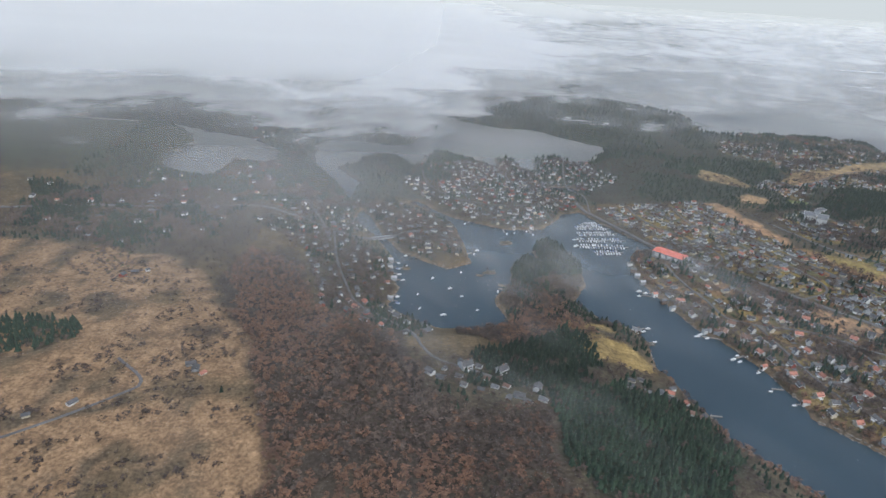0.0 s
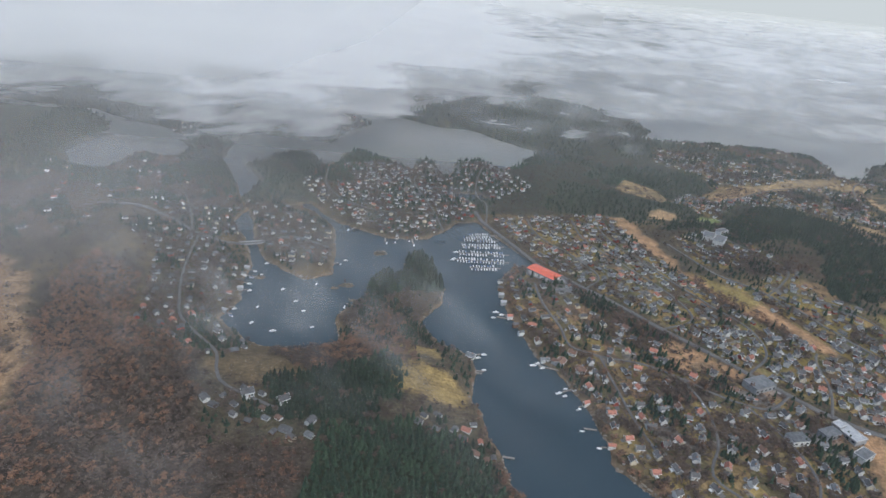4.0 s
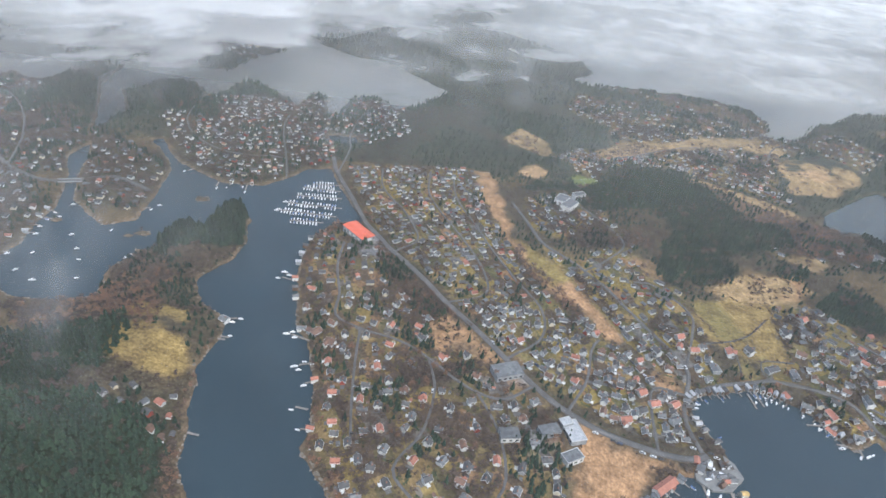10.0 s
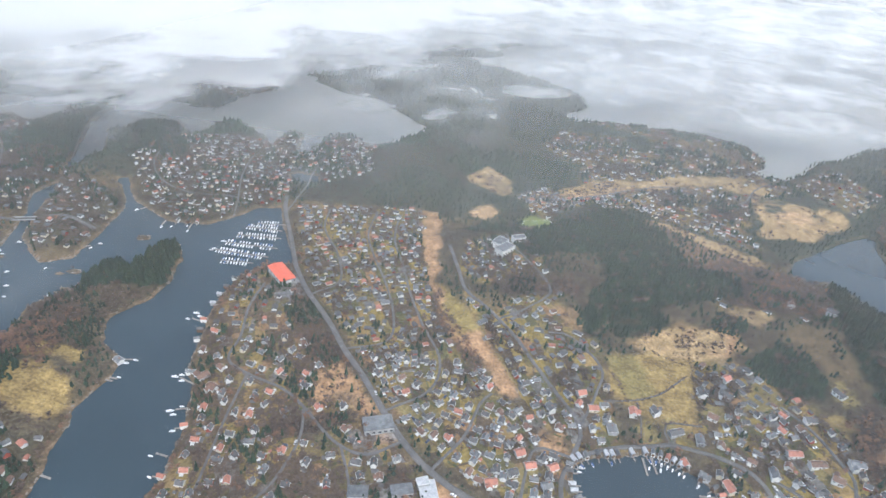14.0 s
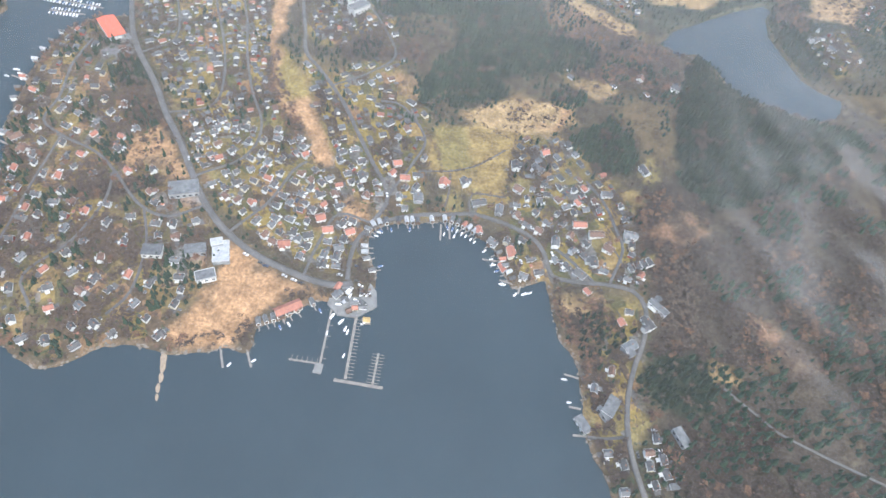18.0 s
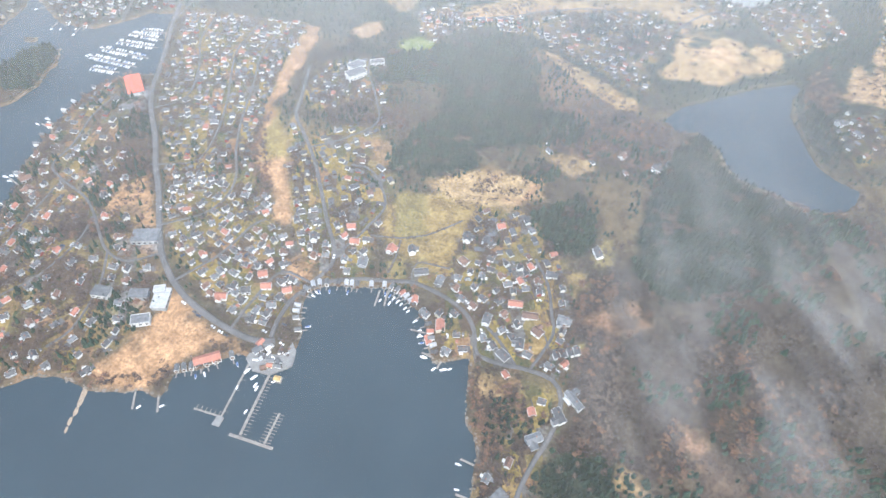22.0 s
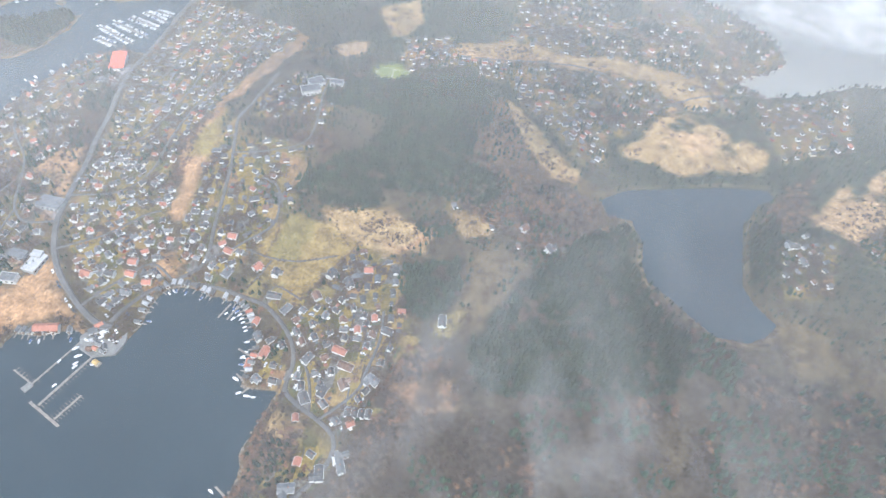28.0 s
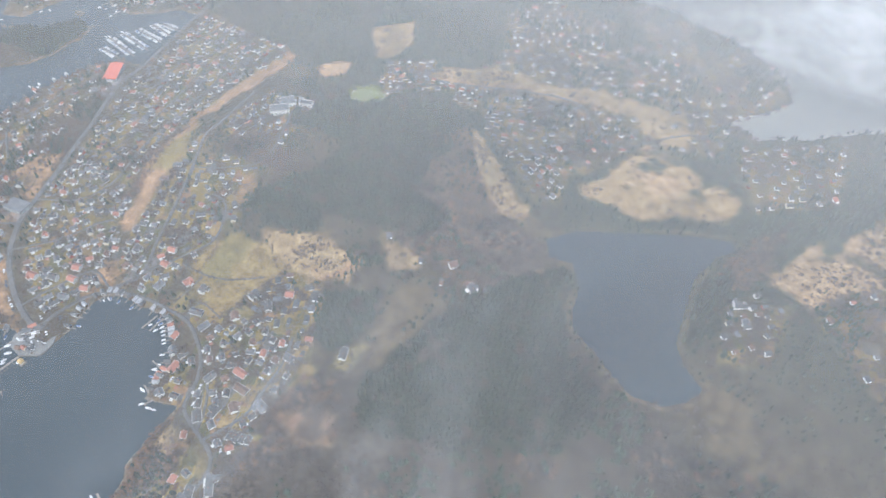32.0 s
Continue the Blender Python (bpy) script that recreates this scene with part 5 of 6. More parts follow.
part("deck", box(-3, -2.4, -0.2, 3, 2.4, 0.29), M_WOOD, raft)
raft.matrix_world = pose(556.5, 351, 0.5, 0, 0, 10)


# ---- sheds on the quay ----
def quay_shed(label, long, wide, wall, roof, x, y, turn, flat=False):
    top = tagged(new("shed"), label, "shed", "sheds on the quay")
    a, b = long / 2, wide / 2
    if flat:
        part("wall", box(-a, -b, 0, a, b, 2.4), wall, top)
        part("roof", box(-a - 0.2, -b - 0.2, 2.404, a + 0.2, b + 0.2, 2.6), roof, top)
    else:
        part("wall", gabled(bmesh.new(), -a, a, -b, b, 0, 2.2, 3.5), wall, top)
        part("roof", saddle(bmesh.new(), -a, a, -b, b, 2.2, 3.5, 0.3, 0.15), roof, top)
    part("door", box(-0.5, -b - 0.06, 0, 0.5, -b - 0.01, 1.9), M_BROWNWALL, top)
    part("window", box(a * 0.4, -b - 0.05, 0.9, a * 0.4 + 0.9, -b - 0.01, 1.7), M_GLASS, top)
    top.matrix_world = pose(x, y, 1.705, 0, 0, turn)
    PLACED.append((x, y, long * 0.6))


quay_shed("white shed with a pale roof on the concrete quay", 7, 5, M_WHITE, M_TILE_GREY, 532, 366.5, 60, True)
quay_shed("narrow white shed beside the quay road", 6, 2.6, M_WHITE, M_WHITE, 539.5, 371, 70, True)
quay_shed("grey shed with a dark roof on the quay", 5, 3.6, M_GREYWALL, M_TILE_DARK, 538, 363, 20)
quay_shed("small shed with an orange roof at the quay's edge", 4, 3, M_CREAM, M_TILE_RED, 546.5, 358, 15)
quay_shed("white shed with a grey roof at the dock", 4.6, 3, M_WHITE, M_TILE_GREY, 551, 363, -30)
quay_shed("brown wooden shed on the quay", 4, 3, M_BROWNWALL, M_TILE_BROWN, 543, 355, 35)
quay_shed("red shed with a brown roof near the boathouse", 6, 4, M_REDWALL, M_TILE_RED, 531, 372.5, 75)


def boat_rack(x, y, turn):
    """A boat laid up on two trestles."""
    top = tagged(new("laid_up_boat"), "small white boat laid up on trestles on the quay", "boat", "boats laid up on the quay")
    hull = boat_form(4.4, 1.6, 0.7)
    bmesh.ops.translate(hull, vec=(0, 0, 0.8), verts=hull.verts)
    part("hull", hull, M_HULL, top)
    for s in (-1.1, 1.1):
        part("trestle", box(s - 0.1, -0.6, 0, s + 0.1, 0.6, 0.75), M_WOOD, top)
    top.matrix_world = pose(x, y, 1.705, 0, 0, turn)


for x, y, turn in ((535, 358.5, 10), (541, 367, 70), (549, 370, 40), (553, 371, 50), (546, 364.5, -20)):
    boat_rack(x, y, turn)


# ---- cars ----
def car(label, paint):
    top = tagged(new("car"), label, "car", "parked cars")
    bm = box(-2.1, -0.85, 0.35, 2.1, 0.85, 0.95)
    bmesh.ops.bevel(bm, geom=bm.edges[:], offset=0.14, segments=1, affect="EDGES")
    part("body", bm, paint, top)
    bm = bmesh.new()
    low = [bm.verts.new(q) for q in ((-1.7, -0.75, 0.93), (1.0, -0.75, 0.93), (1.0, 0.75, 0.93), (-1.7, 0.75, 0.93))]
    high = [bm.verts.new(q) for q in ((-1.2, -0.62, 1.42), (0.35, -0.62, 1.42), (0.35, 0.62, 1.42), (-1.2, 0.62, 1.42))]
    for k in range(4):
        bm.faces.new((low[k], low[(k + 1) % 4], high[(k + 1) % 4], high[k]))
    part("window", bm, M_GLASS, top)
    part("car_roof", box(-1.22, -0.63, 1.415, 0.37, 0.63, 1.47), paint, top)
    for x in (-1.3, 1.3):
        for y in (-0.8, 0.8):
            bm = bmesh.new()
            bmesh.ops.create_cone(bm, cap_ends=True, segments=8, radius1=0.33, radius2=0.33, depth=0.2, matrix=pose(x, y, 0.33, 90))
            part("wheel", bm, M_TILE_DARK, top)
    return top


PAINTS = [("white", M_HULL), ("dark grey", M_TILE_DARK), ("dark blue", material("blue_car_paint", (0.05, 0.07, 0.12), 0.3)), ("silver", material("silver_car_paint", (0.5, 0.51, 0.52), 0.3))]
CARS = [car(f"{word} passenger car parked by the road", paint) for word, paint in PAINTS]
for k, (x, y) in enumerate(((462, 381), (474, 377), (478, 375.5), (493, 371), (500, 369.5), (505, 368.5), (540, 392), (530, 381), (690, 430), (694, 426), (699, 424), (690, 424), (546, 377), (543, 380))):
    m = pose(x, y, height_at(x, y) + 0.45, 0, 0, -18 + 10 * (k % 3))
    if k < 4:
        CARS[k].matrix_world = m
    else:
        copy_thing(CARS[k % 4], m)

# ---- houses of the village, zone by zone ----
road_pts = np.vstack([line for _, line in ROADS])
road_way = np.concatenate([np.degrees(np.arctan2(*np.gradient(line, axis=0).T[::-1])) for _, line in ROADS])
SHUT = HEATHS + FIELDS + TANS + [CORRIDOR, PITCH, LAKE] + CONIFERS + BARE_WOODS[1:]
near_homes, far_homes = [], []
for gap, poly in HOMES:
    gap *= 0.75 if gap < 13.5 else 0.84 if gap < 20 else 1.0
    x, y = scattered(poly, gap * 0.5)
    order = rng.permutation(len(x))
    x, y = x[order], y[order]
    ok = (shore_depth(x, y) > 6) & road_gap(x, y, 4.2) & clear_of(x, y, SHUT)
    for px, py in zip(x[ok], y[ok]):
        room = gap * 0.44 * rng.uniform(0.72, 1.35)
        if any((px - qx) ** 2 + (py - qy) ** 2 < (r + room) ** 2 for qx, qy, r in PLACED):
            continue
        k = int(np.argmin((road_pts[:, 0] - px) ** 2 + (road_pts[:, 1] - py) ** 2))
        turn = road_way[k] + rng.choice((0, 0, 90)) + rng.uniform(-9, 9)
        PLACED.append((px, py, room))
        near = px > 225 and py < 585 and px < 760
        (near_homes if near else far_homes).append((px, py, turn))
near_homes.sort(key=lambda h: h[1])
far_homes += near_homes[265:]
near_homes = near_homes[:265]
CHANCES = np.array((3, 1.6, 3, 3, 4, 2, 3.5, 4.5, 3, 1, 4, 2, 1.5, 3, 4, 2))
for px, py, turn in near_homes:
    del PLACED[[i for i, q in enumerate(PLACED) if q[0] == px and q[1] == py][0]]
    house_copy(int(rng.choice(16, p=CHANCES / CHANCES.sum())), px, py, turn)
    if rng.random() < 0.28:
        a = radians(turn)
        cx, cy = px - 6.5 * math.cos(a), py - 6.5 * math.sin(a)
        if shore_depth(np.array([cx]), np.array([cy]))[0] > 4:
            copy_thing(CARS[int(rng.integers(0, 4))], pose(cx, cy, height_at(cx, cy) + 0.3, 0, 0, turn + rng.choice((0, 90))))


def home_blocks(spots, kinds, small=1.0):
    """Far houses: walls and roofs of many as two joined meshes."""
    made = {}
    for px, py, turn in spots:
        wall, roof, long, wide, eave, ridge, _, _ = SHAPES[int(rng.choice(16, p=kinds))]
        k = (SIZE if py < 620 and px > 200 else 0.5) * small * rng.uniform(0.75, 1.25)
        a, b, o, eave, ridge = long / 2 * k, wide / 2 * k, 0.4, eave * 0.7 * k, ridge * 0.76 * k
        z, c, s = height_at(px, py), math.cos(radians(turn)), math.sin(radians(turn))
        body = [(-a, -b, -2), (a, -b, -2), (a, b, -2), (-a, b, -2), (-a, -b, eave), (a, -b, eave), (a, b, eave), (-a, b, eave), (-a, 0, ridge), (a, 0, ridge)]
        tris = [(0, 1, 5), (0, 5, 4), (2, 3, 7), (2, 7, 6), (1, 2, 6), (1, 6, 5), (5, 6, 9), (3, 0, 4), (3, 4, 7), (4, 8, 7)]
        drop = (ridge - eave) * o / b
        cap = [(-a - o, -b - o, eave - drop + 0.2), (a + o, -b - o, eave - drop + 0.2), (a + o, 0, ridge + 0.2), (-a - o, 0, ridge + 0.2), (a + o, b + o, eave - drop + 0.2), (-a - o, b + o, eave - drop + 0.2)]
        cap_t = [(0, 1, 2), (0, 2, 3), (3, 2, 4), (3, 4, 5)]
        for key, vs, ts in ((("wall", wall), body, tris), (("roof", roof), cap, cap_t)):
            v, f = made.setdefault(key, ([], []))
            n = len(v)
            v.extend((px + x * c - y * s, py + x * s + y * c, z + 0.3 + q) for x, y, q in vs)
            f.extend((n + i, n + j, n + k) for i, j, k in ts)
    for (what, tone), (v, f) in made.items():
        mat = WALLS[tone] if what == "wall" else ROOFS[tone]
        tagged(new("far_house_" + what + "s", mesh_from("far_houses", v, f, mat)), ("far timber houses with " + tone + " walls") if what == "wall" else ("roofs of far houses, " + WORDS[tone]), "houses", kind="stuff")


for px, py, turn in ((-151, 355, 20), (-140, 344, 60), (-146, 349, 100), (-245, 496, 10), (-236, 500, 40), (-252, 488, 80), (-226, 300, 30), (-206, 312, 60)):
    far_homes.append((px, py, turn))
    PLACED.append((px, py, 5.0))
home_blocks(far_homes, CHANCES / CHANCES.sum())
# driveways
pads_v, pads_f = [], []
for px, py, turn in near_homes + far_homes:
    if py > 640 or px < 200 or rng.random() > 0.7:
        continue
    a, side = radians(turn), rng.choice((-1, 1))
    c, sn = math.cos(a), math.sin(a)
    long, wide, off = rng.uniform(3.0, 5.5), rng.uniform(1.2, 2.2), rng.uniform(3.6, 4.6) * side
    pad = np.array([(off + wide * u, long * v) for v in (-0.4, 0.1, 0.6) for u in (-1, 1)])
    X, Y = px + pad[:, 0] * c - pad[:, 1] * sn, py + pad[:, 0] * sn + pad[:, 1] * c
    n = len(pads_v)
    pads_v += list(zip(X, Y, height(X, Y) + 0.22))
    pads_f += [(n, n + 1, n + 3, n + 2), (n + 2, n + 3, n + 5, n + 4)]
tagged(new("driveways", mesh_from("driveways", pads_v, pads_f, M_ASPHALT)), "short grey asphalt driveways beside the houses", "driveways", kind="stuff")
# garages and garden sheds
huts, rows_of_hedge = [], []
for px, py, turn in near_homes + far_homes[:700]:
    for _ in range(2):
        a, r = radians(turn + rng.choice((0, 90, 180, 270)) + rng.uniform(-20, 20)), rng.uniform(4.6, 6.4)
        hx, hy = px + r * math.cos(a), py + r * math.sin(a)
        if rng.random() < 0.55 and not any((hx - q[0]) ** 2 + (hy - q[1]) ** 2 < 16 for q in PLACED if abs(hx - q[0]) < 4):
            huts.append((hx, hy, turn + rng.choice((0, 90))))
    if rng.random() < 0.6:
        a = radians(turn + rng.choice((0, 90)))
        off, half = rng.choice((-1, 1)) * rng.uniform(5.0, 6.5), rng.uniform(3, 6)
        s = np.arange(-half, half, 0.9)
        rows_of_hedge.append(np.c_[px - off * math.sin(a) + s * math.cos(a), py + off * math.cos(a) + s * math.sin(a)])
hx, hy = np.array([h[0] for h in huts]), np.array([h[1] for h in huts])
dry = (shore_depth(hx, hy) > 4) & road_gap(hx, hy, 1.8)
home_blocks([h for h, ok in zip(huts, dry) if ok], CHANCES / CHANCES.sum(), 0.42)


# ---- football pitch ----
pa, pb = np.array((489.0, 768.0)), np.array((519.0, 782.0))
way = (pb - pa) / np.hypot(*(pb - pa))
turn = math.degrees(math.atan2(way[1], way[0]))
field = tagged(new("football_pitch"), "green football pitch with white lines and goals", "sports field")
part("turf", box(-19, -11, -0.4, 19, 11, 0.25), material("pitch_turf", (0.15, 0.18, 0.06), 0.95, (0.11, 0.14, 0.05), 8, 0.6), field)
for q in ((-18, -10, 18, -9.8), (-18, 9.8, 18, 10), (-18, -9.8, -17.8, 9.8), (17.8, -9.8, 18, 9.8), (-0.1, -9.8, 0.1, 9.8)):
    part("line", box(q[0], q[1], 0.254, q[2], q[3], 0.27), M_WHITE, field)
for s in (-1, 1):
    bm = bmesh.new()
    for y in (-2.5, 2.5):
        add_box(bm, s * 18 - 0.06, y - 0.06, 0.27, s * 18 + 0.06, y + 0.06, 2.3)
    add_box(bm, s * 18 - 0.06, -2.56, 2.3, s * 18 + 0.06, 2.56, 2.42)
    part("goal", bm, M_WHITE, field)
field.matrix_world = pose(504, 776, 11.2, 0, 0, turn)

# ---- bridge ----
bridge = tagged(new("bridge"), "low concrete road bridge over the strait", "bridge")
part("deck", box(-24, -3.6, 2.0, 24, 3.6, 2.5), M_CONCRETE, bridge)
for y in (-3.5, 3.5):
    part("railing", box(-24, y - 0.06, 2.504, 24, y + 0.06, 3.5), M_GREYWALL, bridge)
for x in (-14, -4, 6, 16):
    part("pier", box(x - 0.6, -2.8, -4, x + 0.6, 2.8, 1.996), M_CONCRETE, bridge)
bridge.matrix_world = pose(-46, 628.5, 0, 0, 0, 22)

# ---- woods ----
def bare_tree(seed, size=1.0):
    """Trunk, limbs and a crown of thin twig fans, as triangles."""
    r = np.random.default_rng(seed)
    h = 7.5 * size
    tri = []
    for a in range(3):
        u, w = a * 2.094, (a + 1) * 2.094
        tri.append([(0.14 * math.cos(u), 0.14 * math.sin(u), -0.6), (0.14 * math.cos(w), 0.14 * math.sin(w), -0.6), (0, 0, h * 0.8)])
    for _ in range(4):
        a, z = r.uniform(0, 6.28), r.uniform(0.3, 0.55) * h
        tip = (1.7 * size * math.cos(a), 1.7 * size * math.sin(a), z + 0.3 * h)
        tri.append([(0, 0, z), (0.1, 0.1, z + 0.15), tip])
    wide = 2.3 * size
    for _ in range(34):
        d = r.normal(size=3)
        d /= np.linalg.norm(d)
        c = np.array((d[0] * wide, d[1] * wide, h * 0.62 + d[2] * h * 0.36)) * 1.0
        c[:2] *= r.uniform(0.35, 1.0)
        s = r.uniform(0.5, 1.05) * size
        p = r.normal(size=(3, 3)) * s
        p[:, 2] = p[:, 2] * 0.7 + 0.25
        tri.append(c + p)
    return np.array(tri, float)


def spruce(seed, size=1.0):
    r = np.random.default_rng(seed)
    h, tri = 10.0 * size, []
    for a in range(3):
        u, w = a * 2.094, (a + 1) * 2.094
        tri.append([(0.18 * math.cos(u), 0.18 * math.sin(u), -0.6), (0.18 * math.cos(w), 0.18 * math.sin(w), -0.6), (0, 0, h * 0.5)])
    for tier in range(5):
        z, rad = h * (0.12 + 0.17 * tier), 2.1 * size * (1 - tier / 5.6)
        n = 6
        off = r.uniform(0, 6.28)
        for k in range(n):
            a, b = off + k * 6.283 / n, off + (k + 1) * 6.283 / n
            q = r.uniform(0.7, 1.15, 2)
            tri.append([(rad * q[0] * math.cos(a), rad * q[0] * math.sin(a), z - 0.5 * r.random()), (rad * q[1] * 0.75 * math.cos(b), rad * q[1] * 0.75 * math.sin(b), z), (0, 0, min(h, z + h * 0.3))])
    return np.array(tri, float)


def shrub(seed):
    r = np.random.default_rng(seed)
    tri = []
    for _ in range(16):
        d = r.normal(size=3)
        d /= np.linalg.norm(d)
        c = np.array((d[0] * 0.9, d[1] * 0.9, 0.8 + d[2] * 0.8))
        tri.append(c + r.normal(size=(3, 3)) * 0.5)
    return np.array(tri, float)


BARE, FIRS, SHRUBS = [bare_tree(k) for k in range(6)], [spruce(k) for k in range(6)], [shrub(k) for k in range(5)]


def plant(name, label, kinds, x, y, mat, low=0.7, high=1.25, z=None, category="trees"):
    """Many plants as one mesh."""
    if not len(x):
        return
    z = height(x, y) if z is None else z
    blocks = []
    which = rng.integers(0, len(kinds), len(x))
    for k, kind in enumerate(kinds):
        pick = which == k
        n = int(pick.sum())
        if not n:
            continue
        s, a = rng.uniform(low, high, n), rng.uniform(0, 6.283, n)
        c, sn = np.cos(a) * s * 1.15, np.sin(a) * s * 1.15
        t = kind.reshape(-1, 3)
        X = t[:, 0][None] * c[:, None] - t[:, 1][None] * sn[:, None] + x[pick][:, None]
        Y = t[:, 0][None] * sn[:, None] + t[:, 1][None] * c[:, None] + y[pick][:, None]
        Z = t[:, 2][None] * (s * rng.uniform(0.5, 0.78, n))[:, None] + z[pick][:, None]
        blocks.append(np.stack([X, Y, Z], -1).reshape(-1, 3))
    v = np.vstack(blocks)
    me = mesh_from(name, v, np.arange(len(v), dtype=np.int32).reshape(-1, 3), mat)
    tagged(new(name, me), label, category, kind="stuff")


for poly in BARE_WOODS:
    big = np.ptp([p[0] for p in poly]) * np.ptp([p[1] for p in poly]) > 90000
    x, y = scattered(poly, 5.0 if big else 4.1, 1.0, 40)
    ok = (shore_depth(x, y) > 2) & road_gap(x, y) & clear_of(x, y, CONIFERS + HEATHS + [LAKE]) & (np.hypot(x - 500, y - 500) < 900)
    ok &= fbm(x, y, 40, 81) > 0.24
    x, y = x[ok], y[ok]
    if big and x.mean() > 600:
        dark = 0.55 * fbm(x, y, 60, 85) + 0.45 * fbm(x, y, 22, 86) > 0.485
        gaps = fbm(x, y, 26, 87) < 0.36
        dark, x, y = dark[~gaps], x[~gaps], y[~gaps]
        plant("spruce_wood", "dark green spruces in the brown wood", FIRS, x[dark], y[dark], M_NEEDLE, 0.6, 1.4)
        x, y = x[~dark], y[~dark]
    rust = fbm(x, y, 70, 82) + 0.5 * (rng.random(len(x)) - 0.5) > (0.42 if x.mean() < 60 else 0.56)
    plant("bare_wood", "leafless grey-brown winter wood", BARE, x[~rust], y[~rust], M_TWIG, 0.5, 1.25 if big else 1.0)
    plant("bare_wood", "leafless rust-brown winter wood", BARE, x[rust], y[rust], M_TWIG_RUST, 0.5, 1.25 if big else 1.0)
for k, poly in enumerate(CONIFERS):
    x, y = scattered(poly, 3.6, 1.0, 26)
    ok = (shore_depth(x, y) > 2) & road_gap(x, y) & (depth_in(x, y, LAKE) < -3)
    x, y = x[ok], y[ok]
    mixed = (rng.random(len(x)) < 0.06) | (fbm(x, y, 16, 97) > 0.74)
    plant("spruce_wood", "dark green spruce wood", FIRS, x[~mixed], y[~mixed], M_NEEDLE, *((1.4, 2.1) if k == 4 else (0.55, 1.25)))
    plant("bare_wood", "leafless trees among dark spruces", BARE, x[mixed], y[mixed], M_TWIG, 0.5, 0.95)
OPEN = HEATHS + FIELDS + TANS + [CORRIDOR, PITCH, LAKE] + CONIFERS + BARE_WOODS
for poly in HEATHS + TANS:
    x, y = scattered(poly, 4.5, 0.55)
    ok = (shore_depth(x, y) > 2) & (fbm(x, y, 22, 84) + 0.25 * (rng.random(len(x)) - 0.5) > 0.55) & road_gap(x, y)
    plant("heath_bushes", "brown leafless bushes on the tan heath", SHRUBS, x[ok], y[ok], M_TWIG, 0.8, 2.0, category="bushes")
# brush on the neck of the wooded islet
x, y = scattered([(70, 462), (140, 440), (170, 455), (166, 560), (92, 562), (68, 500)], 3.0, 0.85)
ok = (shore_depth(x, y) > 1.5) & clear_of(x, y, FIELDS + LAWNS) & (fbm(x, y, 14, 88) > 0.4)
x, y = x[ok], y[ok]
dark = fbm(x, y, 18, 89) > 0.48
plant("brush", "dark evergreen brush on the islet's neck", FIRS, x[dark], y[dark], M_NEEDLE, 0.4, 0.9)
plant("brush", "leafless brown brush on the islet's neck", BARE, x[~dark], y[~dark], M_TWIG, 0.4, 0.8)
# everywhere else: mixed woods that thin out towards the houses
for poly, step, keep in (([(-430, 200), (1150, 200), (1150, 1000), (-430, 1000)], 5.6, 0.8), ([(-700, 1000), (1300, 1000), (1300, 1660), (-700, 1660)], 7.6, 0.9)):
    x, y = scattered(poly, step, keep)
    ok = (shore_depth(x, y) > 2.5)
    x, y = x[ok], y[ok]
    ok = clear_of(x, y, OPEN) & road_gap(x, y)
    home = np.zeros(len(x), bool)
    for gap, p in HOMES:
        home |= inside(x, y, p)
    ok &= ~home & ((fbm(x, y, 60, 21) < 0.66) | (y > 740))
    x, y = x[ok], y[ok]
    dark = fbm(x, y, 85, 83) > np.where(y > 930, 0.34, np.where(y > 740, 0.38, 0.55))
    plant("spruce_wood", "dark green woods along the shore", FIRS, x[dark & (y <= 900)], y[dark & (y <= 900)], M_NEEDLE, 0.45, 0.95)
    plant("spruce_wood", "dark green woods on the far shore", FIRS, x[dark & (y > 900)], y[dark & (y > 900)], M_NEEDLE, 0.6, 1.2)
    plant("bare_wood", "leafless brown woods along the shore", BARE, x[~dark], y[~dark], M_TWIG, 0.4, 0.8)

# ---- gardens: hedges, shrubs and single trees ----
spots = np.array([(q[0], q[1]) for q in PLACED])
gx_all, gy_all = [], []
for k, (gap, p) in enumerate(HOMES):
    x, y = scattered(p, 4.4, 0.85 if k > 7 else 0.8 if k == 1 else 0.65)
    ok = (shore_depth(x, y) > 2.5) & road_gap(x, y, 1.4)
    x, y = x[ok], y[ok]
    far = np.ones(len(x), bool)
    for k in range(0, len(x), 400):
        d = (x[k:k + 400, None] - spots[None, :, 0]) ** 2 + (y[k:k + 400, None] - spots[None, :, 1]) ** 2
        far[k:k + 400] = d.min(1) > 6.6 ** 2
    gx_all.append(x[far])
    gy_all.append(y[far])
gx_all, gy_all = np.concatenate(gx_all), np.concatenate(gy_all)
ok = clear_of(gx_all, gy_all, FIELDS + LAWNS + TANS + [CORRIDOR, PITCH, LAKE])
gx_all, gy_all = gx_all[ok], gy_all[ok]
lot = rng.random(len(gx_all))
plant("shrubs", "brown leafless garden shrubs between houses", SHRUBS, gx_all[lot < 0.45], gy_all[lot < 0.45], M_TWIG, 0.7, 1.6, category="shrubs")
plant("shrubs", "dark evergreen garden shrubs between houses", SHRUBS, gx_all[(lot >= 0.45) & (lot < 0.66)], gy_all[(lot >= 0.45) & (lot < 0.66)], M_HEDGE, 0.7, 1.5, category="shrubs")
plant("garden_trees", "leafless garden trees between houses", BARE, gx_all[(lot >= 0.66) & (lot < 0.93)], gy_all[(lot >= 0.66) & (lot < 0.93)], M_TWIG, 0.4, 0.8)
pick = lot >= 0.95
fx, fy = gx_all[pick], gy_all[pick]


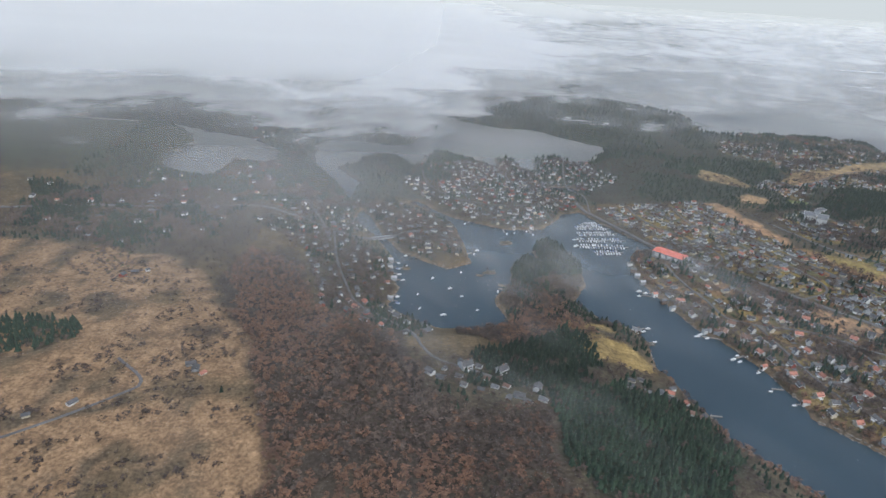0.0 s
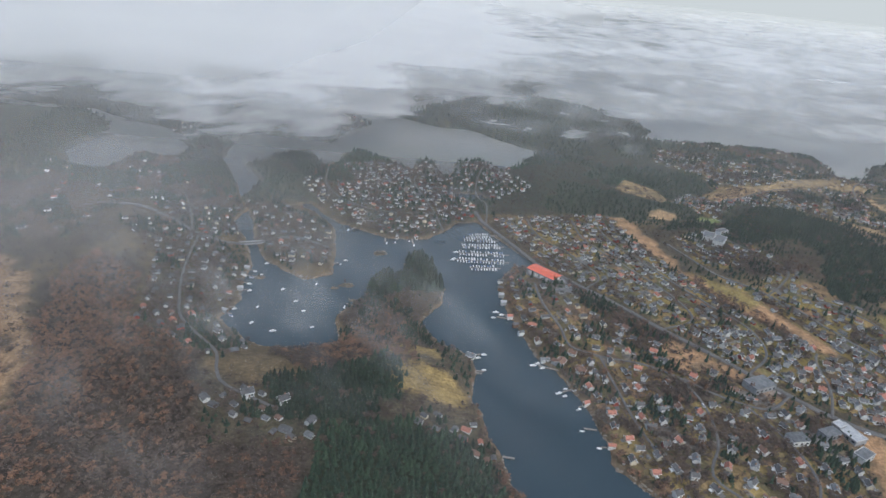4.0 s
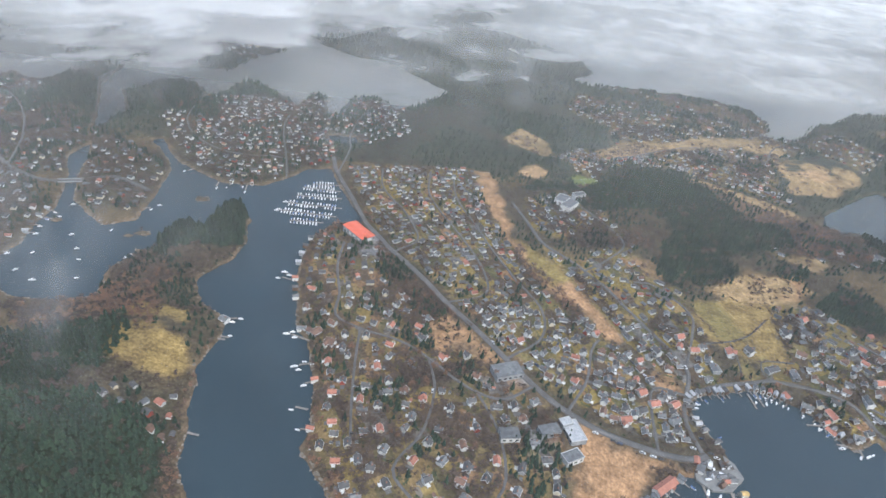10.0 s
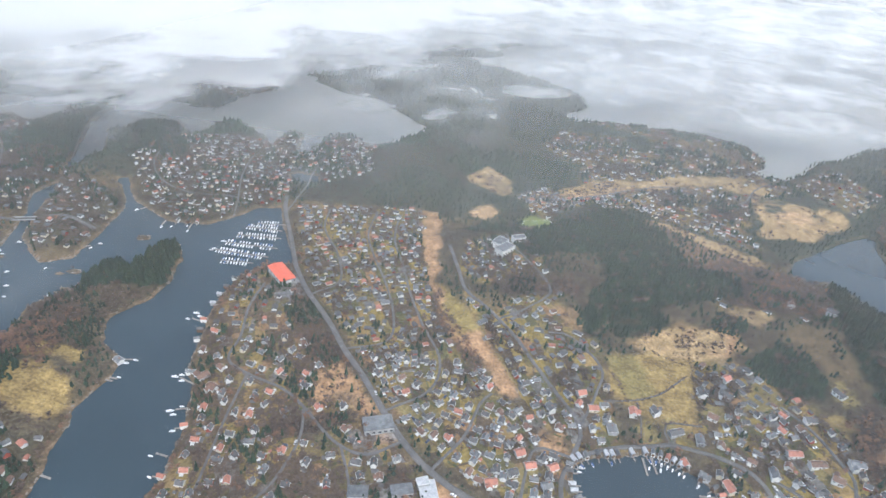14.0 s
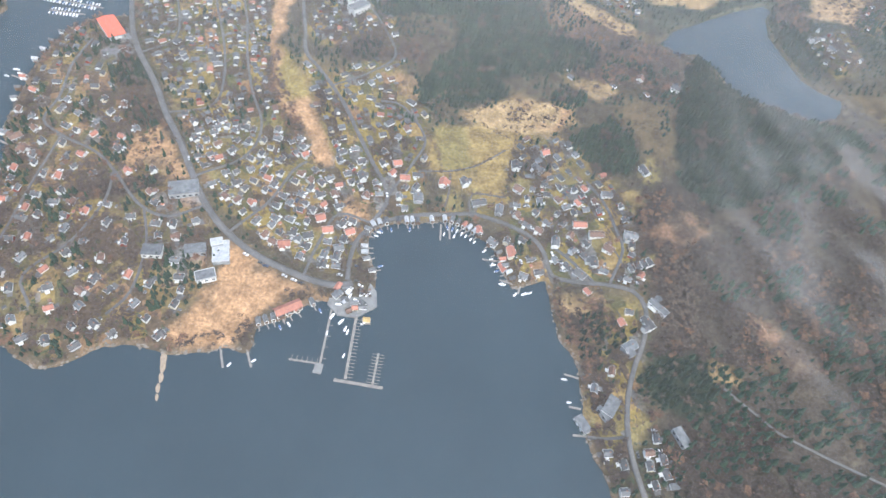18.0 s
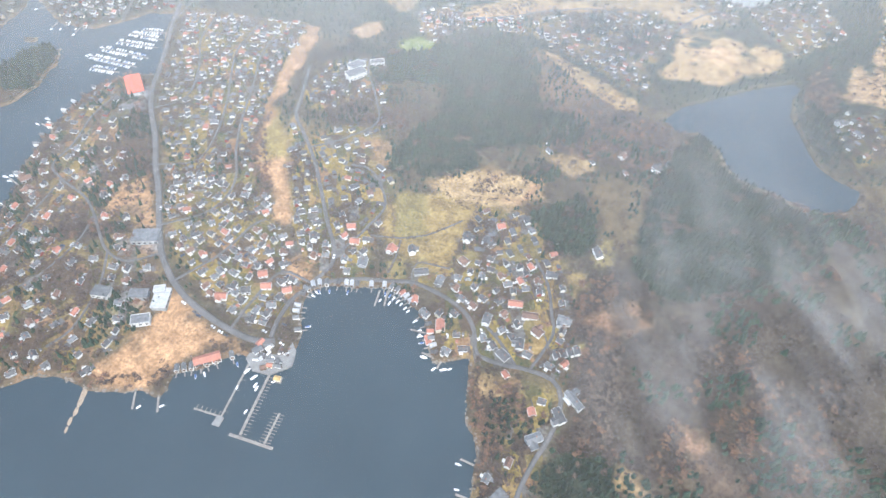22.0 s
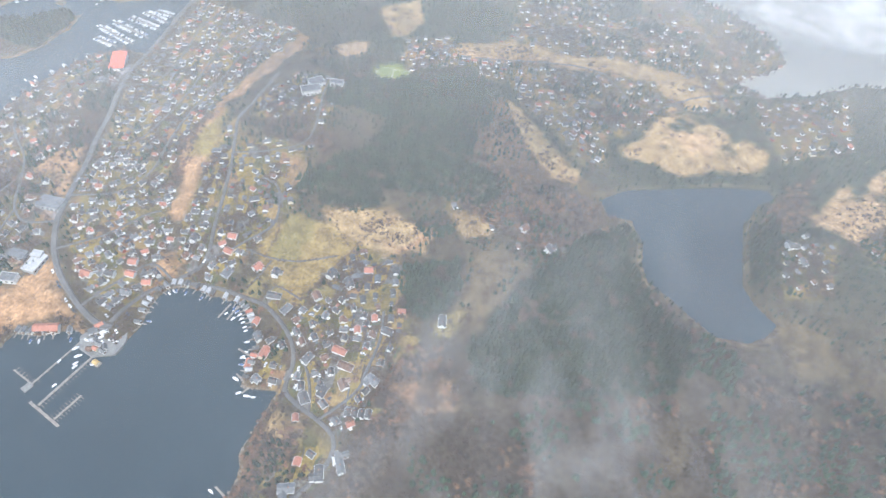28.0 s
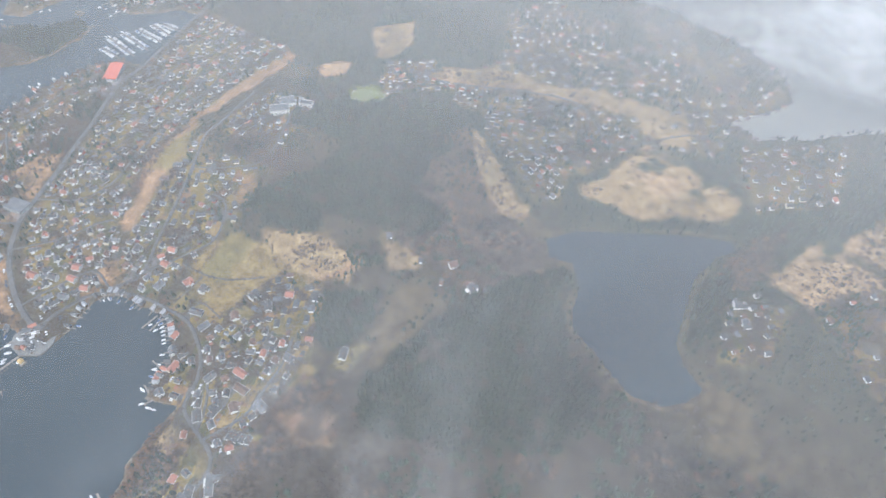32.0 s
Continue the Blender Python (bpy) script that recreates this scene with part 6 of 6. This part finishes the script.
def tree_thing(label, form, crown_mat, trunk_faces):
    top = tagged(new("tree"), label, "tree", "trees in the gardens")
    for name, tri, mat in (("trunk", form[:trunk_faces], M_BARK), ("crown", form[trunk_faces:], crown_mat)):
        ob = new(name, mesh_from(name, tri.reshape(-1, 3), np.arange(tri.size // 3).reshape(-1, 3), mat))
        ob.parent = top
    return top


GROWN = [tree_thing("dark green spruce in a garden", FIRS[k], M_NEEDLE, 3) for k in range(3)] + [tree_thing("bare brown birch in a garden", BARE[k], M_TWIG_RUST, 7) for k in range(2)]
for k, (x, y) in enumerate(list(zip(fx, fy))[:150]):
    m = pose(x, y, height_at(x, y) - 0.1, 0, 0, rng.uniform(0, 360))
    if k < 5:
        GROWN[k].matrix_world = m
    else:
        copy_thing(GROWN[int(rng.integers(0, 5))], m)
# trees that stand in clumps among the houses
for k, (gap, p) in enumerate(HOMES):
    x, y = scattered(p, 4.0, 0.9)
    lush = fbm(x, y, 26, 98) > (0.47 if k in EAST else 0.36 if k > 7 else 0.45 if k == 1 else 0.52)
    x, y = x[lush], y[lush]
    ok = (shore_depth(x, y) > 2) & road_gap(x, y, 1.8) & clear_of(x, y, FIELDS + LAWNS + HEATHS + TANS + [CORRIDOR, PITCH, LAKE])
    x, y = x[ok], y[ok]
    if not len(x):
        continue
    d = np.array([((a - spots[:, 0]) ** 2 + (b - spots[:, 1]) ** 2).min() for a, b in zip(x, y)])
    x, y = x[d > 20], y[d > 20]
    dark = fbm(x, y, 34, 99) > (0.5 if k > 7 else 0.6)
    plant("spruce_clump", "dark spruces and pines among the houses", FIRS, x[dark], y[dark], M_NEEDLE, 0.6, 1.1)
    plant("bare_clump", "leafless brown trees among the houses", BARE, x[~dark], y[~dark], M_TWIG, 0.55, 1.0)
# rows of hedge plants and bare trees on the roadsides
for w, line in ROADS[:18]:
    p = along(line, 3.0)
    t = np.gradient(p, axis=0)
    t /= np.hypot(t[:, 0], t[:, 1])[:, None]
    for s in (-1, 1):
        x, y = p[:, 0] - t[:, 1] * s * (w / 2 + 2.2), p[:, 1] + t[:, 0] * s * (w / 2 + 2.2)
        ok = (rng.random(len(x)) < 0.5) & (shore_depth(x, y) > 2) & (fbm(x, y, 30, 91) > 0.45) & road_gap(x, y, 0.9)
        plant("hedge", "low hedge along the road", SHRUBS, x[ok], y[ok], M_HEDGE if s > 0 else M_TWIG, 0.5, 0.9, category="hedge")
# hedges between the gardens
p = np.vstack(rows_of_hedge)
p += rng.normal(0, 0.2, p.shape)
p = p[(shore_depth(p[:, 0], p[:, 1]) > 2.5) & road_gap(p[:, 0], p[:, 1], 0.8) & (rng.random(len(p)) < 0.85)]
half = fbm(p[:, 0], p[:, 1], 20, 93) > 0.5
plant("hedge", "clipped dark hedges between the gardens", SHRUBS, p[half, 0], p[half, 1], M_HEDGE, 0.5, 0.85, category="hedge")
plant("hedge", "brown leafless hedges between the gardens", SHRUBS, p[~half, 0], p[~half, 1], M_TWIG, 0.5, 0.85, category="hedge")
# hedges that part the fields
for line in ([(566, 494), (590, 500), (612, 512), (634, 534)], [(593, 466), (594, 482), (592, 498)], [(613, 468), (613, 482), (640, 484)], [(563, 541), (576, 522), (586, 497)], [(637, 470), (640, 520), (641, 575)], [(600, 588), (612, 560), (634, 548)], [(130, 416), (150, 424), (172, 420)]):
    p = along(line, 1.1)
    x, y = p[:, 0] + rng.normal(0, 0.7, len(p)), p[:, 1] + rng.normal(0, 0.7, len(p))
    ok = rng.random(len(x)) < 0.75
    plant("hedge", "brown leafless hedge between two fields", SHRUBS, x[ok], y[ok], M_TWIG, 0.4, 1.0, category="hedge")
# trees on the shore strip
x, y = scattered([(180, 250), (780, 250), (780, 700), (180, 700)], 3.6, 0.7)
d = shore_depth(x, y)
ok = (d > 1.5) & (d < 11) & road_gap(x, y, 1.5)
x, y = x[ok], y[ok]
d = ((x[:, None] - spots[None, :, 0]) ** 2 + (y[:, None] - spots[None, :, 1]) ** 2).min(1)
x, y = x[d > 36], y[d > 36]
rust = fbm(x, y, 30, 92) > 0.5
plant("shore_trees", "leafless brown trees along the rocky shore", BARE, x[~rust], y[~rust], M_TWIG, 0.4, 0.9)
plant("shore_trees", "leafless rust-brown trees along the rocky shore", BARE, x[rust], y[rust], M_TWIG_RUST, 0.4, 0.9)

# boulders and ledges on the shores
def boulder(seed):
    r = np.random.default_rng(seed)
    bm = bmesh.new()
    bmesh.ops.create_icosphere(bm, subdivisions=1, radius=1.0)
    v = np.array([q.co[:] for q in bm.verts]) * r.uniform(0.6, 1.25, (len(bm.verts), 1)) * (1.3, 0.9, 0.5)
    f = [[q.index for q in face.verts] for face in bm.faces]
    bm.free()
    return v[np.array(f)]


STONES = [boulder(k) for k in range(5)]
x, y = scattered([(-120, 280), (790, 230), (790, 720), (-120, 720)], 2.0, 0.75)
d = shore_depth(x, y)
ok = (d > -0.6) & (d < 1.6) & (fbm(x, y, 16, 94) > 0.42)
plant("shore_rocks", "grey and tan boulders along the waterline", STONES, x[ok], y[ok], M_ROCK, 0.5, 1.5, category="rocks")

# ---- clouds, haze and distance ----
def cloud_material(name, top, lump, seed, colour=(0.92, 0.93, 0.95), streak=(0.75, 1.15, 1.0), turn=42, detail=8):
    mat = bpy.data.materials.new(name)
    mat.use_nodes = True
    nt = mat.node_tree
    link, make = nt.links.new, nt.nodes.new
    nt.nodes.remove(nt.nodes["Principled BSDF"])
    out = nt.nodes["Material Output"]
    where, thick, puff, fine = make("ShaderNodeNewGeometry"), make("ShaderNodeAttribute"), make("ShaderNodeTexNoise"), make("ShaderNodeTexNoise")
    thick.attribute_name = "thick"
    puff.inputs["Scale"].default_value, puff.inputs["Detail"].default_value, puff.inputs["Distortion"].default_value = 1 / lump, detail, 0.25
    puff.inputs["Roughness"].default_value = 0.58
    puff.noise_dimensions = "4D"
    puff.inputs["W"].default_value = seed
    drift, stretch = make("ShaderNodeMapping"), make("ShaderNodeMapping")
    drift.inputs["Rotation"].default_value, stretch.inputs["Scale"].default_value = (0, 0, radians(turn)), streak
    link(where.outputs["Position"], drift.inputs["Vector"])
    link(drift.outputs["Vector"], stretch.inputs["Vector"])
    link(stretch.outputs["Vector"], puff.inputs["Vector"])
    add, span = make("ShaderNodeMath"), make("ShaderNodeMapRange")
    add.operation = "ADD"
    link(puff.outputs["Fac"], add.inputs[0])
    link(thick.outputs["Fac"], add.inputs[1])
    span.interpolation_type = "SMOOTHSTEP"
    span.inputs["From Min"].default_value, span.inputs["From Max"].default_value = 0.72, 1.12
    span.inputs["To Max"].default_value = top
    link(add.outputs[0], span.inputs["Value"])
    white, thin, clear, both, mix = make("ShaderNodeBsdfDiffuse"), make("ShaderNodeBsdfTranslucent"), make("ShaderNodeBsdfTransparent"), make("ShaderNodeMixShader"), make("ShaderNodeMixShader")
    white.inputs["Color"].default_value = thin.inputs["Color"].default_value = (*colour, 1)
    both.inputs["Fac"].default_value = 0.5
    link(white.outputs[0], both.inputs[1])
    link(thin.outputs[0], both.inputs[2])
    link(span.outputs["Result"], mix.inputs["Fac"])
    link(clear.outputs[0], mix.inputs[1])
    link(both.outputs[0], mix.inputs[2])
    link(mix.outputs[0], out.inputs["Surface"])
    return mat


def cloud_sheet(label, x0, x1, y0, y1, z, step, mat, relief=0.0, **layers):
    """A layer of cloud; its layers say how thick it is from place to place."""
    xs, ys = np.arange(x0, x1 + step, step), np.arange(y0, y1 + step, step)
    X, Y = np.meshgrid(xs, ys)
    X, Y = X.ravel(), Y.ravel()
    Z = np.full(len(X), float(z))
    if relief:
        Z += relief * (fbm(X * 0.8 + Y * 0.3, Y, 150, 61, 5) - 0.5) * 2
    n, m = len(xs), len(ys)
    c = (np.arange(m - 1)[:, None] * n + np.arange(n - 1)[None, :]).ravel()
    c = np.c_[c, c + 1, c + n + 1, c + n]
    values = {name: rule(X, Y) for name, rule in layers.items()}
    if "thick" in values:
        c = c[values["thick"][c].max(1) > 0.02]
    else:
        c = c[(values["haze"] + 0.1 * values["wisp"])[c].max(1) > 0.004]
    me = mesh_from("cloud", np.c_[X, Y, Z], c, mat)
    for name, amount in values.items():
        me.attributes.new(name, "FLOAT", "POINT").data.foreach_set("value", amount.astype(np.float32))
    me.polygons.foreach_set("use_smooth", np.ones(len(me.polygons), bool))
    return tagged(new("cloud", me), label, "cloud", kind="stuff")


def bank(X, Y):
    """The low bank over the far shore: thick to the north and west, a veil over the fjord's east side."""
    wob = 120 * (fbm(X, Y, 200, 71) - 0.5) * 2
    edge = Y + wob - np.interp(X, (-700, -200, 0, 90, 300, 520, 800, 1100), (900, 790, 735, 930, 1190, 1500, 1600, 1480))
    a = np.interp(edge, (-160, 0, 110, 280, 900), (0.0, 0.27, 0.48, 0.7, 1.0))
    a = np.minimum(a, np.interp(X, (100, 420), (1.0, 0.5)))
    veil = 0.36 * np.clip((X + wob * 0.5 - 570) / 260, 0, 1) * np.clip((Y + 0.4 * wob - 985 - 0.42 * np.maximum(X - 570, 0)) / 330, 0, 1)
    arm = 0.27 * np.exp(-((X - 25) / 75) ** 2 - ((Y - 730) / 130) ** 2) + 0.3 * np.exp(-((X - 5) / 32) ** 2 - ((Y - 540) / 100) ** 2)
    arm = arm + 0.33 * np.exp(-((X - 410) / 34) ** 2 - ((Y - 880) / 80) ** 2) + 0.3 * np.exp(-((X - 640) / 40) ** 2 - ((Y - 1010) / 60) ** 2)
    thin = 0.33 * np.clip((Y + 0.5 * wob - 760) / 220, 0, 1) * (1 - np.clip((X - 430) / 120, 0, 1) * np.clip((1120 - Y) / 120, 0, 1))
    return np.maximum(np.maximum(np.maximum(a, veil), arm), thin) + 0.24 * (fbm(X, Y, 110, 72) - 0.5) * 2


def wisps(X, Y):
    near = np.clip((X - 725) / 80, 0, 1) * np.exp(-(np.maximum(X - 930, 0) / 120) ** 2 - ((Y - 440) / 150) ** 2)
    return 0.75 * near + 0.6 * np.exp(-((X - 420) / 200) ** 2 - ((Y - 930) / 130) ** 2) + 0.75 * np.exp(-((X - 60) / 130) ** 2 - ((Y - 310) / 115) ** 2) + 0.3 * np.exp(-((X - 420) / 260) ** 2 - ((Y - 660) / 110) ** 2)


def mist(X, Y):
    """Haze that thickens towards the east and with distance."""
    east = np.interp(X, (-200, 0, 220, 440, 620, 900, 1400), (0.01, 0.012, 0.025, 0.05, 0.06, 0.03, 0.04))
    far = np.interp(Y, (250, 420, 600, 800, 1200, 2600), (0.0, 0.035, 0.09, 0.14, 0.19, 0.23))
    west = 0.06 * np.exp(-((X - 70) / 130) ** 2 - ((Y - 340) / 100) ** 2)
    return east + west + far + 0.14 * np.clip((120 - X) / 200, 0, 1) * np.clip((Y - 330) / 120, 0, 1) + 0.13 * np.exp(-((X + 90) / 95) ** 2 - ((Y - 330) / 110) ** 2)


def lower_mist(X, Y):
    """A second, lower layer of haze over the distant shores."""
    west = np.clip((420 - X) / 300, 0, 1)
    bay = 0.17 * np.exp(-((X + 110) / 115) ** 2 - ((Y - 430) / 110) ** 2)
    return bay + np.interp(Y, (450, 620, 800, 1000, 2600), (0.0, 0.06, 0.1, 0.15, 0.2)) * np.maximum(0.14 + 0.86 * west, np.clip((Y - 740) / 200, 0, 1))


def mist_material(name, top, seed, lump):
    """Thin mist: an even haze and wisps, never thick."""
    mat = cloud_material(name, top, lump, seed, (0.89, 0.895, 0.875), (0.5, 1.25, 1.0), 62, 4)
    nt = mat.node_tree
    span = [n for n in nt.nodes if n.bl_idname == "ShaderNodeMapRange"][0]
    blend = [n for n in nt.nodes if n.bl_idname == "ShaderNodeMixShader" and n.outputs[0].links[0].to_node.bl_idname == "ShaderNodeOutputMaterial"][0]
    base, many, both, most = nt.nodes.new("ShaderNodeAttribute"), nt.nodes.new("ShaderNodeMath"), nt.nodes.new("ShaderNodeMath"), nt.nodes.new("ShaderNodeMath")
    amount = [n for n in nt.nodes if n.bl_idname == "ShaderNodeAttribute" and n.attribute_name == "thick"][0]
    add = [n for n in nt.nodes if n.bl_idname == "ShaderNodeMath" and n.operation == "ADD"][0]
    puff = [n for n in nt.nodes if n.bl_idname == "ShaderNodeTexNoise"][0]
    for link in list(add.outputs[0].links):
        nt.links.remove(link)
    nt.links.new(puff.outputs["Fac"], span.inputs["Value"])
    span.inputs["From Min"].default_value, span.inputs["From Max"].default_value = 0.4, 0.86
    base.attribute_name, amount.attribute_name = "haze", "wisp"
    many.operation, both.operation, most.operation = "MULTIPLY", "ADD", "MINIMUM"
    most.inputs[1].default_value = 0.45
    nt.links.new(span.outputs["Result"], many.inputs[0])
    nt.links.new(amount.outputs["Fac"], many.inputs[1])
    nt.links.new(many.outputs[0], both.inputs[0])
    nt.links.new(base.outputs["Fac"], both.inputs[1])
    nt.links.new(both.outputs[0], most.inputs[0])
    nt.links.new(most.outputs[0], blend.inputs["Fac"])
    return mat


M_BANK = cloud_material("cloud_bank", 0.76, 92, 1.0, (0.88, 0.88, 0.88), (1.0, 1.0, 0.5), -12, 6)
for up, less in ((0, 0.0), (36, 0.05)):
    cloud_sheet("white low cloud bank over the far shore", -3200, 4200, 560, 4250, 74 + up, 22, M_BANK, 16, thick=lambda X, Y: bank(X, Y) - less)
cloud_sheet("thin blue-grey mist and cloud wisps below the flight", -4000, 4200, -300, 4250, 150, 42, mist_material("mist", 0.12, 3.0, 44), 4, haze=mist, wisp=wisps)
cloud_sheet("low drifting wisps of thin grey cloud", -4000, 4200, -300, 4250, 122, 42, mist_material("low_wisps", 0.5, 8.0, 34), 4, haze=lower_mist, wisp=wisps)


def water_sheen(X, Y):
    """Opacity of a pale sheet that stands in for sky reflection on far water."""
    return np.interp(Y, (780, 900, 1100, 1500, 3000), (0.0, 0.2, 0.4, 0.48, 0.62)) * (shore_depth(X, Y) < 25)


def high_haze(X, Y):
    """Opacity of a haze sheet added under the last stretch, denser away from the path."""
    ahead = -0.6 * (X - 845) + 0.8 * (Y - 258)
    on = 0.69 * (X - 845) + 0.73 * (Y - 258)
    return np.interp(ahead, (0, 20, 60, 120, 170, 210), (0.0, 0.03, 0.1, 0.22, 0.26, 0.0)) * np.interp(on, (-60, 20, 260, 330), (0, 1, 1, 0))


def lower_veil(X, Y):
    """Opacity of a pale sheet added below the flight over the bay."""
    ahead = Y - 114 - 0.36 * (X - 517)
    return np.interp(ahead, (25, 60, 110, 150, 200), (0.0, 0.06, 0.18, 0.18, 0.0)) * np.interp(X, (500, 600, 740, 800), (0, 1, 1, 0))


def no_wisps(X, Y):
    return np.zeros(len(X))


# Added pale sheet: it imitates the bright sky mirrored in the far water.
cloud_sheet("pale sheet added over far water in place of sky reflection", -4000, 4200, 780, 4250, 5, 30, mist_material("sheen_sheet", 0.1, 5.0, 90), 0, haze=water_sheen, wisp=no_wisps)
# Local haze sheet added near the path to pale the distance.
cloud_sheet("thin haze sheet added below the last stretch of flight", 640, 1160, 240, 680, 402, 14, mist_material("flight_haze", 0.1, 6.0, 40), 0, haze=high_haze, wisp=no_wisps)
# Pale sheet added over the bay only to whiten the distance behind it.
cloud_sheet("thin pale sheet added over the bay to whiten the distance", 490, 880, 110, 460, 345, 14, mist_material("bay_veil", 0.1, 7.0, 40), 0, haze=lower_veil, wisp=no_wisps)

M_BACK = bpy.data.materials.new("pale_sky")
M_BACK.use_nodes = True
bn = M_BACK.node_tree.nodes
glow = bn.new("ShaderNodeEmission")
glow.inputs["Color"].default_value, glow.inputs["Strength"].default_value = (0.84, 0.86, 0.88, 1), 0.52
M_BACK.node_tree.links.new(glow.outputs[0], bn["Material Output"].inputs["Surface"])
ang = np.linspace(0, 2 * math.pi, 97)[:-1]
rim_v = np.vstack([np.c_[480 + 4400 * np.cos(ang), 200 + 4400 * np.sin(ang), np.full(96, h)] for h in (-60.0, 1500.0)])
k = np.arange(96)
tagged(new("backdrop", mesh_from("backdrop", rim_v, np.c_[k, (k + 1) % 96, 96 + (k + 1) % 96, 96 + k], M_BACK)), "pale overcast sky at the horizon", "sky", kind="structure")
